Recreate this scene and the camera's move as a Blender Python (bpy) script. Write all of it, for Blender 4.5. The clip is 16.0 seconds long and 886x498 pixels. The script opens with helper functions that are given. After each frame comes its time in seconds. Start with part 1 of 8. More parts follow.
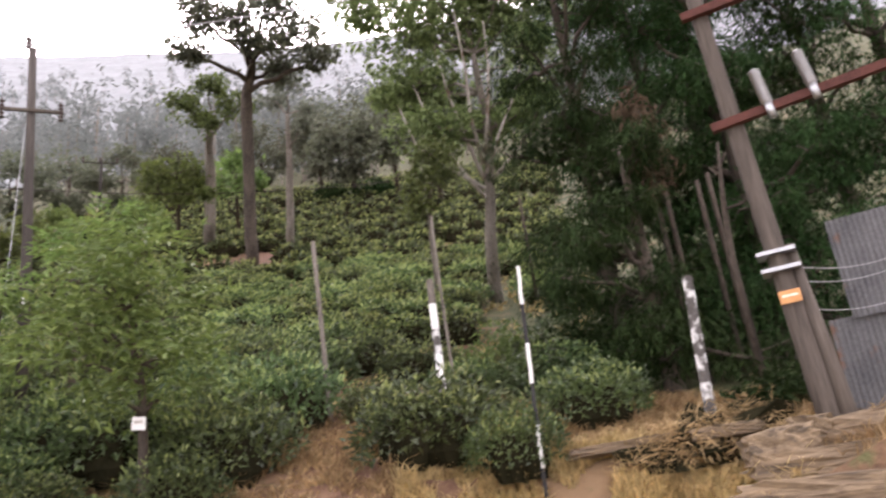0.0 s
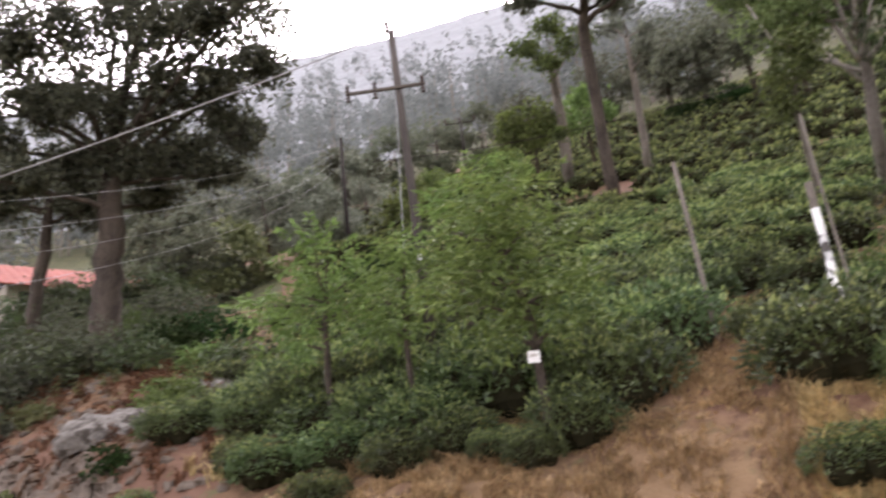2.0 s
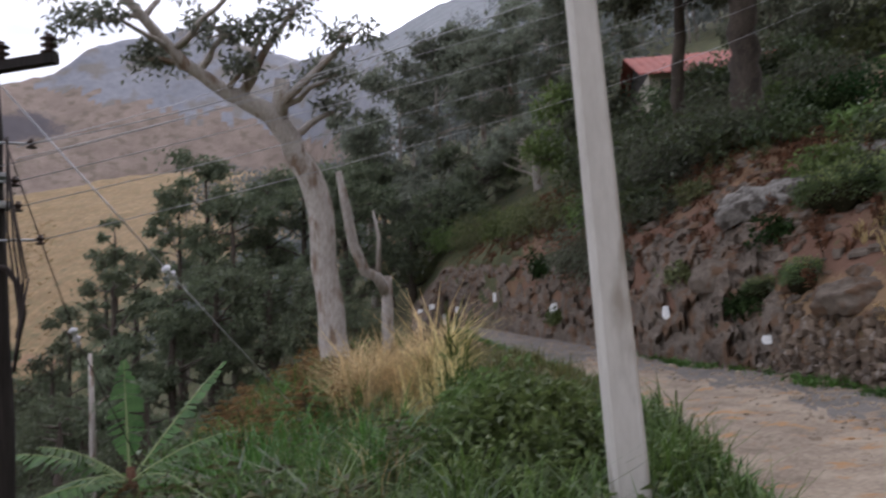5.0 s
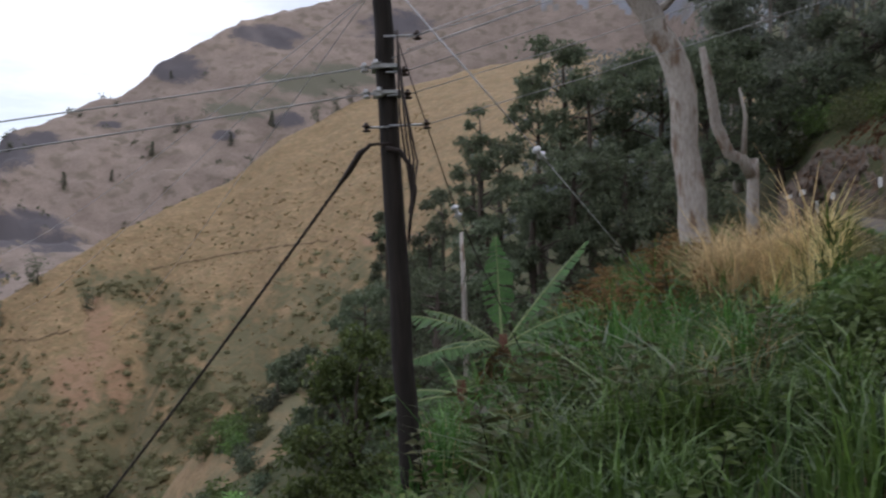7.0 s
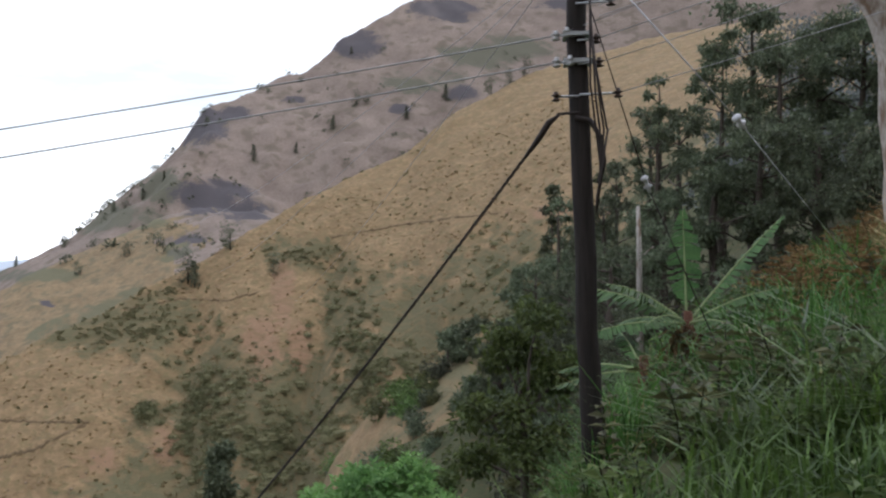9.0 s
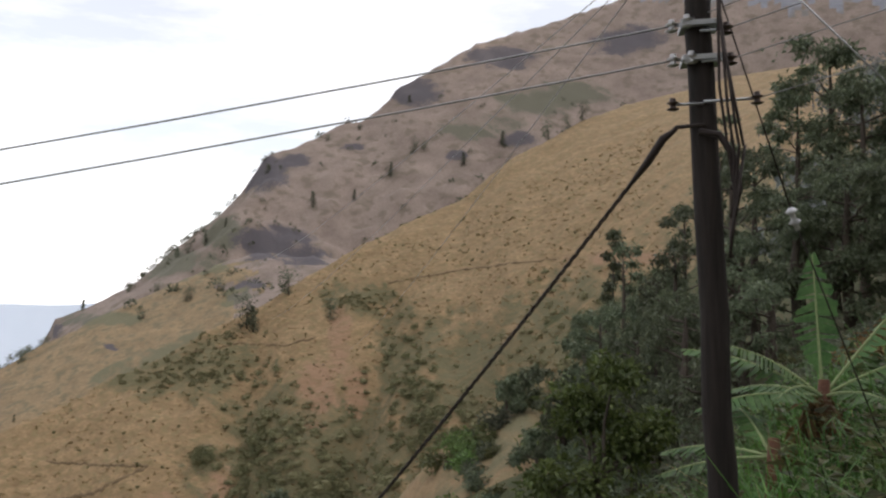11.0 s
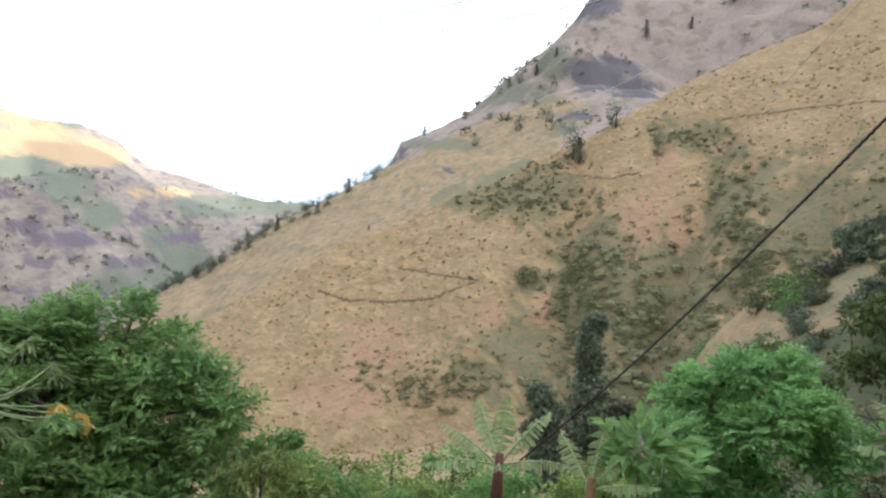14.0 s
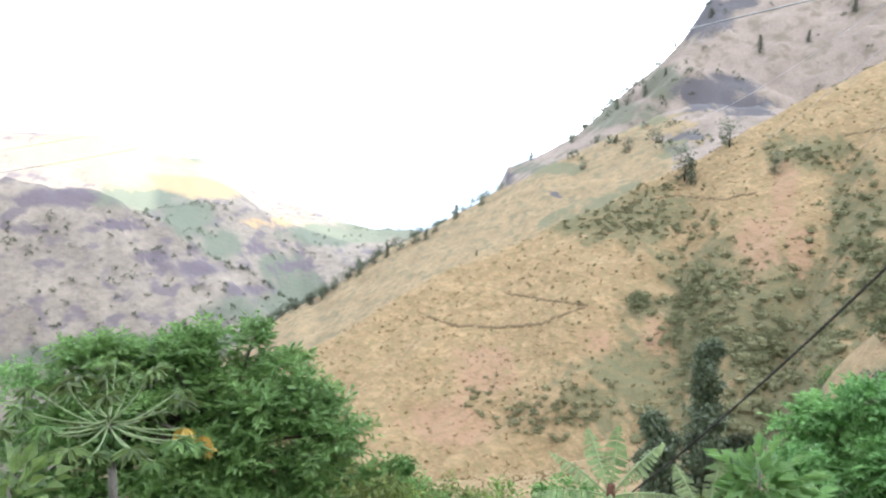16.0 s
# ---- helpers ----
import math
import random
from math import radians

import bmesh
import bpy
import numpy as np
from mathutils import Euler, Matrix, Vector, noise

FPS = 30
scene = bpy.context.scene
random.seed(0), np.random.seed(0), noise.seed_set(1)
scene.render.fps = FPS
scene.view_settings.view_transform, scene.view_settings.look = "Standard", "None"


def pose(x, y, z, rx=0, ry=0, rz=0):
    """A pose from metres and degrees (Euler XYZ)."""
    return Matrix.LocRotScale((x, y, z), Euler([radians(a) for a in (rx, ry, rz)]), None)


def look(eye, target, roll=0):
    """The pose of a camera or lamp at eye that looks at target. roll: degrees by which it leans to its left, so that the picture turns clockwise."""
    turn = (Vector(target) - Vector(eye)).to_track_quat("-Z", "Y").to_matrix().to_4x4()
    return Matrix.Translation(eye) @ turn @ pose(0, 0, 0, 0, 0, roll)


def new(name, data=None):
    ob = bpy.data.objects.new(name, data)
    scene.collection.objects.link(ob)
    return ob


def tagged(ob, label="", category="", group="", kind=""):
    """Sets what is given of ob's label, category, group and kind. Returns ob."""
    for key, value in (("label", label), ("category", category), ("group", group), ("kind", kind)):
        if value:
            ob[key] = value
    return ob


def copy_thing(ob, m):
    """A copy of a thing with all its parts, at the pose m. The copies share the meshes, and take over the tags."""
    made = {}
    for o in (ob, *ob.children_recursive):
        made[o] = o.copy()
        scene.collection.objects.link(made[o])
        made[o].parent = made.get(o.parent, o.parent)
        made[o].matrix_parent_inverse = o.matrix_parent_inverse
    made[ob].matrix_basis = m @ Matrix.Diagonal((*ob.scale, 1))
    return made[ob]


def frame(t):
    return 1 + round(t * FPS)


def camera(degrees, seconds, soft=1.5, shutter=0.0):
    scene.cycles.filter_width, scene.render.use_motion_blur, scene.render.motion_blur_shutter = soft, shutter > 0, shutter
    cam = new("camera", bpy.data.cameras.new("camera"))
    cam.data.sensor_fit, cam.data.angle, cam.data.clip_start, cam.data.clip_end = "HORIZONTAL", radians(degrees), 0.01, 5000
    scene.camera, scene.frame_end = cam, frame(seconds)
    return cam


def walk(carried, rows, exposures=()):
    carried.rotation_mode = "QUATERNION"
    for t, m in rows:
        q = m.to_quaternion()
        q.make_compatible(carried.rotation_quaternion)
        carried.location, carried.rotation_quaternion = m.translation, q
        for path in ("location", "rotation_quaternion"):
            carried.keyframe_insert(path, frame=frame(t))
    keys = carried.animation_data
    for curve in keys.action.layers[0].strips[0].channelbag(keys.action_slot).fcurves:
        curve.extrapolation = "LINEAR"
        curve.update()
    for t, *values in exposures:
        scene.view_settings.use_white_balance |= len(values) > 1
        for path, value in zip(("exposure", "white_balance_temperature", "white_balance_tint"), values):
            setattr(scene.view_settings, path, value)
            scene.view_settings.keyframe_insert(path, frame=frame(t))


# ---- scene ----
EYE = 1.6
cam = camera(55.9, 16.0, soft=2.3, shutter=0.35)
ROWS = [
    (0.0, 0.260, 0.189, 0.123, -6.44, 19.54, 7.55),
    (0.5, 0.264, 0.189, 0.125, -0.96, 18.20, 7.28),
    (1.0, 0.259, 0.150, 0.111, 3.69, 18.08, 7.17),
    (1.5, 0.247, 0.122, 0.105, 10.12, 18.24, 7.20),
    (2.0, 0.208, 0.094, 0.096, 19.61, 18.15, 7.49),
    (2.5, 0.142, 0.025, 0.065, 26.81, 14.43, 6.79),
    (3.0, -0.004, 0.090, 0.061, 30.13, 12.38, 5.80),
    (3.5, -0.129, 0.134, 0.048, 37.10, 11.68, 5.78),
    (4.0, -0.225, 0.232, 0.064, 49.11, 11.57, 5.00),
    (4.5, -0.260, 0.234, 0.068, 56.32, 10.15, 4.42),
    (5.0, -0.306, 0.196, 0.059, 61.54, 7.50, 4.30),
    (5.2, -0.326, 0.193, 0.054, 63.73, 6.38, 4.21),
    (7.3, -0.322, 0.038, 0.005, 87.67, 0.54, 1.74),
    (7.5, -0.320, 0.013, -0.000, 88.76, 0.32, 1.60),
    (8.0, -0.304, -0.066, -0.006, 90.75, 0.16, 0.87),
    (8.5, -0.316, -0.101, -0.020, 94.25, -0.11, 0.32),
    (9.0, -0.309, -0.107, -0.017, 96.92, -0.62, 0.67),
    (9.2, -1.302, -0.232, -0.027, 97.17, -0.57, 1.05),
    (11.3, -2.311, -0.609, 0.038, 101.53, 2.95, -0.07),
    (11.5, -2.201, -0.648, -0.003, 103.10, 2.01, -0.50),
    (12.0, -1.011, -0.460, -0.090, 108.08, -0.60, -0.23),
    (12.5, -0.059, -0.192, -0.145, 112.59, -3.03, -0.49),
    (13.0, 0.130, -0.119, -0.060, 116.60, -5.91, -1.18),
    (13.5, 0.168, -0.065, -0.054, 120.30, -8.16, -1.52),
    (14.0, 0.142, -0.119, -0.090, 122.78, -9.04, -1.50),
    (14.5, 0.105, -0.169, -0.109, 124.23, -9.43, -1.18),
    (15.0, 0.145, -0.096, -0.071, 125.87, -9.15, -0.98),
    (15.5, 0.187, -0.055, -0.048, 128.17, -8.00, -0.22),
    (16.0, 0.215, -0.051, -0.029, 130.00, -7.38, 0.22),
]
EXPOSURES = [(0.0, 1.81, 7150, 27), (2.0, 1.62, 7000, 26), (3.0, 1.68, 6900, 23), (3.5, 2.07, 6800, 23), (4.0, 1.32, 6650, 22), (4.5, 0.60, 6350, 22), (5.0, 0.48, 6350, 21), (7.5, 0.22, 6250, 16), (8.0, 0.26, 6300, 15), (8.5, 0.46, 6300, 14), (9.0, 0.42, 6250, 14),
             (11.5, 0.18, 6900, 15), (12.0, -0.28, 6500, 13), (12.5, -1.15, 5400, 8), (13.0, -0.86, 5450, 9), (13.5, -0.12, 6050, 10), (14.0, 1.17, 6150, 10), (14.5, 1.12, 6250, 10), (15.0, 1.72, 6150, 8), (16.0, 1.72, 6000, 7)]
walk(cam, [(t, pose(x, y, EYE + z, 90 + pitch, roll, yaw)) for t, x, y, z, yaw, pitch, roll in ROWS], EXPOSURES)

# ---- light: a low sun behind the northern mountain, and a hazy bright sky ----
SUN_AZ, SUN_EL = 10.0, 17.8


STAND = Vector((0, 0, 0))


def polar(az, el, r):
    """A place by compass angle (0 along y, growing to the left), elevation and slant distance from the standpoint, which shifts a little from space to space."""
    a, e = radians(az), radians(el)
    return Vector((-math.sin(a) * math.cos(e) * r, math.cos(a) * math.cos(e) * r, EYE + math.sin(e) * r)) + STAND


world = bpy.data.worlds.new("hazy_sky")
scene.world = world
world.use_nodes = True
wn, wl = world.node_tree.nodes, world.node_tree.links
wn.clear()
sky = wn.new("ShaderNodeTexSky")
sky.sky_type, sky.sun_disc = "NISHITA", False
sky.sun_elevation, sky.sun_rotation = radians(SUN_EL), radians(-SUN_AZ)
sky.altitude, sky.air_density, sky.dust_density, sky.ozone_density = 1200, 1.0, 2.5, 1.0
coord = wn.new("ShaderNodeTexCoord")
stretch = wn.new("ShaderNodeMapping")
stretch.inputs["Scale"].default_value = (1.0, 1.0, 4.5)
clouds = wn.new("ShaderNodeTexNoise")
clouds.inputs["Scale"].default_value, clouds.inputs["Detail"].default_value, clouds.inputs["Roughness"].default_value = 2.4, 7.0, 0.6
cover = wn.new("ShaderNodeValToRGB")
cover.color_ramp.elements[0].position, cover.color_ramp.elements[1].position = 0.42, 0.66
cover.color_ramp.elements[0].color, cover.color_ramp.elements[1].color = (0.44, 0.44, 0.44, 1), (0.84, 0.84, 0.84, 1)
haze = wn.new("ShaderNodeMixRGB")
haze.inputs["Color2"].default_value = (9.0, 9.3, 9.8, 1)
back = wn.new("ShaderNodeBackground")
back.inputs["Strength"].default_value = 0.15
wout = wn.new("ShaderNodeOutputWorld")
wl.new(coord.outputs["Generated"], stretch.inputs["Vector"])
wl.new(stretch.outputs["Vector"], clouds.inputs["Vector"])
wl.new(clouds.outputs["Fac"], cover.inputs["Fac"])
# the haze thickens towards the horizon
height = wn.new("ShaderNodeSeparateXYZ")
wl.new(coord.outputs["Generated"], height.inputs["Vector"])
low = wn.new("ShaderNodeMapRange")
low.inputs["From Min"].default_value, low.inputs["From Max"].default_value = 0.0, 0.26
low.inputs["To Min"].default_value, low.inputs["To Max"].default_value = 1.0, 0.0
wl.new(height.outputs["Z"], low.inputs["Value"])
thick = wn.new("ShaderNodeMath")
thick.operation = "MAXIMUM"
wl.new(low.outputs["Result"], thick.inputs[0])
wl.new(cover.outputs["Color"], thick.inputs[1])
wl.new(thick.outputs[0], haze.inputs["Fac"])
# forward scattering: the haze is brighter round the hidden sun
toward = wn.new("ShaderNodeVectorMath")
toward.operation = "DOT_PRODUCT"
toward.inputs[1].default_value = (polar(SUN_AZ, SUN_EL + 12, 1) - Vector((0, 0, EYE)))[:]
wl.new(coord.outputs["Generated"], toward.inputs[0])
lit = wn.new("ShaderNodeMath")
lit.operation = "MAXIMUM"
lit.inputs[1].default_value = 0.0
wl.new(toward.outputs["Value"], lit.inputs[0])
lobe = wn.new("ShaderNodeMath")
lobe.operation = "POWER"
lobe.inputs[1].default_value = 4.0
wl.new(lit.outputs[0], lobe.inputs[0])
gain = wn.new("ShaderNodeMath")
gain.operation = "MULTIPLY_ADD"
gain.inputs[1].default_value, gain.inputs[2].default_value = 2.6, 0.92
wl.new(lobe.outputs[0], gain.inputs[0])
glow = wn.new("ShaderNodeVectorMath")
glow.operation = "SCALE"
glow.inputs[0].default_value = (9.0, 9.25, 9.6)
wl.new(gain.outputs[0], glow.inputs["Scale"])
wl.new(glow.outputs["Vector"], haze.inputs["Color2"])
wl.new(sky.outputs["Color"], haze.inputs["Color1"])
wl.new(haze.outputs["Color"], back.inputs["Color"])
wl.new(back.outputs["Background"], wout.inputs["Surface"])

sun = new("sun", bpy.data.lights.new("sun", "SUN"))
sun.data.energy, sun.data.angle, sun.data.color = 3.5, radians(0.6), (1.0, 0.9, 0.76)
sun.matrix_world = look(polar(SUN_AZ, SUN_EL, 100), (0, 0, EYE))


# ---- materials ----
def material(name, dark, light, scale=3.0, fine=40.0, rough=0.85, bump=0.3, spot=None, spot_at=0.62, leaf=0.0, island=0.0, mask=None, mask2=None, mask3=None, stretch=(1, 1, 1), gloss=0.3, terrace=None, edge=(0.82, 1.0)):
    """A surface with coarse and fine colour variation and relief. spot: a third colour in blotches. leaf: share of light let through.
    island: how much each loose piece varies. mask, mask2: (attribute, colour) laid over by what grows there."""
    m = bpy.data.materials.new(name)
    m.use_nodes = True
    n, l = m.node_tree.nodes, m.node_tree.links
    n.clear()
    out, bsdf = n.new("ShaderNodeOutputMaterial"), n.new("ShaderNodeBsdfPrincipled")
    tc, mp = n.new("ShaderNodeTexCoord"), n.new("ShaderNodeMapping")
    mp.inputs["Scale"].default_value = stretch
    l.new(tc.outputs["Object"], mp.inputs["Vector"])
    big, small = n.new("ShaderNodeTexNoise"), n.new("ShaderNodeTexNoise")
    for t, s, d in ((big, scale, 5.0), (small, fine, 4.0)):
        t.inputs["Scale"].default_value, t.inputs["Detail"].default_value, t.inputs["Roughness"].default_value = s, d, 0.62
        l.new(mp.outputs["Vector"], t.inputs["Vector"])
    mixed = n.new("ShaderNodeMixRGB")
    mixed.inputs["Fac"].default_value = 0.45
    l.new(big.outputs["Fac"], mixed.inputs["Color1"])
    l.new(small.outputs["Fac"], mixed.inputs["Color2"])
    ramp = n.new("ShaderNodeValToRGB")
    ramp.color_ramp.elements[0].position, ramp.color_ramp.elements[1].position = 0.36, 0.64
    ramp.color_ramp.elements[0].color, ramp.color_ramp.elements[1].color = (*dark, 1), (*light, 1)
    l.new(mixed.outputs["Color"], ramp.inputs["Fac"])
    col = ramp.outputs["Color"]

    def over(colour, fac):
        nonlocal col
        mx = n.new("ShaderNodeMixRGB")
        l.new(fac, mx.inputs["Fac"])
        l.new(col, mx.inputs["Color1"])
        mx.inputs["Color2"].default_value = (*colour, 1)
        col = mx.outputs["Color"]

    if spot:
        st, sr = n.new("ShaderNodeTexNoise"), n.new("ShaderNodeValToRGB")
        st.inputs["Scale"].default_value, st.inputs["Detail"].default_value = scale * 2.3, 6.0
        mv = n.new("ShaderNodeMapping")
        mv.inputs["Location"].default_value = (7.3, 2.1, 4.4)
        mv.inputs["Scale"].default_value = stretch
        l.new(tc.outputs["Object"], mv.inputs["Vector"])
        l.new(mv.outputs["Vector"], st.inputs["Vector"])
        sr.color_ramp.elements[0].position, sr.color_ramp.elements[1].position = spot_at - 0.06, spot_at + 0.05
        l.new(st.outputs["Fac"], sr.inputs["Fac"])
        over(spot, sr.outputs["Color"])
    for mk in (mask, mask2, mask3):
        if mk:
            at = n.new("ShaderNodeAttribute")
            at.attribute_name = mk[0]
            add = n.new("ShaderNodeMath")
            add.operation = "MULTIPLY_ADD"
            l.new(mixed.outputs["Color"], add.inputs[0])
            add.inputs[1].default_value = 1.6
            l.new(at.outputs["Fac"], add.inputs[2])
            rr = n.new("ShaderNodeValToRGB")
            half = n.new("ShaderNodeMath")
            half.operation = "MULTIPLY"
            half.inputs[1].default_value = 0.76
            l.new(add.outputs[0], half.inputs[0])
            rr.color_ramp.elements[0].position, rr.color_ramp.elements[1].position = edge
            l.new(half.outputs[0], rr.inputs["Fac"])
            over(mk[1], rr.outputs["Color"])
    if terrace:
        wave, wr, wm = n.new("ShaderNodeTexWave"), n.new("ShaderNodeValToRGB"), n.new("ShaderNodeMath")
        wave.bands_direction = "Z"
        wave.inputs["Scale"].default_value, wave.inputs["Distortion"].default_value = 0.314 / terrace[0], 22.0
        wave.inputs["Detail"].default_value, wave.inputs["Detail Scale"].default_value = 4.0, 0.6
        l.new(tc.outputs["Object"], wave.inputs["Vector"])
        wr.color_ramp.elements[0].position, wr.color_ramp.elements[1].position = 0.6, 1.0
        l.new(wave.outputs["Fac"], wr.inputs["Fac"])
        wm.operation = "MULTIPLY"
        wm.use_clamp = True
        l.new(wr.outputs["Color"], wm.inputs[0])
        l.new(big.outputs["Fac"], wm.inputs[1])
        over(terrace[1], wm.outputs[0])
    hsv = n.new("ShaderNodeHueSaturation")
    l.new(col, hsv.inputs["Color"])
    if island:
        geo, info = n.new("ShaderNodeNewGeometry"), n.new("ShaderNodeObjectInfo")
        both = n.new("ShaderNodeMath")
        both.operation = "ADD"
        l.new(geo.outputs["Random Per Island"], both.inputs[0])
        l.new(info.outputs["Random"], both.inputs[1])
        halved = n.new("ShaderNodeMath")
        halved.operation = "MULTIPLY"
        halved.inputs[1].default_value = 0.5
        l.new(both.outputs[0], halved.inputs[0])
        for src, sock, lo, hi in ((halved.outputs[0], "Value", 1 - 1.3 * island, 1 + 1.3 * island), (info.outputs["Random"], "Hue", 0.5 - island * 0.05, 0.5 + island * 0.05)):
            mr = n.new("ShaderNodeMapRange")
            mr.inputs["To Min"].default_value, mr.inputs["To Max"].default_value = lo, hi
            l.new(src, mr.inputs["Value"])
            l.new(mr.outputs["Result"], hsv.inputs[sock])
    l.new(hsv.outputs["Color"], bsdf.inputs["Base Color"])
    bsdf.inputs["Roughness"].default_value = rough
    bsdf.inputs["Specular IOR Level"].default_value = gloss
    if bump:
        bp = n.new("ShaderNodeBump")
        bp.inputs["Strength"].default_value, bp.inputs["Distance"].default_value = bump, 1.2 / fine
        l.new(mixed.outputs["Color"], bp.inputs["Height"])
        l.new(bp.outputs["Normal"], bsdf.inputs["Normal"])
    if leaf:
        tr, ms = n.new("ShaderNodeBsdfTranslucent"), n.new("ShaderNodeMixShader")
        ms.inputs["Fac"].default_value = leaf
        l.new(hsv.outputs["Color"], tr.inputs["Color"])
        l.new(bsdf.outputs["BSDF"], ms.inputs[1])
        l.new(tr.outputs["BSDF"], ms.inputs[2])
        l.new(ms.outputs["Shader"], out.inputs["Surface"])
    else:
        l.new(bsdf.outputs["BSDF"], out.inputs["Surface"])
    return m


def plain(name, colour, rough=0.5, metal=0.0, vary=0.25, fine=60.0, bump=0.1):
    d = tuple(c * (1 - vary) for c in colour)
    u = tuple(min(1, c * (1 + vary)) for c in colour)
    m = material(name, d, u, 4.0, fine, rough, bump)
    m.node_tree.nodes["Principled BSDF"].inputs["Metallic"].default_value = metal
    return m


M_SLOPE = material("dry_grass_and_red_soil", (0.075, 0.042, 0.026), (0.225, 0.135, 0.075), 1.3, 9, 0.95, 0.6, spot=(0.10, 0.095, 0.04), mask=("bare", (0.14, 0.076, 0.05)), mask2=("gold", (0.205, 0.132, 0.073)))
M_VERGE = material("valley_weeds_and_shaded_floor", (0.03, 0.04, 0.016), (0.095, 0.095, 0.04), 0.8, 16, 0.95, 0.6, spot=(0.12, 0.08, 0.04))
M_SPUR = material("dry_hill_grass", (0.176, 0.118, 0.061), (0.328, 0.226, 0.12), 0.16, 0.6, 0.95, 0.4, spot=(0.2, 0.15, 0.074), spot_at=0.57, stretch=(1, 1, 2.0), mask=("scrub", (0.124, 0.11, 0.056)), mask2=("bare", (0.265, 0.165, 0.098)), terrace=(3.4, (0.195, 0.138, 0.07)))
# brown grass greyed and lifted in colour for the haze before it
M_RIDGE = material("hazed_brown_mountain_grass", (0.162, 0.124, 0.102), (0.265, 0.21, 0.172), 0.035, 0.5, 0.95, 0.28, spot=(0.155, 0.124, 0.094), spot_at=0.58, stretch=(1, 1, 1.5), mask=("scrub", (0.118, 0.112, 0.08)), mask2=("bare", (0.085, 0.076, 0.08)))
M_MIDDLE = material("dun_ridge_grass", (0.162, 0.115, 0.064), (0.285, 0.205, 0.113), 0.09, 0.5, 0.95, 0.35, spot=(0.15, 0.124, 0.072), spot_at=0.57, stretch=(1, 1, 1.6), mask=("scrub", (0.135, 0.125, 0.072)), mask2=("bare", (0.085, 0.076, 0.08)))
# blue-grey of the far peak is haze painted as base colour
M_PEAK = material("haze_tinted_peak", (0.155, 0.163, 0.185), (0.235, 0.238, 0.255), 0.014, 0.12, 0.95, 0.3, spot=(0.17, 0.155, 0.14), spot_at=0.58)
# forest slope paled and blued: the haze is in its base colour
M_FOREST = material("haze_tinted_forest", (0.15, 0.165, 0.17), (0.235, 0.248, 0.255), 0.05, 0.25, 0.95, 0.3, spot=(0.205, 0.207, 0.218), spot_at=0.6)
# mask3 paints the sunlit top of the far hill in gold
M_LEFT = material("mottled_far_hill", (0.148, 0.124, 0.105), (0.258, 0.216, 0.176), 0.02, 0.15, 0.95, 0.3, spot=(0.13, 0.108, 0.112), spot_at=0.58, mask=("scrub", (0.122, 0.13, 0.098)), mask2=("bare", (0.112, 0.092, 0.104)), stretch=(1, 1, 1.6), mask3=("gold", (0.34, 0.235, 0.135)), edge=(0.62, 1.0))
# both far lowland colours are blue with painted haze
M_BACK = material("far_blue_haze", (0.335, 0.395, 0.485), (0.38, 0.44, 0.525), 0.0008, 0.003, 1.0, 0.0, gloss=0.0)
M_PLAIN = material("haze_blue_lowland", (0.13, 0.17, 0.20), (0.18, 0.22, 0.25), 0.0012, 0.01, 1.0, 0.0, gloss=0.0)
M_ROAD = material("worn_asphalt", (0.10, 0.09, 0.08), (0.21, 0.19, 0.168), 0.9, 22, 0.9, 0.8, spot=(0.27, 0.205, 0.14), spot_at=0.62)
M_GRAVEL = material("sandy_gravel", (0.15, 0.115, 0.085), (0.40, 0.325, 0.24), 1.2, 16, 0.95, 0.8, spot=(0.36, 0.20, 0.09), spot_at=0.63)
M_STONE = material("wall_stone", (0.094, 0.072, 0.048), (0.25, 0.198, 0.134), 2.6, 22, 0.95, 0.9, spot=(0.30, 0.265, 0.22), spot_at=0.62, island=0.42)
M_MORTAR = material("wall_joint", (0.075, 0.056, 0.042), (0.155, 0.12, 0.09), 3, 30, 0.95, 0.6)
M_ROCK = material("cut_rock", (0.076, 0.06, 0.048), (0.185, 0.152, 0.122), 0.9, 9, 0.95, 0.7, spot=(0.125, 0.078, 0.05), spot_at=0.56, gloss=0.1)
M_PALEROCK = material("lichened_rock", (0.10, 0.09, 0.08), (0.30, 0.28, 0.25), 1.8, 14, 0.95, 0.5, spot=(0.07, 0.06, 0.05), spot_at=0.55)
M_WHITE = plain("white_paint", (0.78, 0.78, 0.76), 0.7, 0, 0.08)
M_BLACK = plain("black_paint", (0.025, 0.024, 0.024), 0.6)
M_RED = plain("faded_red_paint", (0.31, 0.08, 0.062), 0.75)
M_CONCRETE = material("pole_concrete", (0.43, 0.40, 0.355), (0.56, 0.53, 0.48), 1.6, 14, 0.9, 0.2, spot=(0.30, 0.265, 0.22), spot_at=0.63, stretch=(1, 1, 0.3))
M_WOODPOLE = material("grey_pole_wood", (0.05, 0.041, 0.034), (0.135, 0.112, 0.092), 3, 26, 0.9, 0.6, stretch=(1, 1, 0.08))
M_DARKGREY = material("dark_weathered_wood", (0.035, 0.03, 0.026), (0.095, 0.08, 0.068), 3, 26, 0.9, 0.6, stretch=(1, 1, 0.08))
M_DARKPOLE = material("tarred_pole_wood", (0.009, 0.007, 0.006), (0.033, 0.025, 0.021), 3, 26, 0.85, 0.6, stretch=(1, 1, 0.08))
M_RUST = material("rusty_steel", (0.055, 0.02, 0.016), (0.125, 0.042, 0.03), 4, 40, 0.8, 0.3)
M_STEEL = plain("galvanised_steel", (0.42, 0.43, 0.44), 0.45, 0.7)
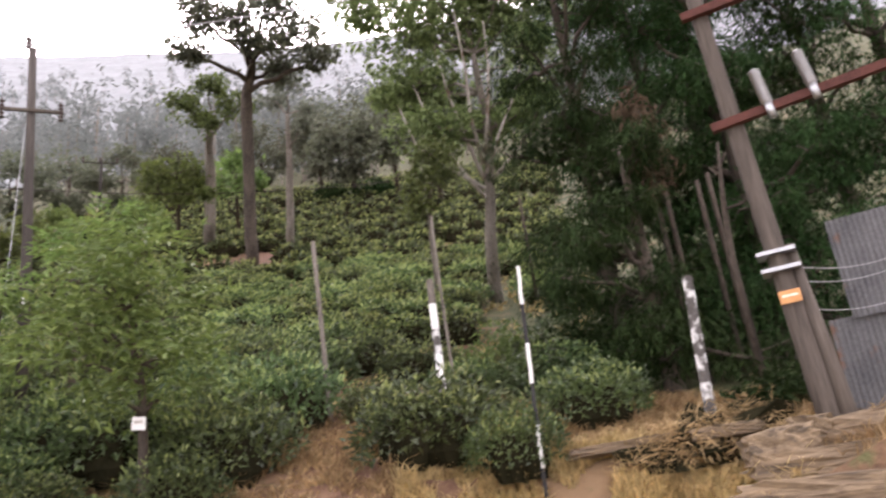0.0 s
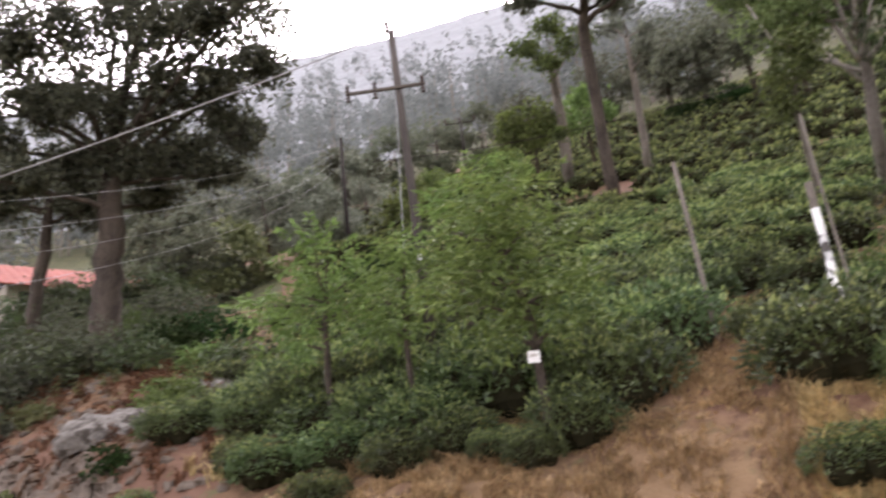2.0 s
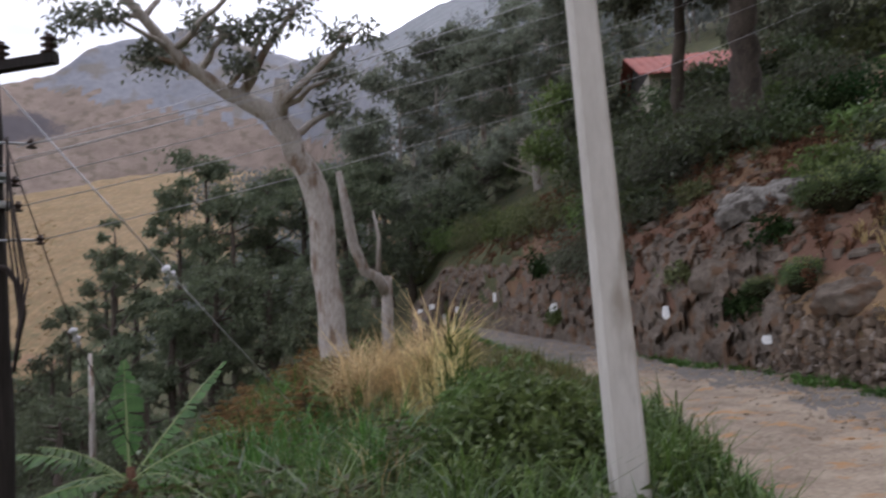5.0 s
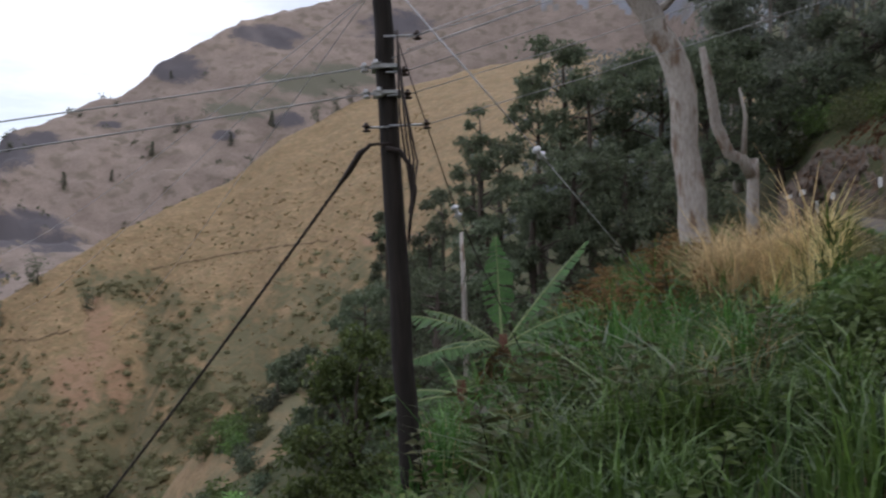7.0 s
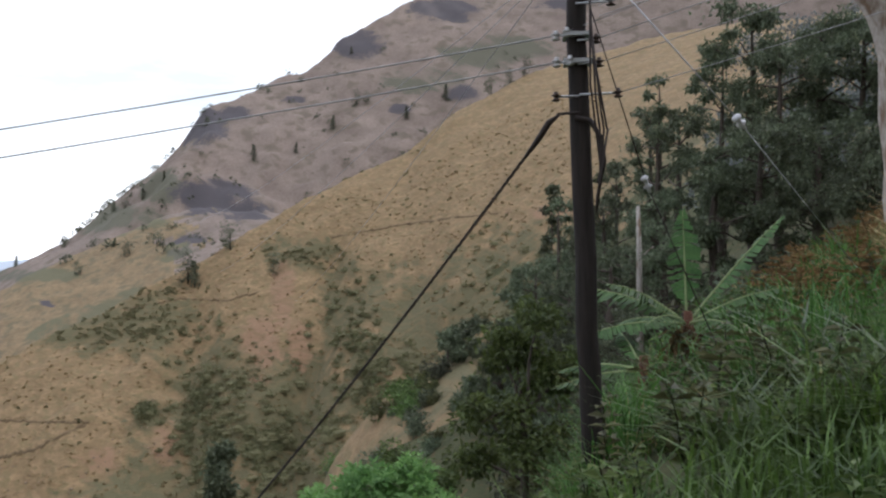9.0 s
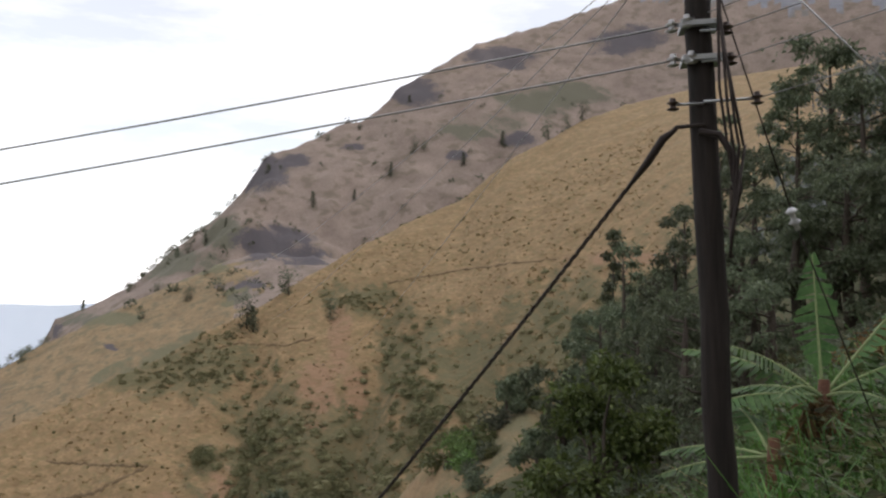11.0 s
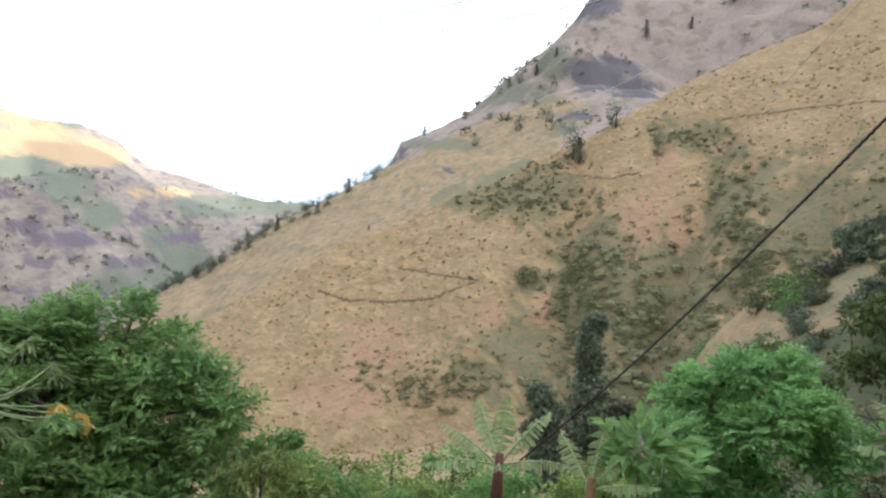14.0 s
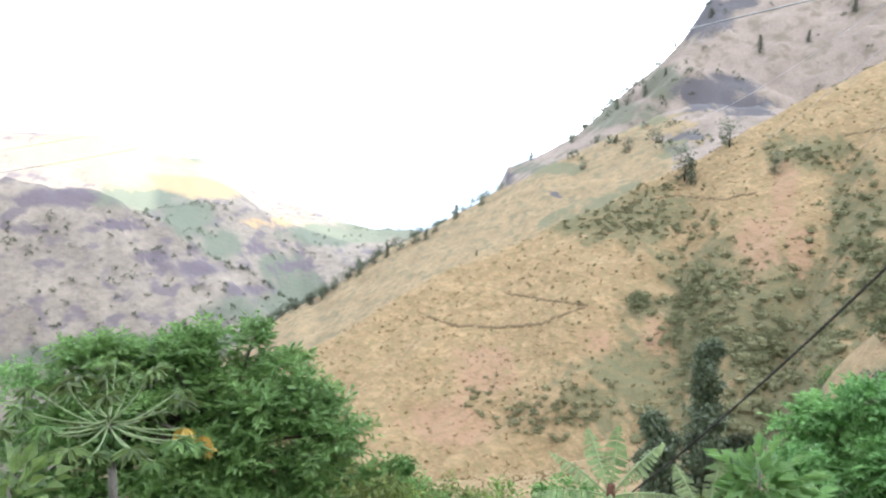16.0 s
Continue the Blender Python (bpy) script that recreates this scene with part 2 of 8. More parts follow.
M_WIRE = plain("weathered_wire", (0.33, 0.33, 0.33), 0.5, 0.5)
M_CABLE = plain("black_bundled_cable", (0.028, 0.02, 0.017), 0.7)
M_CERAMIC = plain("grey_porcelain", (0.52, 0.52, 0.53), 0.25, 0, 0.12)
M_BROWNCER = plain("brown_porcelain", (0.05, 0.032, 0.026), 0.3)
M_BARK = material("brown_bark", (0.035, 0.028, 0.023), (0.125, 0.10, 0.08), 2.5, 24, 0.95, 0.9, stretch=(1, 1, 0.25))
M_PALEBARK = material("pale_smooth_bark", (0.26, 0.225, 0.195), (0.52, 0.475, 0.43), 1.3, 14, 0.85, 0.4, spot=(0.20, 0.14, 0.10), spot_at=0.6, stretch=(1, 1, 0.4))
M_GREYBARK = material("grey_bark", (0.10, 0.085, 0.07), (0.27, 0.24, 0.205), 2, 20, 0.95, 0.7, stretch=(1, 1, 0.3))
# near-black: weed stalks, and painted shade inside bushes and brush
M_TWIGSHADE = material("twigs_and_inner_shade", (0.011, 0.011, 0.006), (0.028, 0.025, 0.014), 6, 40, 1.0, 0.5, gloss=0.0)


def leafage(name, dark, light, vary=0.45, through_light=0.3, rough=0.5, gloss=0.4):
    return material(name, dark, light, 1.3, 9, rough, 0.0, leaf=through_light, island=vary, gloss=gloss)


L_TEA = leafage("tea_leaves", (0.026, 0.05, 0.018), (0.115, 0.163, 0.057), 0.55, 0.25, 0.33, 0.5)
L_TEAYOUNG = leafage("young_tea_leaves", (0.155, 0.205, 0.066), (0.33, 0.38, 0.145), 0.35, 0.4, 0.4, 0.5)
L_TEADARK = leafage("old_tea_leaves", (0.032, 0.053, 0.021), (0.092, 0.122, 0.042), 0.5, 0.2, 0.4, 0.5)
L_BRIGHT = leafage("bright_pinnate_leaves", (0.066, 0.106, 0.03), (0.185, 0.245, 0.07), 0.5, 0.4)
L_MID = leafage("broad_leaves", (0.064, 0.108, 0.031), (0.165, 0.22, 0.067), 0.45, 0.35)
# leaf colour lightened to carry the haze over the distant gums
L_GUM = leafage("gum_tree_leaves", (0.12, 0.14, 0.105), (0.235, 0.255, 0.185), 0.4, 0.35)
L_SHADE = leafage("shade_tree_leaves", (0.105, 0.145, 0.052), (0.23, 0.285, 0.115), 0.4, 0.4)
L_HILL = leafage("hill_thicket_leaves", (0.118, 0.112, 0.054), (0.19, 0.172, 0.086), 0.2, 0.3)
L_DARK = leafage("dark_conifer_leaves", (0.012, 0.030, 0.010), (0.038, 0.068, 0.022), 0.5, 0.12, 0.7, 0.06)
# dark leaves, lifted in colour for haze round the big trees
L_DARKGUM = leafage("shaded_tree_leaves", (0.07, 0.08, 0.053), (0.15, 0.162, 0.105), 0.45, 0.45)
L_GROVE = leafage("grove_leaves", (0.072, 0.092, 0.055), (0.165, 0.19, 0.112), 0.45, 0.35)
L_OLIVE = leafage("olive_scrub_leaves", (0.075, 0.085, 0.034), (0.17, 0.175, 0.075), 0.45, 0.3)
L_BANANA = material("banana_leaf", (0.04, 0.09, 0.028), (0.10, 0.175, 0.055), 3, 25, 0.5, 0.1, spot=(0.14, 0.19, 0.08), spot_at=0.7, leaf=0.3, island=0.3, gloss=0.3)
L_BANANAPALE = material("pale_banana_leaf", (0.11, 0.155, 0.055), (0.25, 0.30, 0.125), 3, 25, 0.55, 0.1, leaf=0.3, island=0.3, gloss=0.3)
L_GRASS = leafage("green_grass_blades", (0.026, 0.062, 0.012), (0.12, 0.196, 0.04), 0.7, 0.38)
L_STRAW = leafage("dry_grass_blades", (0.27, 0.185, 0.092), (0.56, 0.42, 0.225), 0.5, 0.35, 0.8, 0.1)
L_PALESTRAW = leafage("bleached_grass_blades", (0.37, 0.265, 0.135), (0.72, 0.555, 0.31), 0.5, 0.4, 0.8, 0.1)
L_SERE = leafage("half_dry_grass_blades", (0.062, 0.08, 0.022), (0.215, 0.21, 0.072), 0.65, 0.38)
L_LUSH = leafage("lush_grass_blades", (0.05, 0.10, 0.024), (0.17, 0.26, 0.07), 0.6, 0.4, 0.35, 0.6)
L_YELLOW = leafage("withered_yellow_leaf", (0.42, 0.28, 0.05), (0.6, 0.42, 0.1), 0.2, 0.3)


# ---- the lie of the land: radial sections of distance and elevation from the viewpoint ----
SECTIONS = {}


def section(az, *knots):
    """One section of the ground: road edge, wall foot, wall top, three on the near slope, spur crest, dip, mountain foot, mountain crest, hill behind, far ridge."""
    SECTIONS[az] = np.array(knots, dtype=float).reshape(-1, 2)


section(-90, 4, -22, 14, -7, 15, -2, 20, 3, 30, 8, 50, 14, 90, 20, 160, 24, 350, 27, 900, 31, 1600, 16, 3000, 5)
section(-60, 4, -22, 14, -6.5, 14.5, 3, 18, 7, 26, 12, 45, 19, 90, 25, 160, 27, 350, 29.5, 900, 33, 1600, 16, 3000, 5)
section(-35, 4, -22, 10.5, -8.6, 11, 3, 14, 5, 20, 8, 40, 17, 90, 25, 160, 27, 350, 29.5, 900, 34, 1600, 16, 3000, 5)
section(-20, 4, -22, 10.6, -8.6, 11, -4, 12.2, 4.2, 18, 9, 35, 18, 80, 24.5, 160, 27, 350, 29.5, 900, 34.4, 1600, 16, 3000, 5)
section(-5, 4, -22, 10.7, -8.5, 11.1, -5.5, 12.5, 4.2, 17, 11, 36, 19, 70, 24, 160, 26, 350, 29, 900, 34, 1600, 16, 3000, 5)
section(3, 4, -22, 11, -8.2, 11.5, -3.8, 13.2, 4.6, 18.5, 11.5, 37, 19.2, 70, 23.7, 160, 26, 350, 28.7, 900, 33.7, 1600, 16, 3000, 5)
section(10, 4, -22, 11.4, -8, 11.8, -0.8, 14, 5, 20, 12, 38, 19.5, 70, 23.5, 160, 26, 350, 28.5, 900, 33.4, 1600, 16, 3000, 5)
section(12, 4, -22, 11.5, -7.8, 11.9, 0.2, 14, 4.9, 20, 11.8, 38, 19.3, 70, 23.2, 160, 25.8, 350, 28.4, 900, 33.3, 1600, 16, 3000, 5)
section(20, 4, -22, 12.2, -7, 12.6, 1.3, 15, 4.5, 21, 11, 40, 17.5, 70, 21, 160, 24.5, 350, 28, 900, 32.4, 1600, 15, 3000, 5)
section(27, 4, -21.5, 13.4, -5.8, 13.8, -0.5, 16, 4, 22, 10, 40, 16.5, 70, 20, 160, 23, 350, 27, 900, 31.6, 1600, 15, 3000, 5)
section(34, 5, -17.5, 15, -3.9, 15.4, 0.2, 18, 5, 24, 10.5, 40, 15, 70, 18.5, 160, 22, 350, 26, 900, 30.4, 1600, 14, 3000, 5)
section(40, 7, -12, 18.5, -2.5, 19.6, 2, 21.5, 7.5, 28, 12, 42, 15.5, 70, 18, 160, 21.5, 350, 25, 900, 29.4, 1600, 14, 3000, 5)
section(44, 9, -9, 21, -1.6, 22.3, 3.6, 24, 7.2, 30, 11.2, 44, 15, 70, 17.5, 160, 20.5, 350, 24, 900, 28.6, 1600, 13, 3000, 4)
section(48, 13, -4.5, 25, -0.8, 26.4, 4.3, 28, 7.2, 34, 9.8, 48, 12.5, 80, 16, 160, 19, 350, 22.5, 900, 27, 1600, 12, 3000, 4)
section(53, 22, -1.4, 31, 0.5, 32.4, 4.6, 34, 7, 40, 9.2, 55, 11.5, 100, 15, 180, 17.5, 400, 21, 900, 25.6, 1600, 11, 3000, 4)
section(57, 28, 0.1, 38, 1.4, 39.5, 4.9, 41, 6.6, 47, 8.2, 62, 10.5, 110, 14, 200, 16.5, 400, 20, 900, 24.6, 1600, 11, 3000, 4)
section(61, 41, 2, 48, 2.4, 50, 4.4, 52, 6.2, 58, 7.5, 75, 9.5, 130, 13, 220, 15.5, 400, 19, 900, 23.4, 1600, 10, 3000, 4)
section(64, 15, -4, 25, -0.4, 45, 1.8, 60, 3, 75, 5, 100, 8, 150, 11, 240, 13.5, 450, 17.5, 900, 22, 1600, 9, 3000, 3)
section(70, 8, -11, 14, -5, 23, -0.4, 32, -1.2, 55, 1, 120, 5.5)
section(80, 6, -16, 10, -11, 16, -8, 30, -6, 60, -3.5, 150, 1.5)
section(86, 6, -18, 10, -15, 16, -13, 30, -12, 70, -10, 160, -5)
section(90, 6, -20, 10, -21, 16, -20, 30, -18, 70, -15, 170, -9)
section(93, 5, -24, 10, -24, 16, -23, 40, -20, 86, -9.5, 176, -11)
section(95.2, 5, -26, 10, -26, 16, -25, 40, -21, 88, -8.0, 180, -12.5)
section(96.8, 5, -27, 10, -28, 16, -27, 40, -22, 89, -8.6, 182, -13.5)
section(98.3, 5, -28, 10, -30, 16, -28, 40, -22, 90, -9.7, 185, -15)
section(100.6, 5, -29, 10, -32, 16, -30, 43, -24, 91, -10.1, 187, -16)
section(102.9, 5, -30, 10, -33, 16, -32, 46, -26, 92, -12.4, 189, -17)
section(104.8, 5, -31, 10, -34, 16, -33, 50, -29, 92, -14.8, 190, -18)
section(106.6, 5, -31, 10, -34, 16, -33, 50, -29, 95, -19, 195, -18.5)
section(108.5, 5, -31, 10, -34, 16, -33, 50, -29, 100, -26, 200, -19)
section(112.5, 5, -31, 10, -34, 16, -33, 50, -29, 110, -26, 205, -20)
section(115.4, 5, -31, 10, -34, 16, -33, 50, -29, 110, -26, 208, -21)
section(121, 5, -31, 10, -34, 16, -33, 50, -29, 110, -26, 215, -22)
section(126, 5, -31, 10, -34, 16, -33, 50, -29, 110, -26, 220, -22.5)
section(131, 5, -31, 10, -34, 16, -33, 50, -29, 110, -26, 222, -23)
section(137, 5, -31, 10, -34, 16, -33, 50, -29, 110, -26, 225, -23.5)
section(141.5, 5, -31, 10, -34, 16, -33, 50, -29, 110, -26, 230, -24)
section(145, 5, -31, 10, -34, 16, -33, 50, -29, 110, -26, 230, -25)
section(152, 5, -31, 10, -34, 16, -33, 50, -29, 110, -26, 230, -26)
section(160, 5, -31, 10, -34, 16, -33, 50, -29, 110, -26, 230, -26)
section(180, 6, -16, 10, -10, 16, -8, 50, -10, 110, -14, 230, -16, 320, -15, 430, -12, 520, -10, 700, -6, 1000, 1, 2600, -4)
section(225, 6, -15, 10, -9, 16, -5.5, 50, -3, 110, -3, 230, -3, 320, -2.5, 430, -2, 520, -2, 700, -1, 1000, 1.5, 2600, -1)
section(270, *SECTIONS[-90].ravel())
# crest lines of the western land, compass angle and elevation: golden spur, ridge behind it, mountain, and three folds of the hill across the valley
SPUR = ((70, 13.4), (78.5, 13.5), (82, 13.1), (86, 12.35), (89, 11.7), (91.6, 10.8), (93.6, 9.7), (95.9, 8.8), (97.6, 7.4), (99.5, 5.8), (102.6, 4.65), (106, 2.95), (108.7, 1.45), (111, 0.15), (112.7, -1.1), (114.5, -2.1), (116.2, -2.65), (118.2, -3.9), (120.2, -4.9), (122.6, -5.95), (125.3, -7.2), (127.7, -8.1), (130.5, -9.05), (132.8, -10.4), (135.1, -11.7), (137.5, -13.2), (140.5, -14.5), (143, -16), (148, -19), (152, -23), (160, -24))
MIDDLE = ((70, 11), (95, 7), (102, 3.6), (107, 1.7), (109.5, 2.0), (112.7, 2.4), (115.2, 1.8), (118, 0.55), (120.6, -0.62), (123.6, -2.03), (126.3, -3.5), (127.5, -4.1), (129.5, -5.3), (132, -6.5), (134, -7.5), (136.6, -9.1), (138.8, -10.6), (140.7, -11.3), (143.2, -12.9), (147, -15.5), (152, -19), (160, -22))
PEAK = ((70, 20.6), (72, 21.2), (77.7, 22.6), (81.7, 21.7), (83.8, 21.1), (85.9, 19.4), (89, 18.5), (94, 17.3), (98.2, 16.3), (99.7, 15.6), (102, 14.3), (103.5, 13.5), (104.9, 12.2), (106.2, 11.25), (107.7, 11.0), (109.1, 10.2), (110.9, 9.4), (112.5, 8.9), (113.4, 7.8), (114.3, 6.4), (115.8, 4.8), (117.5, 3.45), (119.1, 2.2), (121, 0.45), (122.1, -0.3), (123.6, -1.1), (125.5, -1.8), (126.3, -3.2), (127.5, -6), (131, -10), (137, -12.2), (141, -10.7), (144, -8.2), (146.2, -7.0), (148.2, -5.65), (150.6, -4.1), (152.5, -2.8), (154.8, -2.5), (158, -2.4), (160, -2.2))
FOLD = ((70, 5), (120, -8), (134, -9.2), (137.2, -7.8), (139.5, -6.45), (141.7, -5.05), (143.5, -4.3), (146.6, -4.0), (149, -4.3), (152, -4.7), (160, -4.5))
RIM = ((70, 3), (120, -8), (128, -6.7), (131.2, -6.15), (134.3, -6.0), (136.9, -5.45), (139.4, -4.5), (142.2, -3.7), (143.9, -2.1), (146.2, -1.0), (148.8, -0.8), (150.3, -0.2), (151.8, 0.4), (158, 0.7), (160, 0.7))


def crest(line, az):
    return float(np.interp(az, [p[0] for p in line], [p[1] for p in line]))


def widened(k):
    """A plain section with the six lines of the western land put in between its own."""
    mid = [k[7] + (k[8] - k[7]) * t for t in (0.33, 0.66)]
    back = [k[9] + (k[10] - k[9]) * t for t in (0.25, 0.5, 0.75)]
    return np.array([*k[:8], *mid, k[8], k[9], *back, k[10], k[11]])


def western(az):
    """A section over the valley: near knots from the table, then spur, middle ridge, mountain and the hill across the valley."""
    table = sorted(q for q in SECTIONS if 64 <= q <= 160)
    near = np.array([[np.interp(az, table, [SECTIONS[q][k][c] for q in table]) for c in (0, 1)] for k in range(6)])
    reach = lambda a0, r0, a1, r1: float(np.interp(az, [a0, a1], [r0, r1]))
    rs, rm = reach(88, 395, 112, 330) - reach(112, 0, 140, 30), reach(100, 540, 140, 470)
    rp = reach(80, 1000, 112, 800) - reach(112, 0, 126, 70) + reach(127, 0, 140, 150)
    es, em, ep, ef, er = (crest(q, az) for q in (SPUR, MIDDLE, PEAK, FOLD, RIM))
    far = ((rs, es), (rs * 1.13, es - 2.2), (rm, em), (rm * 1.1, em - 2.0), (rp * 0.8, min(em, ep) - reach(124, 0.5, 130, 5)), (rp, ep), (rp * 1.08, ep - 2.5), (rp * 1.25, ef), (rp * 1.35, ef - 2.0), (rp * 1.75, er), (3000, er - 5))
    return np.concatenate([near, np.array(far)])


PLAN = {q: widened(k) for q, k in SECTIONS.items() if len(k) == 12}
PLAN.update({q: western(q) for q in np.arange(70, 160.1, 0.5)})
AZ = np.array(sorted(PLAN))
KNOTS = np.stack([PLAN[q] for q in AZ])


def ground(az, r, rough=True):
    """Height of the ground at a compass angle and level distance, in metres over the road at the viewpoint. Takes arrays."""
    az, r = np.broadcast_arrays(np.asarray(az, float), np.asarray(r, float))
    az = (az + 90) % 360 - 90
    i = np.clip(np.searchsorted(AZ, az, side="right") - 1, 0, len(AZ) - 2)
    f = ((az - AZ[i]) / (AZ[i + 1] - AZ[i]))[..., None, None]
    k = KNOTS[i] * (1 - f) + KNOTS[i + 1] * f
    kr, kz = k[..., 0], k[..., 0] * np.tan(np.radians(k[..., 1])) + EYE
    zero = np.zeros(kr.shape[:-1] + (1,))
    kr = np.concatenate([zero, kr, zero + 4950], -1)
    kz = np.concatenate([zero, kz, zero - 640], -1)
    z = np.where(r > 4900, -640.0, 0.0)
    for j in range(kr.shape[-1] - 1):
        a, b = kr[..., j], kr[..., j + 1]
        inside = (r >= a) & (r <= b)
        t = np.clip((r - a) / np.maximum(b - a, 1e-6), 0, 1)
        z = np.where(inside, kz[..., j] * (1 - t) + kz[..., j + 1] * t, z)
    return z


def wander(x, y, size, octaves=4, seed=0.0):
    """Smooth noise of about -1 to 1 on arrays, from sums of turned waves."""
    out = np.zeros(np.shape(x))
    amp, total = 1.0, 0.0
    for o in range(octaves):
        for q in range(3):
            a = 1.7 * q + 2.3 * o + seed
            k = 2 * math.pi / size * (2 ** o) * (0.8 + 0.25 * q)
            u = x * math.cos(a) + y * math.sin(a)
            v = -x * math.sin(a) + y * math.cos(a)
            out = out + amp * np.sin(k * u + 1.3 * np.sin(k * 0.6 * v + 2.1 * q + seed) + 4.1 * o) / 3
        total += amp
        amp *= 0.55
    return out / total * 1.6


def ground_xy(x, y):
    r, az = np.hypot(x, y), np.degrees(np.arctan2(-np.asarray(x, float), y))
    z = ground(az, r)
    amp = np.interp(r, [0, 12, 25, 60, 200, 500, 1000, 3000], [0.0, 0.02, 0.12, 0.35, 1.2, 1.8, 3.5, 6.0])
    # folds and gullies of the spur and of the mountains behind it
    fold = 2.6 * np.interp(r, [140, 200, 270, 310], [0, 1, 0.8, 0]) * np.interp(az, [86, 98, 180, 190], [0, 1, 1, 0]) * wander(x, y * 1.3, 46, 3, 1.4)
    fold = fold + 16.0 * np.interp(r, [560, 640, 720, 790], [0, 1, 1, 0]) * np.interp(az, [66, 80, 116, 122], [0, 1, 1, 0]) * wander(x, y, 130, 3, 0.9)
    fold = fold + 9.0 * np.interp(r, [700, 780, 860, 920], [0, 1, 1, 0]) * np.interp(az, [136, 143, 180, 190], [0, 1, 1, 0]) * wander(x * 1.2, y, 120, 3, 2.7)
    # the scrubby gully between the lower spur and the golden slope
    face = np.interp(r, [180, 230, 300, 325], [0, 1, 1, 0])
    fold = fold - 8.0 * face * np.exp(-((az - np.interp(r, [200, 260, 330], [108.5, 105.5, 104.0])) / 1.5) ** 2) - 5.0 * face * np.exp(-((az - np.interp(r, [200, 260, 330], [115.0, 114.0, 113.5])) / 1.6) ** 2)
    fold = fold + 4.0 * face * np.exp(-((az - 121) / 3.0) ** 2)
    return z + fold + amp * wander(x, y, np.clip(r * 0.22, 3, 90).mean() if np.ndim(r) == 0 else 24.0, 4, 0.6) * 0.6 + amp * wander(x, y, 7.0, 3, 2.2) * 0.15


def at(az, r, up=0.0):
    """The place on the ground at a compass angle and distance."""
    x, y = -math.sin(radians(az)) * r + STAND.x, math.cos(radians(az)) * r + STAND.y
    return Vector((x, y, float(ground_xy(np.array([x]), np.array([y]))[0]) + up))


def raw(name, verts, faces, mats, parent=None, smooth=False, index=None):
    """A mesh object from arrays of places and of faces with equally many corners."""
    me = bpy.data.meshes.new(name)
    verts, faces = np.asarray(verts, np.float32), np.asarray(faces, np.int32)
    me.vertices.add(len(verts))
    me.vertices.foreach_set("co", verts.ravel())
    c = faces.shape[1]
    me.loops.add(faces.size)
    me.loops.foreach_set("vertex_index", faces.ravel())
    me.polygons.add(len(faces))
    me.polygons.foreach_set("loop_start", np.arange(0, faces.size, c, dtype=np.int32))
    me.polygons.foreach_set("loop_total", np.full(len(faces), c, np.int32))
    for m in mats if isinstance(mats, (list, tuple)) else [mats]:
        me.materials.append(m)
    if index is not None:
        me.polygons.foreach_set("material_index", np.asarray(index, np.int32))
    me.polygons.foreach_set("use_smooth", np.full(len(faces), smooth))
    me.update(calc_edges=True)
    ob = new(name, me)
    ob.parent = parent
    return ob


def spots(az, el_or_r, centre, size):
    """A soft patch: 1 in the middle, falling below 0 outside."""
    d = ((az - centre[0]) / size[0]) ** 2 + ((el_or_r - centre[1]) / size[1]) ** 2
    return np.clip(0.75 - 0.5 * d, -1, 1)


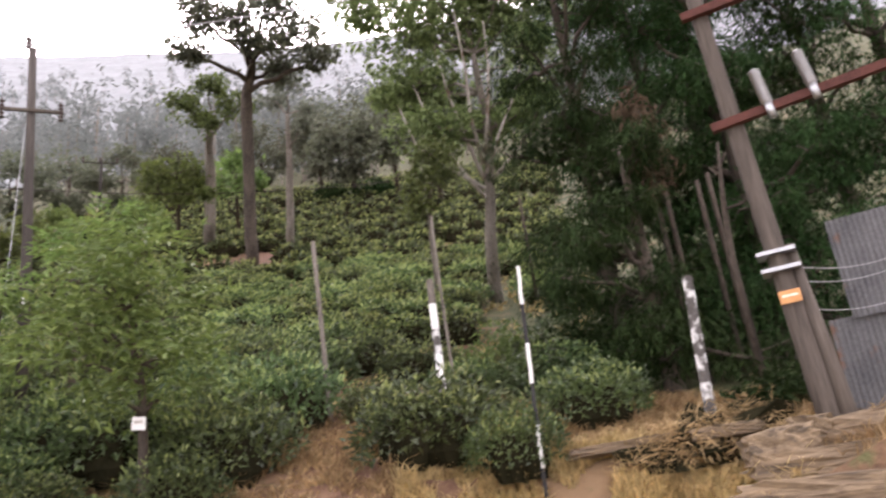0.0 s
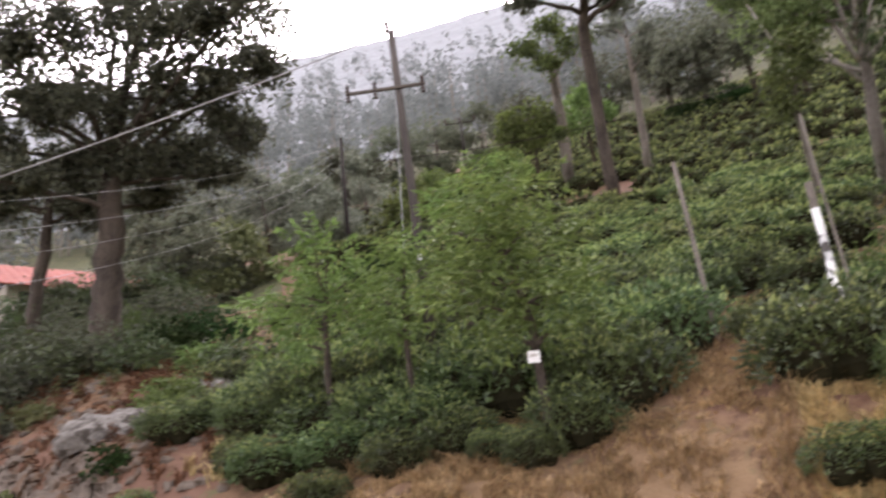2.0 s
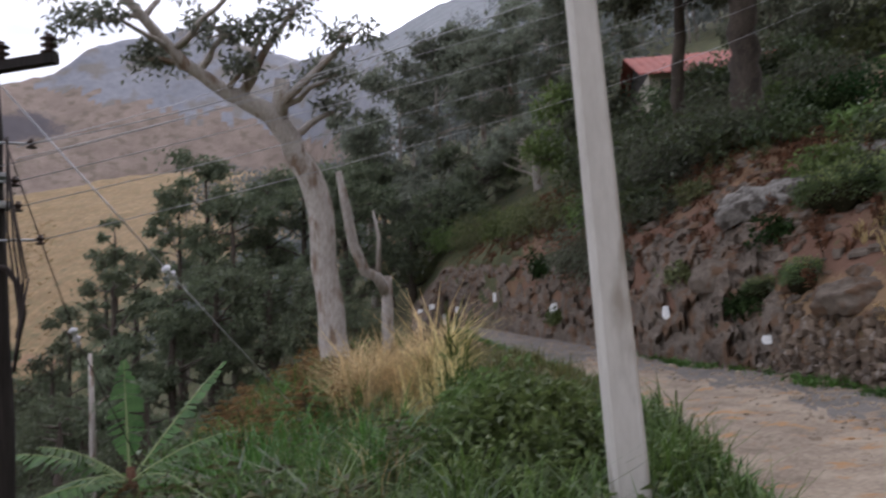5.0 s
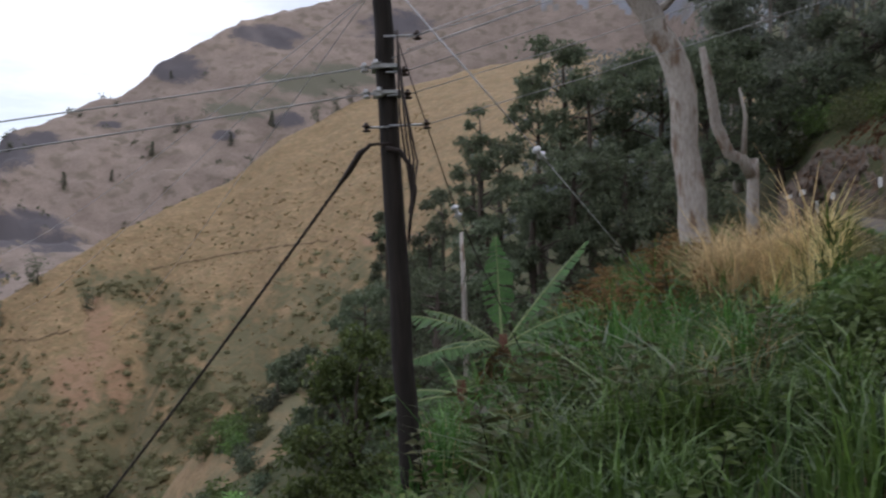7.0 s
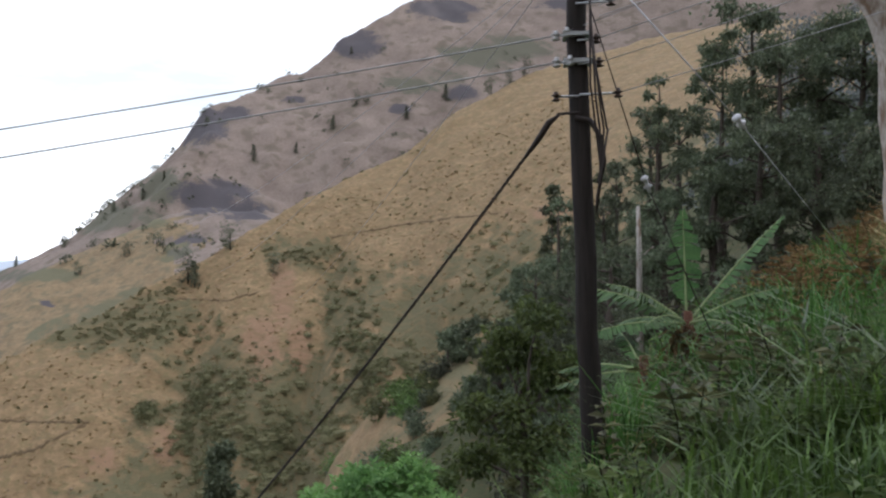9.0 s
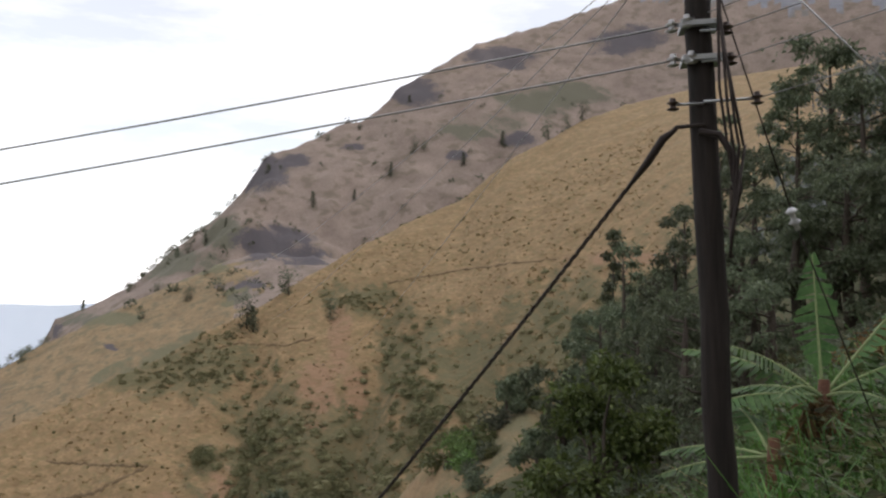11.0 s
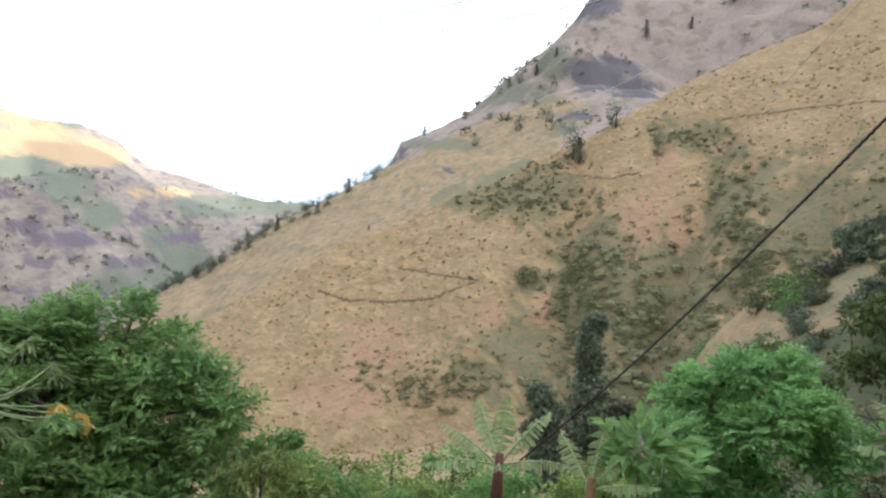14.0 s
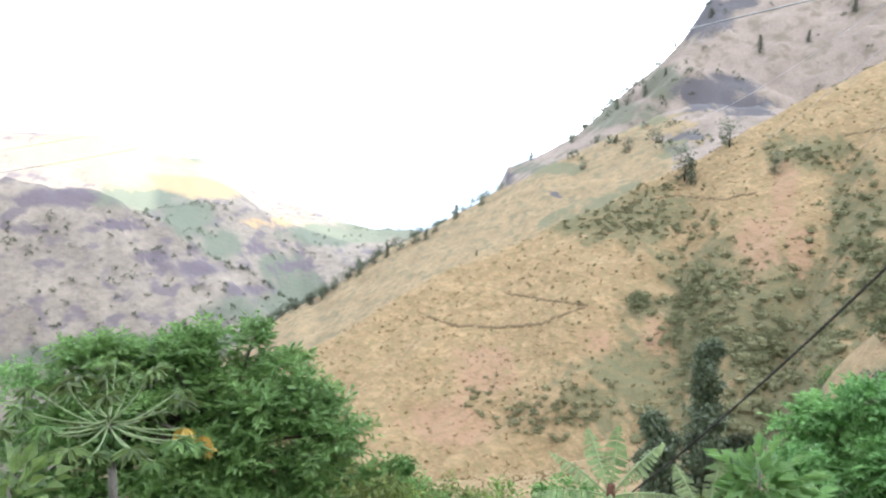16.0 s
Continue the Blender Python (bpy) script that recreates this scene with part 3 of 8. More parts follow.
def build_ground():
    a1 = np.concatenate([np.arange(-90, -45, 2.5), np.arange(-45, 66, 0.75), np.arange(66, 160, 0.4), np.arange(160, 270, 3.0)])
    # rings are denser where the land is seen close, and fall on every crest
    steps = (8, 14, 6, 14, 16, 22, 56, 6, 20, 6, 12, 36, 5, 12, 5, 14, 8, 6)
    lines = np.stack([np.interp(a1, AZ, KNOTS[:, k, 0]) for k in range(KNOTS.shape[1])], 1)
    lines = np.concatenate([np.zeros((len(a1), 1)), lines, np.full((len(a1), 1), 4950.0)], 1)
    R = np.concatenate([lines[:, :1]] + [lines[:, k:k + 1] + (lines[:, k + 1:k + 2] - lines[:, k:k + 1]) * (np.arange(1, n + 1) / n)[None] for k, n in enumerate(steps)], 1)
    A = np.repeat(a1[:, None], R.shape[1], 1)
    X, Y = -np.sin(np.radians(A)) * R, np.cos(np.radians(A)) * R
    Z = ground_xy(X, Y)
    na, nr = A.shape
    verts = np.stack([X, Y, Z], -1).reshape(-1, 3)
    i, j = np.meshgrid(np.arange(na), np.arange(nr - 1), indexing="ij")
    i2 = (i + 1) % na
    faces = np.stack([i * nr + j, i * nr + j + 1, i2 * nr + j + 1, i2 * nr + j], -1).reshape(-1, 4)
    # what covers each part of the land
    az = ((A[i, j] + 90) % 360 - 90).ravel()
    r = R[i, j].ravel() * (1 + 0.02 * wander(X[i, j].ravel(), Y[i, j].ravel(), 40, 3))
    ib = np.clip(np.searchsorted(AZ, az, side="right") - 1, 0, len(AZ) - 2)
    f = (az - AZ[ib]) / (AZ[ib + 1] - AZ[ib])
    kr = KNOTS[ib, :, 0] * (1 - f)[:, None] + KNOTS[ib + 1, :, 0] * f[:, None]
    side = az + 2.0 * wander(X[i, j].ravel(), Y[i, j].ravel(), 30, 2)
    zone = np.zeros(len(az), int)
    zone[(side > 62) | (side < -85)] = 1
    west = side > 64
    # dark cover under the conifers puts their shade into the ground colour
    zone[(side < -13) & (r > 15.5)] = 1
    zone[west & (r > np.where(side > 100, kr[:, 4], kr[:, 5]))] = 2
    zone[(side > 93) & (r > kr[:, 4] * 0.75) & (r > 55)] = 2
    true_r = R[i, j].ravel()
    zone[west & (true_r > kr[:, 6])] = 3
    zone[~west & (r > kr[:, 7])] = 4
    zone[(side > 30) & (side <= 64) & (r > 38) & (zone == 0)] = 1
    zone[(side <= 30) & (r > 74) & (zone == 0)] = 1
    zone[(zone == 3) & (side > 114) & (true_r < kr[:, 8] * 1.02)] = 7
    height = np.degrees(np.arctan2(Z[i, j].ravel() - EYE, np.maximum(true_r, 1)))
    # heights of the western mountain get the haze-coloured blue-grey
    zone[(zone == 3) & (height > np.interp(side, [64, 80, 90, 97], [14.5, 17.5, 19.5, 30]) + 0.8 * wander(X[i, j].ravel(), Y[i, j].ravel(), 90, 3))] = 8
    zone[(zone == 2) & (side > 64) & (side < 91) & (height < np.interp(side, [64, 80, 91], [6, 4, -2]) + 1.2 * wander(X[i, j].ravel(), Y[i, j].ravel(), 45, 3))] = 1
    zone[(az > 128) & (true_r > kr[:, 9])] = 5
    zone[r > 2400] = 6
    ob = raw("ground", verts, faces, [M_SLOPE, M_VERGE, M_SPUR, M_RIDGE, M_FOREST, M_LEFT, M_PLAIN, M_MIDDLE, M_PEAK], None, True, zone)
    # patches of scrub, bare earth and golden grass, and painted sunlight on the far hill
    az, rad = ((A + 90) % 360 - 90).ravel(), R.ravel()
    dist = np.hypot(X, Y).ravel()
    el = np.degrees(np.arctan2(verts[:, 2] - EYE, np.maximum(dist, 0.1)))
    scrub, bare, gold = np.full(len(az), -1.0), np.full(len(az), -1.0), np.full(len(az), -1.0)
    on_spur = (rad > 150) & (rad < 420) & (az > 64)
    for c, s in (((118.0, -5.0), (5.5, 2.3)), ((106.5, -0.8), (3.2, 1.2)), ((103.5, -5.5), (2.2, 4.5)), ((113, -12), (2.2, 5)), ((108, -13.5), (6, 5.5)), ((110.5, -19), (5.5, 4)), ((112, -9.5), (2.5, 2.5)), ((116.5, -11.0), (1.0, 1.2)), ((92, -4), (6, 5)), ((110, -8.5), (4, 2)), ((75, 3), (12, 5)), ((109, -11), (8, 5)), ((99, -6), (6, 4.5)), ((116, -16), (6, 4))):
        scrub = np.maximum(scrub, np.where(on_spur, spots(az, el, c, s), -1))
    knoll = (rad > 50) & (rad < 135) & (az > 90)
    scrub = np.maximum(scrub, np.where(knoll, 0.45 + 0.4 * wander(X.ravel(), Y.ravel(), 22, 3, 2.0), -1))
    for c, s in (((107.8, -3.6), (0.9, 2.6)), ((109.3, -7.0), (1.5, 2.3)), ((115.5, -13), (1.2, 1.6)), ((127, -16.5), (2.2, 1.2)), ((106.7, -6.5), (1.0, 2.2)), ((127.5, -15), (2.5, 1.2)), ((129.5, -19), (3.5, 1.8)), ((119.6, -13.6), (1.8, 1.2)), ((88.0, 1.8), (5.0, 0.5))):
        bare = np.maximum(bare, np.where(on_spur, spots(az, el, c, s), -1))
    back = (rad > 430) & (rad < 1010) & (az > 64) & (az < 128)
    for c, s in (((112.4, 3.0), (3.0, 1.3)), ((113.0, 7.5), (1.7, 1.6)), ((113.8, 0.3), (1.3, 0.5)), ((110.2, 2.2), (1.9, 0.9)), ((102.8, 13.1), (2.2, 1.1)), ((96.6, 15.4), (2.6, 0.8)), ((125.7, -2.4), (0.6, 0.7)), ((99.8, 8.9), (0.8, 0.4)), ((95.5, 9.9), (1.6, 0.7)), ((110.8, 8.5), (1.3, 0.6)), ((122.3, -3.6), (0.6, 0.25)), ((107, 9.5), (1.0, 0.3)), ((88, 16), (3, 1))):
        bare = np.maximum(bare, np.where(back, spots(az, el, c, s), -1))
    for c, s in (((118.0, 1.6), (3.0, 1.2)), ((98, 10.8), (3, 1.0)), ((123, -1.9), (3, 0.5)), ((93, 12.5), (4, 1.0)), ((115.5, 3.4), (1.6, 1.4)), ((114.5, -0.6), (1.2, 0.8))):
        scrub = np.maximum(scrub, np.where(back, spots(az, el, c, s), -1))
    left = (rad > 560) & (az > 128)
    for c, s in (((149.6, -3.3), (2.6, 1.0)), ((147.0, -5.0), (1.6, 1.2)), ((145.0, -6.8), (1.2, 1.0)), ((140, -11.0), (4.5, 1.2)), ((137.0, -6.3), (4.5, 0.7)), ((147.5, -1.1), (1.8, 0.4)), ((141, -8.3), (1.5, 0.8)), ((139.6, -9.6), (1.2, 0.8)), ((152, -13), (6, 0.7))):
        scrub = np.maximum(scrub, np.where(left, spots(az, el, c, s) + 0.12, -1))
    # sunlight on the top and rim of the far hill, as colour
    for c, s in (((149.5, -2.0), (3.5, 0.9)), ((145.6, -2.9), (2.4, 0.8)), ((153, -0.6), (4.5, 0.9)), ((142, -5.4), (2.2, 0.35))):
        gold = np.maximum(gold, np.where(left & (rad > 950), spots(az, el, c, s) + 0.1, -1))
    for c, s in (((154.9, -3.4), (2.2, 0.6)), ((149.4, -7.4), (1.5, 0.6)), ((146.9, -8.3), (1.8, 0.5)), ((143, -9.9), (1.5, 0.5)), ((140.2, -8.4), (1.6, 0.5)), ((151, -5.2), (1.4, 0.4)), ((142.6, -7.0), (1.2, 0.4))):
        bare = np.maximum(bare, np.where(left, spots(az, el, c, s), -1))
    near = rad < 80
    for c, s in (((-4, 5), (6, 4)), ((-8, 3), (5, 3)), ((-2, 20), (8, 1.4)), ((13, 20.0), (5, 0.7)), ((44, 5), (14, 4.5)), ((35, 9), (5, 3))):
        bare = np.maximum(bare, np.where(near, spots(az, el, c, s), -1))
    for c, s in (((-20, 3.6), (16, 1.6)), ((12, 1.5), (10, 2.6)), ((0, 3), (7, 2.0)), ((26, 2), (6, 2.0)), ((37, 2.2), (5, 1.5)), ((-14, 1.0), (15, 4.0)), ((4, 1.2), (9, 3.4))):
        gold = np.maximum(gold, np.where(near, spots(az, el, c, s), -1))
    px, py = X.ravel(), Y.ravel()
    uneven = 0.35 * wander(px, verts[:, 2] * 1.5 + py, 26, 4, 3.0) + 0.3 * wander(px, verts[:, 2] * 2 + py, 8, 3, 5.0)
    uneven = np.where(rad > 600, 0.4 * wander(px, verts[:, 2] * 1.6 + py, 110, 4, 3.0) + 0.2 * wander(px, verts[:, 2] * 2 + py, 30, 3, 5.0), uneven)
    close = 0.3 * wander(px, py, 2.2, 4, 1.0)
    far = np.clip((rad - 60) / 100, 0, 1)
    scrub, bare = scrub + uneven * far, bare + uneven[::1] * far * 0.8 + close * (1 - far)
    gold = gold + np.where(rad < 80, close, uneven)
    crag = np.where((rad > 430) & (rad < 1010), np.clip(bare, 0, 1), 0)
    relief = np.abs(wander(px * 1.2 + py * 0.6, verts[:, 2] * 1.4, 34, 4, 2.0)) + 0.6 * np.abs(wander(px + py, verts[:, 2], 12, 3, 4.0))
    verts[:, 2] += crag * (relief - 0.5) * 7.0
    ob.data.vertices.foreach_set("co", verts.astype(np.float32).ravel())
    ob.data.update()
    for n, v in (("scrub", scrub), ("bare", bare), ("gold", gold)):
        ob.data.attributes.new(n, "FLOAT", "POINT").data.foreach_set("value", v.astype(np.float32))
    tagged(ob, "steep valley land of red soil, dry grass and mountains", "ground", kind="structure")


build_ground()


def backdrop():
    """Far lowland hills under the horizon: one sheet in the colour of haze."""
    az = np.arange(60, 200.1, 1.0)
    V = []
    for k, a in enumerate(az):
        top = -0.95 + 0.06 * math.sin(a * 0.31) + 0.08 * math.sin(a * 0.83 + 1)
        V += [polar(a, -8.5, 4850), polar(a, -3.6, 4850), polar(a, top, 4850)]
    V = np.array(V)
    i, j = np.meshgrid(np.arange(len(az) - 1), np.arange(2), indexing="ij")
    F = np.stack([i * 3 + j, (i + 1) * 3 + j, (i + 1) * 3 + j + 1, i * 3 + j + 1], -1).reshape(-1, 4)
    tagged(raw("backdrop", V, F, [M_BACK], None, True), "far lowland under the horizon, tinted pale blue for haze", "distant hills", kind="structure")


backdrop()


def meet(az, el, r0, r1):
    """Where the line of sight at an elevation first meets the ground between two distances."""
    r = np.geomspace(r0, r1, 400)
    x, y = -math.sin(radians(az)) * r, math.cos(radians(az)) * r
    e = np.degrees(np.arctan2(ground_xy(x, y) - EYE, r))
    k = np.nonzero(e >= el)[0]
    return float(r[k[0]]) if len(k) else float(r[int(np.argmax(e))])


# ---- builders ----
RNG = np.random.default_rng(11)


class Lump:
    """Gathers four-cornered faces with their materials into one mesh."""

    def __init__(self):
        self.v, self.f, self.m, self.n = [], [], [], 0

    def add(self, verts, faces, mat=0):
        verts, faces = np.asarray(verts, float).reshape(-1, 3), np.asarray(faces, int).reshape(-1, 4)
        self.v.append(verts)
        self.f.append(faces + self.n)
        self.m.append(np.full(len(faces), mat))
        self.n += len(verts)

    def make(self, name, mats, parent=None, smooth=False):
        return raw(name, np.concatenate(self.v), np.concatenate(self.f), mats, parent, smooth, np.concatenate(self.m))

    def tube(self, path, radii, sides=8, mat=0, square=False):
        path = np.asarray(path, float)
        radii = np.broadcast_to(np.asarray(radii, float), (len(path),))
        d = np.gradient(path, axis=0)
        d /= np.linalg.norm(d, axis=1)[:, None] + 1e-9
        ref = np.array([1.0, 0, 0]) if abs(d[0][0]) < 0.8 else np.array([0, 1.0, 0])
        u = np.cross(d, ref)
        u /= np.linalg.norm(u, axis=1)[:, None] + 1e-9
        w = np.cross(d, u)
        a = np.arange(sides) * 2 * math.pi / sides + (math.pi / 4 if square else 0)
        rings = path[:, None] + radii[:, None, None] * (u[:, None] * np.cos(a)[None, :, None] + w[:, None] * np.sin(a)[None, :, None])
        verts = np.concatenate([rings.reshape(-1, 3), path[:1], path[-1:]])
        k = len(path)
        i, j = np.meshgrid(np.arange(k - 1), np.arange(sides), indexing="ij")
        j2 = (j + 1) % sides
        side = np.stack([i * sides + j, i * sides + j2, (i + 1) * sides + j2, (i + 1) * sides + j], -1).reshape(-1, 4)
        q = np.arange(0, sides, 2)
        c0, c1 = k * sides, k * sides + 1
        cap0 = np.stack([np.full(len(q), c0), (q + 2) % sides, (q + 1) % sides, q], -1)
        o = (k - 1) * sides
        cap1 = np.stack([np.full(len(q), c1), o + q, o + (q + 1) % sides, o + (q + 2) % sides], -1)
        self.add(verts, np.concatenate([side, cap0, cap1]), mat)

    def leaves(self, at_, along, length, width, mat=0, curl=0.25):
        """A folded leaf at each place, pointing along."""
        n = len(at_)
        along = along / (np.linalg.norm(along, axis=1)[:, None] + 1e-9)
        up = RNG.normal(size=(n, 3)) * 0.6 + np.array([0, 0, 1.0])
        side = np.cross(along, up)
        side /= np.linalg.norm(side, axis=1)[:, None] + 1e-9
        nor = np.cross(side, along)
        L = (np.broadcast_to(length, (n,)) * RNG.uniform(0.7, 1.25, n))[:, None]
        W = (np.broadcast_to(width, (n,)) * RNG.uniform(0.75, 1.2, n))[:, None]
        mid = at_ + along * L * 0.45
        v = np.stack([at_, mid + side * W * 0.5 + nor * W * curl, at_ + along * L - nor * L * 0.12, mid - side * W * 0.5 + nor * W * curl], 1)
        self.add(v.reshape(-1, 3), np.arange(4 * n).reshape(-1, 4), mat)

    def box(self, lo, hi, m=None, mat=0):
        x0, y0, z0 = lo
        x1, y1, z1 = hi
        v = np.array([(x0, y0, z0), (x1, y0, z0), (x1, y1, z0), (x0, y1, z0), (x0, y0, z1), (x1, y0, z1), (x1, y1, z1), (x0, y1, z1)], float)
        if m is not None:
            v = np.array([m @ Vector(p) for p in v])
        self.add(v, [(3, 2, 1, 0), (4, 5, 6, 7), (0, 1, 5, 4), (1, 2, 6, 5), (2, 3, 7, 6), (3, 0, 4, 7)], mat)

    def dome(self, centre, radii, rough=0.15, seed=0, mat=0, rings=7, sides=12, low=-0.35):
        t = np.linspace(math.asin(max(low, -0.99)), math.pi / 2 * 0.98, rings)
        a = np.arange(sides) * 2 * math.pi / sides
        T, A = np.meshgrid(t, a, indexing="ij")
        d = np.stack([np.cos(T) * np.cos(A), np.cos(T) * np.sin(A), np.sin(T)], -1)
        k = 1 + rough * wander(d[..., 0] * 3 + seed, d[..., 1] * 3 + d[..., 2] * 2, 2.2, 3, seed)
        v = np.asarray(centre) + d * k[..., None] * np.asarray(radii)
        i, j = np.meshgrid(np.arange(rings - 1), np.arange(sides), indexing="ij")
        j2 = (j + 1) % sides
        self.add(v.reshape(-1, 3), np.stack([i * sides + j, i * sides + j2, (i + 1) * sides + j2, (i + 1) * sides + j], -1).reshape(-1, 4), mat)


def unit(n):
    v = RNG.normal(size=(n, 3))
    return v / np.linalg.norm(v, axis=1)[:, None]


def cloud(lump, centre, radius, n, length, width, mat=0, blobs=9, flat=0.75, droop=0.25, fill=0.45):
    """Leaves in a clump made of smaller uneven clumps, with gaps between."""
    centre = np.asarray(centre, float)
    d = unit(blobs)
    d[:, 2] = np.where(d[:, 2] < -0.4, -d[:, 2] * 0.5, d[:, 2])
    c = centre + d * (radius * RNG.uniform(0.45, 0.85, blobs))[:, None] * np.array([1, 1, flat])
    sr = radius * RNG.uniform(0.28, 0.5, blobs)
    pick = RNG.integers(0, blobs, n)
    u = unit(n)
    rad = sr[pick] * RNG.uniform(fill, 1.0, n) ** 0.6
    p = c[pick] + u * rad[:, None] * np.array([1, 1, flat])
    loose = RNG.random(n) < 0.16
    p[loose] = centre + RNG.normal(size=(int(loose.sum()), 3)) * radius * 0.5 * np.array([1, 1, flat])
    lump.leaves(p, u * 0.7 + RNG.normal(size=(n, 3)) * 0.5 - np.array([0, 0, droop]), length, width, mat)
    return c


def sprays(lump, centre, radius, n, length, leaf, mat=0, blobs=9, flat=0.75, pairs=4, lift=0.12):
    """Feathery sprigs: a leaf stalk with paired leaflets, set over a clump of smaller clumps."""
    centre = np.asarray(centre, float)
    d = unit(blobs)
    d[:, 2] = np.where(d[:, 2] < -0.4, -d[:, 2] * 0.5, d[:, 2])
    c = centre + d * (radius * RNG.uniform(0.3, 0.8, blobs))[:, None] * np.array([1, 1, flat])
    pick = RNG.integers(0, blobs, n)
    u = unit(n)
    p = c[pick] + u * (radius * 0.45 * RNG.uniform(0.1, 1.0, n) ** 0.5)[:, None] * np.array([1, 1, flat])
    a = u * 0.6 + d[pick] * 0.35 + RNG.normal(size=(n, 3)) * 0.35 + np.array([0, 0, lift])
    a /= np.linalg.norm(a, axis=1)[:, None]
    side = np.cross(a, np.array([0, 0, 1.0]) + RNG.normal(size=(n, 3)) * 0.35)
    side /= np.linalg.norm(side, axis=1)[:, None] + 1e-9
    L = length * RNG.uniform(0.7, 1.25, n)
    at_, al = [], []
    for k in range(pairs):
        t = 0.25 + 0.75 * k / (pairs - 1)
        q = p + a * (L * t)[:, None] - np.array([0, 0, 1]) * (0.3 * L * t * t)[:, None]
        for s in (-1, 1):
            at_.append(q)
            al.append(side * s * 0.85 + a * (0.5 + 0.5 * (k == pairs - 1)) - np.array([0, 0, 0.25]))
    lump.leaves(np.concatenate(at_), np.concatenate(al), leaf[0], leaf[1], mat, 0.12)
    return c


def thing(name, place, label, category, group="", kind=""):
    ob = new(name)
    ob.empty_display_size = 0.3
    ob.location = place
    return tagged(ob, label, category, group, kind)


def bend(a, b, sag=0.0, wobble=0.0, n=6):
    a, b = np.asarray(a, float), np.asarray(b, float)
    t = np.linspace(0, 1, n)[:, None]
    p = a + (b - a) * t
    p[:, 2] -= (4 * sag * t * (1 - t))[:, 0]
    if wobble:
        p[1:-1] += RNG.normal(size=(n - 2, 3)) * wobble
    return p


def tree(name, label, base, trunk, clumps, leaf, leaf_mat, bark, n=900, blobs=9, flat=0.75, droop=0.25, limbs=True, group="", sides=8, limb_r=0.35, fill=0.45, category="tree", spray=0.0, lift=0.12):
    """trunk: rows of (place, radius) from the ground up; clumps: rows of (place, radius). leaf: (length, width)."""
    ob = thing(name, base, label, category, group)
    o = np.asarray(base, float)
    wood = Lump()
    path = np.array([np.asarray(p, float) - o for p, _ in trunk])
    radii = np.array([r for _, r in trunk])
    s = np.linspace(0, len(path) - 1, max(8, 3 * len(path)))
    fine = np.stack([np.interp(s, np.arange(len(path)), path[:, k]) for k in range(3)], -1)
    fr = np.interp(s, np.arange(len(path)), radii)
    fine[1:-1] += RNG.normal(size=(len(fine) - 2, 3)) * (fr[1:-1] * 0.12)[:, None]
    fine[0, 2] -= 0.4
    fr[0] *= 1.25
    wood.tube(fine, fr, sides)
    crown = Lump()
    for c, r in clumps:
        cc = np.asarray(c, float) - o
        if spray:
            subs = sprays(crown, cc, r, int(n * min(1.6, max(0.4, r)) / 8), spray, leaf, 0, blobs, flat, lift=lift)
        else:
            subs = cloud(crown, cc, r, int(0.6 * n * min(1.6, max(0.4, r))), leaf[0] * 1.1, leaf[1] * 1.1, 0, blobs, flat, droop, fill)
        if limbs:
            d = np.linalg.norm(fine - cc, axis=1) + np.where(fine[:, 2] > cc[2] - 0.2 * r, 3.0, 0)
            k = int(np.argmin(d[2:])) + 2
            lr = min(fr[k] * 0.6, limb_r * r * 0.12 + 0.03)
            wood.tube(bend(fine[k], cc, -0.08 * r, 0.06 * r), np.linspace(lr, lr * 0.4, 6), 6)
            for sb in subs[:: max(1, len(subs) // 3)] if r > 0.7 else ():
                wood.tube(bend(cc, sb, 0, 0.04 * r, 4), np.linspace(lr * 0.4, lr * 0.12, 4), 4)
    wood.make("trunk", [bark], ob, True)
    crown.make("crown", [leaf_mat], ob)
    return ob


def ring_at(az, k):
    """Distance of one line of the sections (road edge 0, wall foot 1, wall top 2 ...) at a compass angle."""
    return float(np.interp(az, AZ, KNOTS[:, k, 0]))


# ---- road ----
def build_road():
    az = np.arange(-62, 62.1, 0.5)
    V = []
    n = 26
    for a in az:
        r0, r1 = (1.6 if a < 38 else ring_at(a, 0) + (0.0 if a > 43.5 else 0.0)), ring_at(a, 1) - 0.15
        if 38 <= a < 43.5:
            r0 = np.interp(a, [38, 43.5], [3.0, ring_at(43.5, 0)])
        for t in np.linspace(0, 1, n):
            r = r0 + (r1 - r0) * t
            V.append((-math.sin(radians(a)) * r, math.cos(radians(a)) * r, 0))
    V = np.array(V)
    V[:, 2] = ground_xy(V[:, 0], V[:, 1]) + 0.045 + 0.015 * wander(V[:, 0], V[:, 1], 1.1, 3)
    k = len(az)
    i, j = np.meshgrid(np.arange(k - 1), np.arange(n - 1), indexing="ij")
    F = np.stack([i * n + j, i * n + j + 1, (i + 1) * n + j + 1, (i + 1) * n + j], -1).reshape(-1, 4)
    c = V[F].mean(1)
    a = np.degrees(np.arctan2(-c[:, 0], c[:, 1]))
    gap = np.array([ring_at(q, 1) for q in a]) - np.hypot(c[:, 0], c[:, 1])
    edge = 3.4 + 1.2 * wander(c[:, 0], c[:, 1], 2.4, 3) + np.interp(a, [40, 52, 60], [0, 1.5, 20])
    ob = raw("road", V, F, [M_ROAD, M_GRAVEL], None, True, (gap > edge).astype(int))
    tagged(ob, "narrow worn asphalt hill road with gravel shoulder", "road", kind="structure")


build_road()


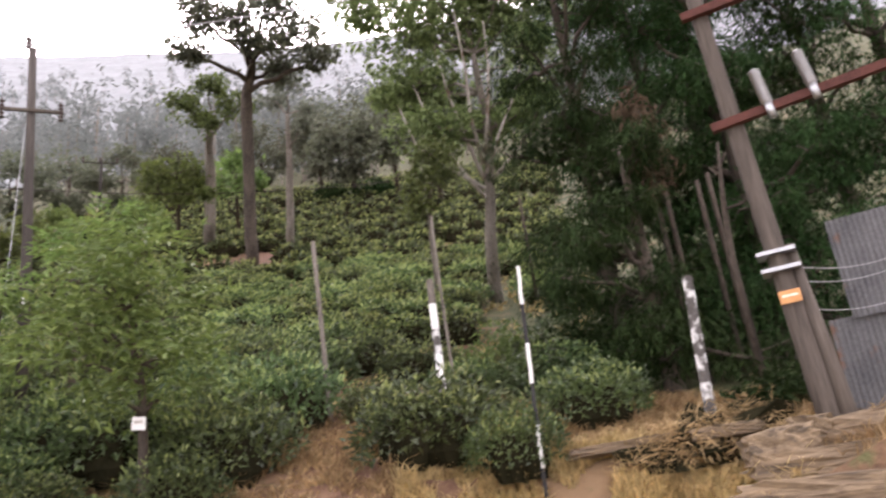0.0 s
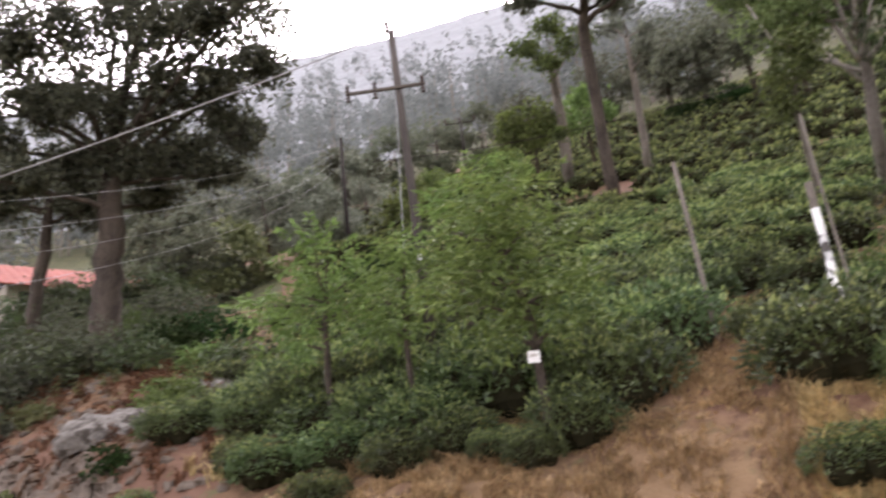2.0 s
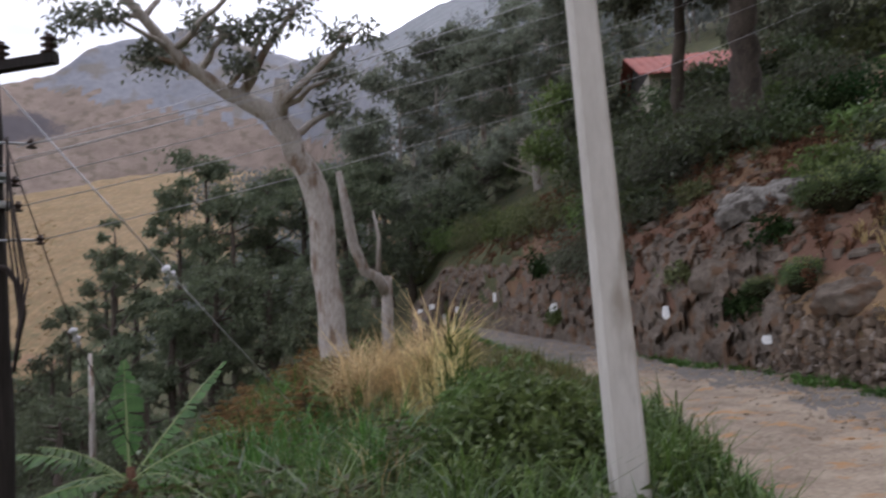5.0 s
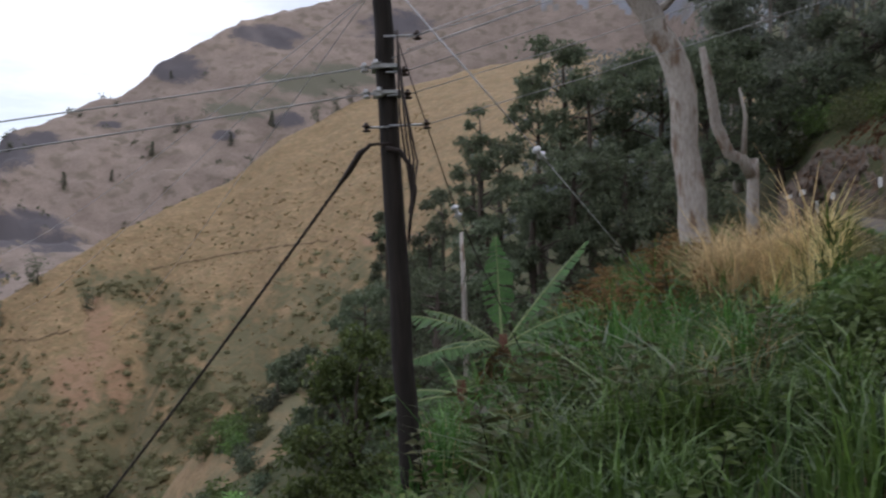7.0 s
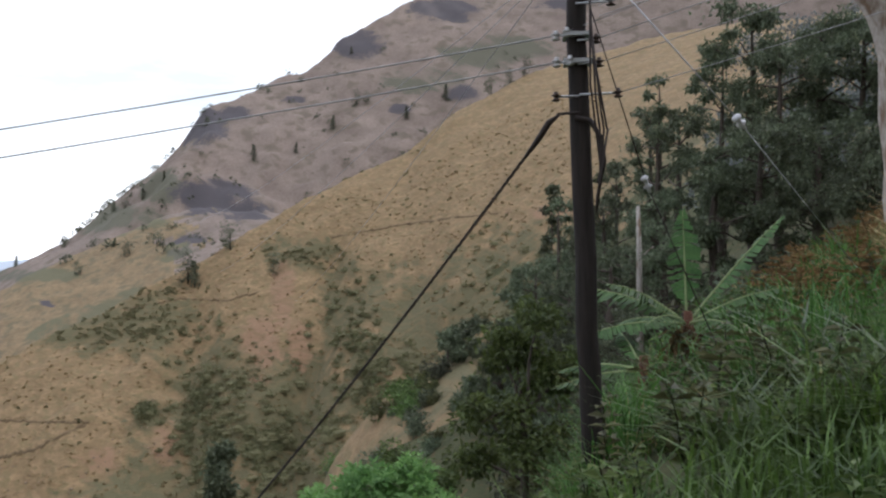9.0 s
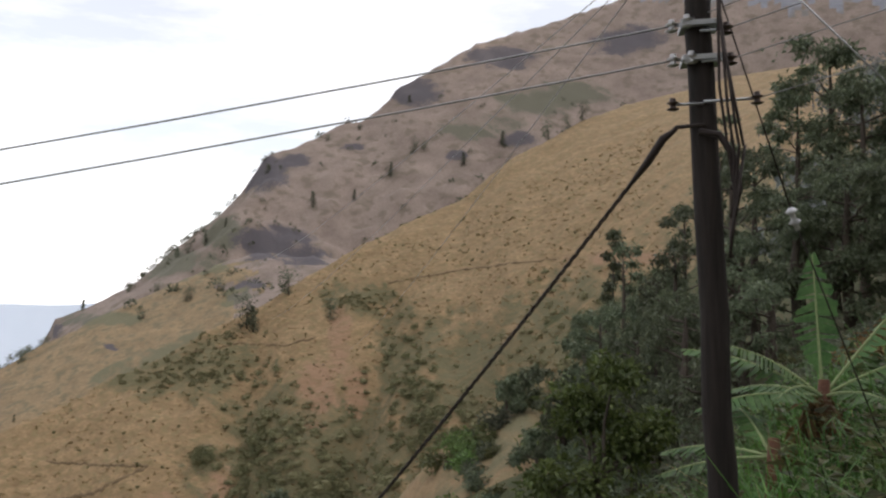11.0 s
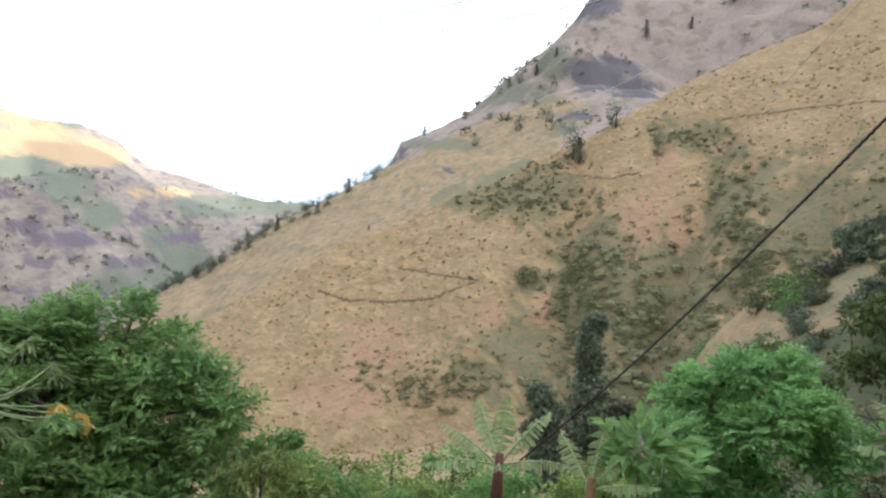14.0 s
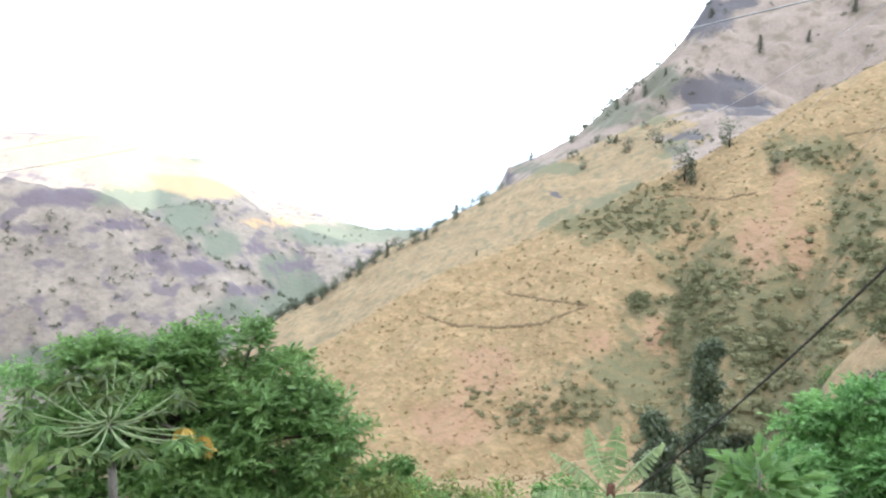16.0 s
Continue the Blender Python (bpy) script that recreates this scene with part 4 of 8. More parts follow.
# ---- rock cutting beside the road ----
def build_cutting():
    az = np.arange(39.0, 63.5, 0.16)
    rows = 46
    A, T = np.meshgrid(az, np.linspace(0, 1, rows), indexing="ij")
    r0 = np.interp(A, AZ, KNOTS[:, 1, 0])
    r1 = np.interp(A, AZ, KNOTS[:, 3, 0])
    R = r0 - 0.1 + (r1 - r0 + 0.3) * T
    X, Y = -np.sin(np.radians(A)) * R, np.cos(np.radians(A)) * R
    Z = np.interp(T, [0, 1], [0, 1])
    zb = ground(A, r0)
    zt = ground(A, r1)
    Z = zb - 0.1 + (zt - zb + 0.15) * T ** 0.9
    along = A * np.interp(A, AZ, KNOTS[:, 1, 0]) * math.pi / 180 * 1.6
    # broken blocks: each with its own set-back and tilt, cracks between them
    g = np.random.default_rng(5)
    m = 460
    sx, sz = g.uniform(along.min(), along.max(), m), g.uniform(Z.min() - 0.3, Z.max() + 0.3, m)
    px = along + 0.16 * wander(along, Z, 0.9, 3, 3.0)
    pz = Z + 0.12 * wander(Z, along, 0.9, 3, 4.0)
    dist = ((px.ravel()[:, None] - sx) * 0.3) ** 2 + ((pz.ravel()[:, None] - sz) * 1.5) ** 2
    near = np.argpartition(dist, 2, axis=1)[:, :2]
    dd = np.sqrt(np.take_along_axis(dist, near, 1))
    first = np.take_along_axis(near, dd.argmin(1)[:, None], 1)[:, 0]
    gap = (dd.max(1) - dd.min(1)).reshape(A.shape)
    push, tx, tz = g.uniform(-0.22, 0.22, m)[first], g.normal(size=m)[first] * 0.12, g.uniform(-0.4, 0.0, m)[first]
    block = (push + tx * (px.ravel() - sx[first]) + tz * (pz.ravel() - sz[first])).reshape(A.shape)
    out = 0.26 * wander(along, Z * 1.6, 3.2, 3, 1.0) + block - 0.13 * np.exp(-gap * 12) + 0.05 * wander(along, Z, 0.4, 2, 2.0) + 0.45
    fade = np.clip(np.minimum(0.4 + T * 6, (1 - T) * 4), 0, 1) * np.clip((A - 39) / 2.5, 0, 1)
    out *= fade
    V = np.stack([X + np.sin(np.radians(A)) * out, Y - np.cos(np.radians(A)) * out, Z + 0.25 * out], -1)
    k = len(az)
    i, j = np.meshgrid(np.arange(k - 1), np.arange(rows - 1), indexing="ij")
    F = np.stack([i * rows + j, (i + 1) * rows + j, (i + 1) * rows + j + 1, i * rows + j + 1], -1).reshape(-1, 4)
    ob = raw("rock_cutting", V.reshape(-1, 3), F, [M_ROCK], None, False)
    tagged(ob, "rough brown rock face cut beside the road", "rock face", kind="structure")


build_cutting()


def boulder(name, place, size, mat, label, seed=1.0, turn=0.0):
    b = Lump()
    b.dome((0, 0, 0), size, 0.17, seed, 0, 24, 36, -0.6)
    ob = b.make(name, [mat], None, True)
    ob.matrix_world = pose(*place, 0, 0, turn)
    return tagged(ob, label, "boulder", "boulders on the bank")


boulder("boulder", at(40.0, 22.5, -0.15), (1.15, 0.7, 0.6), M_PALEROCK, "pale lichened boulder bulging from the dry bank", 1.0, 40)
boulder("boulder", at(37.6, 22.8, -0.1), (1.2, 0.7, 0.4), M_PALEROCK, "pale flat boulder half sunk in the dry bank", 2.0, 35)
boulder("boulder", at(33.5, 23.5, -0.15), (1.2, 0.8, 0.5), M_PALEROCK, "low grey boulder among tea bushes", 3.3, 20)
boulder("boulder", at(43.0, 21.9, 0.0), (0.8, 0.6, 0.5), M_ROCK, "brown boulder above the rock face", 4.1, 10)
boulder("boulder", at(35.6, 17.0, 0.0), (0.75, 0.5, 0.4), M_ROCK, "brown boulder on top of the stone wall", 5.1, 10)


# ---- stone retaining wall ----
def wall_line(az):
    return at(az, ring_at(az, 1) - 0.12), at(az, ring_at(az, 2), 0.0)


def build_wall():
    az = np.arange(2, 41.6, 0.5)
    V, n = [], 7
    for a in az:
        f, t = wall_line(a)
        f.z -= 0.25
        for k in range(n):
            s = k / (n - 1)
            V.append(f.lerp(t, s) if k < n - 1 else Vector((t.x, t.y, t.z - 0.05)))
        back = at(a, ring_at(a, 2) + 0.35, -0.06)
        V.append(back)
    V = np.array(V)
    n += 1
    k = len(az)
    i, j = np.meshgrid(np.arange(k - 1), np.arange(n - 1), indexing="ij")
    F = np.stack([i * n + j, (i + 1) * n + j, (i + 1) * n + j + 1, i * n + j + 1], -1).reshape(-1, 4)
    wall = raw("stone_wall", V, F, [M_MORTAR], None, True)
    tagged(wall, "dry-laid rubble stone retaining wall along the road", "stone wall", kind="structure")
    return wall


def stone_mesh(seed):
    """One rough-hewn stone, about 1 x 0.6 x 1, to be scaled to its size."""
    bm = bmesh.new()
    bmesh.ops.create_cube(bm, size=1.0)
    bmesh.ops.bevel(bm, geom=bm.edges[:], offset=0.13, segments=1, affect="EDGES")
    g = np.random.default_rng(seed)
    for v in bm.verts:
        v.co += Vector(g.normal(size=3) * 0.1)
    me = bpy.data.meshes.new("stone")
    bm.to_mesh(me)
    bm.free()
    me.materials.append(M_STONE)
    return me


STONE_WALL = build_wall()


# ---- tea bushes ----
EARLY, MIDWAY, LATE, LAST = Vector((0.255, 0.16, 0.115)), Vector((-0.2, 0.18, 0.055)), Vector((-0.31, -0.06, -0.01)), Vector((0.13, -0.11, -0.07))
STAND = EARLY
def bush_meshes(n, leaf, size, leaf_mat, seed, young):
    """A domed bush: a skin of leaves, paler on top, and a near-black heart for the shade inside. Gives the two meshes.
    """
    size = np.array(size)
    lobes = [(np.zeros(3), 1.0)] + [(np.array([math.cos(a), math.sin(a), -0.12]) * 0.42 * size, RNG.uniform(0.6, 0.78)) for a in seed + np.array([0.2, 1.5, 2.6, 4.1, 5.2])]
    h = Lump()
    b = Lump()
    for q, (mid, k) in enumerate(lobes):
        mid = mid + (0, 0, 0.38 * size[2])
        # the heart's colour darkens the underside like deep shade
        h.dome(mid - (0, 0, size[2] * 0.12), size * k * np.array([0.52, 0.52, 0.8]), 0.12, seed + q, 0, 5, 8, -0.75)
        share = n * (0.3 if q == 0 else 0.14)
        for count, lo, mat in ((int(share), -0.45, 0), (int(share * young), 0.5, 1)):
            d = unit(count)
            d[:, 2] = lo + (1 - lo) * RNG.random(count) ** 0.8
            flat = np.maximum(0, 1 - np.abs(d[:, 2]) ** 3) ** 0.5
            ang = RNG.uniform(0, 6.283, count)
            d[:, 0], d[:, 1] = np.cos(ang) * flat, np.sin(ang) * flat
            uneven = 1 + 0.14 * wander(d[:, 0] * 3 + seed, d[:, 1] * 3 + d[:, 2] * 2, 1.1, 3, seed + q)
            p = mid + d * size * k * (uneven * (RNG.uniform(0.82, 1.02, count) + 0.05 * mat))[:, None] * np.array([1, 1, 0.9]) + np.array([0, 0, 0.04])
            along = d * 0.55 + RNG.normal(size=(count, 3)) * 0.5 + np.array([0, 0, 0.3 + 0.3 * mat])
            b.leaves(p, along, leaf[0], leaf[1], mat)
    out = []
    for lump, name, mats in ((b, "foliage", [leaf_mat, L_TEAYOUNG]), (h, "heart", [M_TWIGSHADE])):
        ob = lump.make(name, mats)
        out.append(ob.data)
        bpy.data.objects.remove(ob)
    return out


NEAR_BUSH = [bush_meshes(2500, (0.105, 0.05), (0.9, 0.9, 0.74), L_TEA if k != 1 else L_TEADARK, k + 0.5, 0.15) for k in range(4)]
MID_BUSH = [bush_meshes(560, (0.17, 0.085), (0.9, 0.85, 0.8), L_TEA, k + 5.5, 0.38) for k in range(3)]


def tea_bush(az, r, s, meshes, tall=1.0, label="dark green clipped tea bush on the bank"):
    ob = thing("tea_bush", at(az, r, -0.06), label, "bush", "tea bushes")
    ob.rotation_euler = (0, 0, RNG.uniform(0, 6.28))
    ob.scale = (s * RNG.uniform(0.85, 1.2), s * RNG.uniform(0.85, 1.2), s * tall * RNG.uniform(0.88, 1.05))
    for name, me in zip(("foliage", "heart"), meshes):
        new(name, me).parent = ob
    return ob


for az, r, s, tall in ((-6.6, 13.2, 1.28, 1.05), (-12.0, 12.3, 0.9, 1.0), (-6.4, 11.65, 0.66, 0.9), (-3.6, 15.2, 0.8, 1.0), (6.5, 14.2, 1.15, 1.25), (3.2, 15.6, 1.2, 1.2), (10.2, 13.6, 0.95, 1.15), (7.8, 16.8, 1.3, 1.2),
                       (1.5, 17.6, 1.1, 1.1), (12.6, 15.4, 1.2, 1.2), (15.6, 13.9, 0.6, 0.9), (16.6, 16.2, 1.25, 1.2), (20.4, 15.4, 1.0, 1.2), (22.6, 16.4, 1.05, 1.2), (26.0, 16.2, 0.95, 1.0), (30.4, 16.8, 0.9, 0.95), (27.6, 15.0, 0.72, 1.0),
                       (24.4, 18.4, 1.2, 1.2), (20.0, 18.6, 1.3, 1.2), (28.2, 18.8, 1.15, 1.25), (31.8, 19.6, 0.95, 1.3), (32.6, 17.6, 0.6, 1.5), (36.4, 20.8, 1.05, 0.9), (34.4, 21.4, 0.9, 0.8), (11.4, 18.8, 1.3, 1.2), (15.2, 19.4, 1.35, 1.2), (4.6, 19.2, 1.25, 1.1),
                       (-17.5, 14.2, 1.0, 1.0), (-15.8, 16.6, 1.1, 1.0), (39.0, 18.9, 0.5, 1.2), (41.4, 20.2, 0.45, 1.1), (9.0, 15.2, 1.1, 1.15), (5.0, 17.2, 1.2, 1.15), (13.9, 17.2, 1.2, 1.15), (18.2, 17.2, 1.1, 1.2), (18.0, 14.6, 0.8, 1.1), (22.4, 14.9, 0.75, 1.1), (26.4, 17.6, 1.1, 1.15), (22.4, 19.8, 1.2, 1.1), (8.2, 19.8, 1.2, 1.0), (29.8, 20.8, 1.1, 1.1), (26.4, 20.4, 1.2, 1.1), (13.2, 13.2, 0.6, 1.0), (-0.4, 19.4, 1.1, 0.9), (-3.4, 18.2, 1.0, 0.9), (-6.4, 17.2, 0.9, 0.9), (-9.4, 16.2, 0.8, 1.0)):
    tea_bush(az, r, s, NEAR_BUSH[int(RNG.integers(0, 4))], tall)

count = 0
for r in np.arange(20.5, 34, 1.6):
    step = math.degrees(1.12 / r)
    for az in np.arange(-15.5, 33.5, step):
        a, q = az + RNG.normal() * 0.15 * step, r + RNG.normal() * 0.25
        if RNG.random() < 0.07 or (a > 29 and q > 24) or (-14.5 < a < -11 and q < 30) or (a < -12 and q < 24):
            continue
        tea_bush(a, q, RNG.uniform(0.72, 0.98), MID_BUSH[int(RNG.integers(0, 3))], 0.85, "light green plucked tea bush in a slope row")
        count += 1


def far_tea():
    b = Lump()
    for r in np.arange(34.4, 78, 2.25):
        step = math.degrees(1.3 / r)
        for az in np.arange(-17, 27, step):
            a, q = az + RNG.normal() * 0.2 * step, r + RNG.normal() * 0.3 + 0.8 * math.sin(az * 0.5 + r * 0.3)
            if RNG.random() < 0.12 or (abs(a - 5) < 3 and 36 < q < 40):
                continue
            p = np.array(at(a, q, 0.0))
            s = RNG.uniform(0.75, 1.05)
            # near-black dome in place of shade between the leaves
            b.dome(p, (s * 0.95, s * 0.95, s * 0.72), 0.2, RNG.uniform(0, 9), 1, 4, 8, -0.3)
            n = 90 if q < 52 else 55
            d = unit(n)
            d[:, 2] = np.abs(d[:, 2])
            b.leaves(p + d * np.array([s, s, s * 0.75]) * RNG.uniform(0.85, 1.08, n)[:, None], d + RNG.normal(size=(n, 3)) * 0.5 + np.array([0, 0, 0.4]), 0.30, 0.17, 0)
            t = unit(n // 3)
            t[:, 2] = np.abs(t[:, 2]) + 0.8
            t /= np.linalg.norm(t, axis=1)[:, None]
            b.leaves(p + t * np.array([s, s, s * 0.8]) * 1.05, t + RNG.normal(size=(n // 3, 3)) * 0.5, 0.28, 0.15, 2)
    tagged(b.make("tea_rows", [L_TEA, M_TWIGSHADE, L_TEAYOUNG]), "rows of tea bushes terraced up the far slope", "tea field", kind="stuff")


far_tea()


# ---- poles and lines ----
def tag_bar(parent, name, m, size, mat):
    b = Lump()
    b.box((-size[0] / 2, -size[1] / 2, -size[2] / 2), (size[0] / 2, size[1] / 2, size[2] / 2), m)
    return b.make(name, [mat], parent)


def shaft(parent, name, path, radii, mat, sides=12, square=False):
    b = Lump()
    b.tube(path, radii, sides, 0, square)
    return b.make(name, [mat], parent, not square)


def insulator(parent, place, axis, length, r, mat, sheds=6):
    """A ribbed insulator along an axis."""
    axis = Vector(axis).normalized()
    t = np.linspace(0, 1, sheds * 4 + 1)
    rr = r * (0.45 + 0.55 * np.maximum(0, np.sin(t * sheds * 2 * math.pi)))
    return shaft(parent, "insulator", [Vector(place) + axis * (length * k) for k in t], rr, mat, 10)


def wire(label, a, b, sag, r=0.006, mat=None, name="power_line", n=24):
    w = Lump()
    w.tube(bend(a, b, sag, 0, n), r, 5)
    ob = w.make(name, [mat or M_WIRE], None, True)
    return tagged(ob, label, "cable", "overhead lines")


def local(ob, p):
    return Vector(p) - ob.location


def across(az):
    """Unit vectors to the left and away, as seen along a compass angle."""
    a = radians(az)
    return Vector((-math.cos(a), -math.sin(a), 0)), Vector((-math.sin(a), math.cos(a), 0))


STAND = Vector((0, 0, 0))
# concrete pole with a red painted band
cp_base = at(50.35, 6.1, -0.3)
cp = thing("concrete_pole", cp_base, "grey square concrete utility pole with a faded red band", "utility pole")
pl, pa = across(20)
H = lambda el: EYE + 6.1 * math.tan(radians(el)) - cp_base.z


def square_shaft(parent, name, z0, z1, w0, w1, mat, turn):
    b = Lump()
    z = np.linspace(z0, z1, 14)
    w = np.linspace(w0, w1, 14)
    c, s = math.cos(radians(turn)), math.sin(radians(turn))
    prof = [(-1, -0.8), (-0.8, -1), (0.8, -1), (1, -0.8), (1, 0.8), (0.8, 1), (-0.8, 1), (-1, 0.8)]
    V = []
    for zz, ww in zip(z, w):
        for x, y in prof:
            x, y = x * ww / 2 * (1 + RNG.normal() * 0.006), y * ww / 2
            V.append((x * c - y * s, x * s + y * c, zz))
    k = 8
    i, j = np.meshgrid(np.arange(len(z) - 1), np.arange(k), indexing="ij")
    F = np.stack([i * k + j, i * k + (j + 1) % k, (i + 1) * k + (j + 1) % k, (i + 1) * k + j], -1).reshape(-1, 4)
    b.add(V, F)
    o = (len(z) - 1) * k
    b.f[-1] = np.concatenate([b.f[-1], [[o, o + 1, o + 2, o + 3], [o + 3, o + 4, o + 7, o], [o + 4, o + 5, o + 6, o + 7]]])
    b.m[-1] = np.zeros(len(b.f[-1]))
    return b.make(name, [mat], parent)


square_shaft(cp, "shaft", 0, H(44), 0.245, 0.145, M_CONCRETE, 62)
for z0, z1 in ((24.6, 33.0),):
    b = Lump()
    c62, s62 = math.cos(radians(62)), math.sin(radians(62))
    w = 0.176
    m = Matrix.Rotation(radians(62), 4, "Z")
    b.box((-w / 2 - 0.004, -w / 2 - 0.006, H(z0)), (w / 2 - 0.055, w / 2 - 0.05, H(z1)), m)
    b.make("red_band", [M_RED], cp)
clampz = H(23.8)
tag_bar(cp, "steel_strap", Matrix.Translation((0, 0, H(24.45))) @ Matrix.Rotation(radians(62), 4, "Z"), (0.2, 0.2, 0.03), M_STEEL)
hook = Vector(polar(48.2, 23.5, 6.62))
shaft(cp, "hook", [Vector((0, 0, clampz)), (local(cp, hook)) * 0.6 + Vector((0, 0, clampz)) * 0.4, local(cp, hook)], 0.012, M_STEEL, 6)

# dark tarred pole on the valley side
STAND = LATE
DPR, DPAZ = 9.0, 87.75
dp_base = at(DPAZ, DPR, -0.3)
dp = thing("wooden_pole", dp_base, "dark tarred wooden power pole carrying many lines", "utility pole")
top = polar(88.2, 20.3, DPR / math.cos(radians(20.3)))
foot = Vector((*polar(87.0, -17, DPR / math.cos(radians(17))).xy, dp_base.z))
axis0, axis1 = local(dp, foot), local(dp, top)
shaft(dp, "shaft", [axis0.lerp(axis1, t) + Vector((RNG.normal() * 0.006, RNG.normal() * 0.006, 0)) for t in np.linspace(0, 1, 18)], np.linspace(0.125, 0.10, 18), M_DARKPOLE, 14)
lf, aw = across(88)


def on_dp(el, side=0.0, out=0.0):
    """A place beside the dark pole at an elevation, some metres to its left and nearer."""
    z = EYE + DPR * math.tan(radians(el)) - dp_base.z
    t = (z - axis0.z) / (axis1.z - axis0.z)
    return axis0.lerp(axis1, t) + lf * side - aw * out


# cross arm seen end-on at the top, with two dark pin insulators
b = Lump()
m = Matrix.Translation(on_dp(19.4, 0, 0.14)) @ Matrix.Rotation(radians(88 - 38), 4, "Z")
b.box((-0.75, -0.05, -0.05), (0.75, 0.05, 0.05), m)
b.make("cross_arm", [M_DARKPOLE], dp)
for x in (-0.68, 0.68, 0.15):
    insulator(dp, m @ Vector((x, 0, 0.05)), (0, 0, 1), 0.2, 0.085, M_BROWNCER, 3)
for el, side, mat in ((13.2, 0.22, M_CERAMIC), (13.4, 0.1, M_CERAMIC), (12.9, -0.2, M_BROWNCER), (11.5, 0.22, M_CERAMIC), (11.6, 0.08, M_CERAMIC), (11.4, -0.22, M_BROWNCER), (9.3, 0.24, M_BROWNCER), (9.4, -0.4, M_BROWNCER), (15.2, -0.36, M_BROWNCER)):
    p = on_dp(el, side, 0.13)
    shaft(dp, "bracket", [on_dp(el, 0, 0.12), p], 0.012, M_STEEL, 6)
    insulator(dp, p - Vector((0, 0, 0.05)), (0, 0, 1), 0.1, 0.055, mat, 2)
for el in (13.3, 11.6):
    tag_bar(dp, "steel_strap", Matrix.Translation(on_dp(el)), (0.3, 0.3, 0.04), M_STEEL)
# loops of service cable hanging down the pole
for k in range(4):
    shaft(dp, "service_cable", [on_dp(e, s, 0.16 + 0.02 * k) for e, s in ((15.5 - k, -0.15), (10 - k, -0.12 - 0.05 * k), (7, -0.16 - 0.04 * k), (4 - 0.5 * k, -0.2 + 0.02 * k), (1.5, -0.13))], 0.012, M_CABLE, 5)
shaft(dp, "service_cable", [on_dp(e, s, 0.14) for e, s in ((7.9, 0.05), (7.7, -0.1), (6.6, -0.2), (5, -0.23), (3.5, -0.17))], 0.028, M_CABLE, 6)


def dpw(el, side, out=0.13):
    return on_dp(el, side, out) + dp.location


# bundled cable that arches off the pole and runs down into the valley
def twisted_bundle():
    a = np.array(dpw(8.2, 0.0))
    lead = [a, np.array(polar(89.2, 8.35, 9.0)), np.array(polar(89.9, 7.8, 9.0)), np.array(polar(90.7, 6.6, 9.05))]
    end = np.array(polar(121.5, -26.5, 21))
    main = bend(lead[-1], end, 0.35, 0, 60)
    path = np.concatenate([lead[:-1], main])
    ob = thing("service_cable", Vector(a), "thick black twisted service cable sagging from the dark pole", "cable", "overhead lines")
    for k in range(3):
        s = np.linspace(0, len(path) - 1, 420)
        fine = np.stack([np.interp(s, np.arange(len(path)), path[:, q]) for q in range(3)], -1)
        ph = s * 5.5 + k * 2.1
        fine[:, 0] += 0.010 * np.cos(ph)
        fine[:, 2] += 0.010 * np.sin(ph)
        fine[:, 1] += 0.010 * np.cos(ph + 0.6)
        w = Lump()
        w.tube(fine - a, 0.0085, 5)
        w.make("strand", [M_CABLE], ob, True)
    b = Lump()
    b.tube([p - a for p in (lead[1] - (0, 0, 0.01), lead[2], lead[3], main[1])], [0.015, 0.036, 0.034, 0.015], 7)
    b.make("sleeve", [M_CABLE], ob, True)


twisted_bundle()

# pole with a cross arm among the tea, and two beyond it
STAND = EARLY
P1R = 17.5


def tea_pole():
    base = at(19.05, P1R, -0.4)
    ob = thing("wooden_pole", base, "weathered wooden pole with a cross arm in the tea", "utility pole")
    z = lambda el: EYE + P1R * math.tan(radians(el)) - base.z
    topz = z(33.2)
    l, aw_ = across(19.2)
    shaft(ob, "shaft", [(0, 0, 0), (0, 0, topz * 0.5), l * 0.02 + Vector((0, 0, topz))], [0.125, 0.105, 0.08], M_DARKGREY, 12)
    za = z(29.3)
    arm_l, arm_r = l * 1.26 + Vector((0, 0, za)) - aw_ * 0.12, l * -0.62 + Vector((0, 0, za + 0.05)) - aw_ * 0.12
    b = Lump()
    b.tube([arm_l, arm_r], 0.045, 4, 0, True)
    b.make("cross_arm", [M_WOODPOLE], ob)
    for t in (0.03, 0.37, 0.97):
        p = arm_l.lerp(arm_r, t)
        insulator(ob, p - Vector((0, 0, 0.22)), (0, 0, 1), 0.46, 0.065, M_BROWNCER, 5)
    insulator(ob, Vector((0, 0, topz)) + l * 0.1, (0, 0, 1), 0.3, 0.08, M_BROWNCER, 3)
    g = Lump()
    g.tube([l * 0.1 + Vector((0, 0, z(29))), local(ob, at(21.0, 16.6))], 0.008, 4)
    g.make("guy_wire", [M_STEEL], ob)
    tag_bar(ob, "number_plate", Matrix.Translation(Vector((0, 0, z(17.9))) - aw_ * 0.15), (0.1, 0.02, 0.16), M_WHITE)
    return ob


tea_pole()


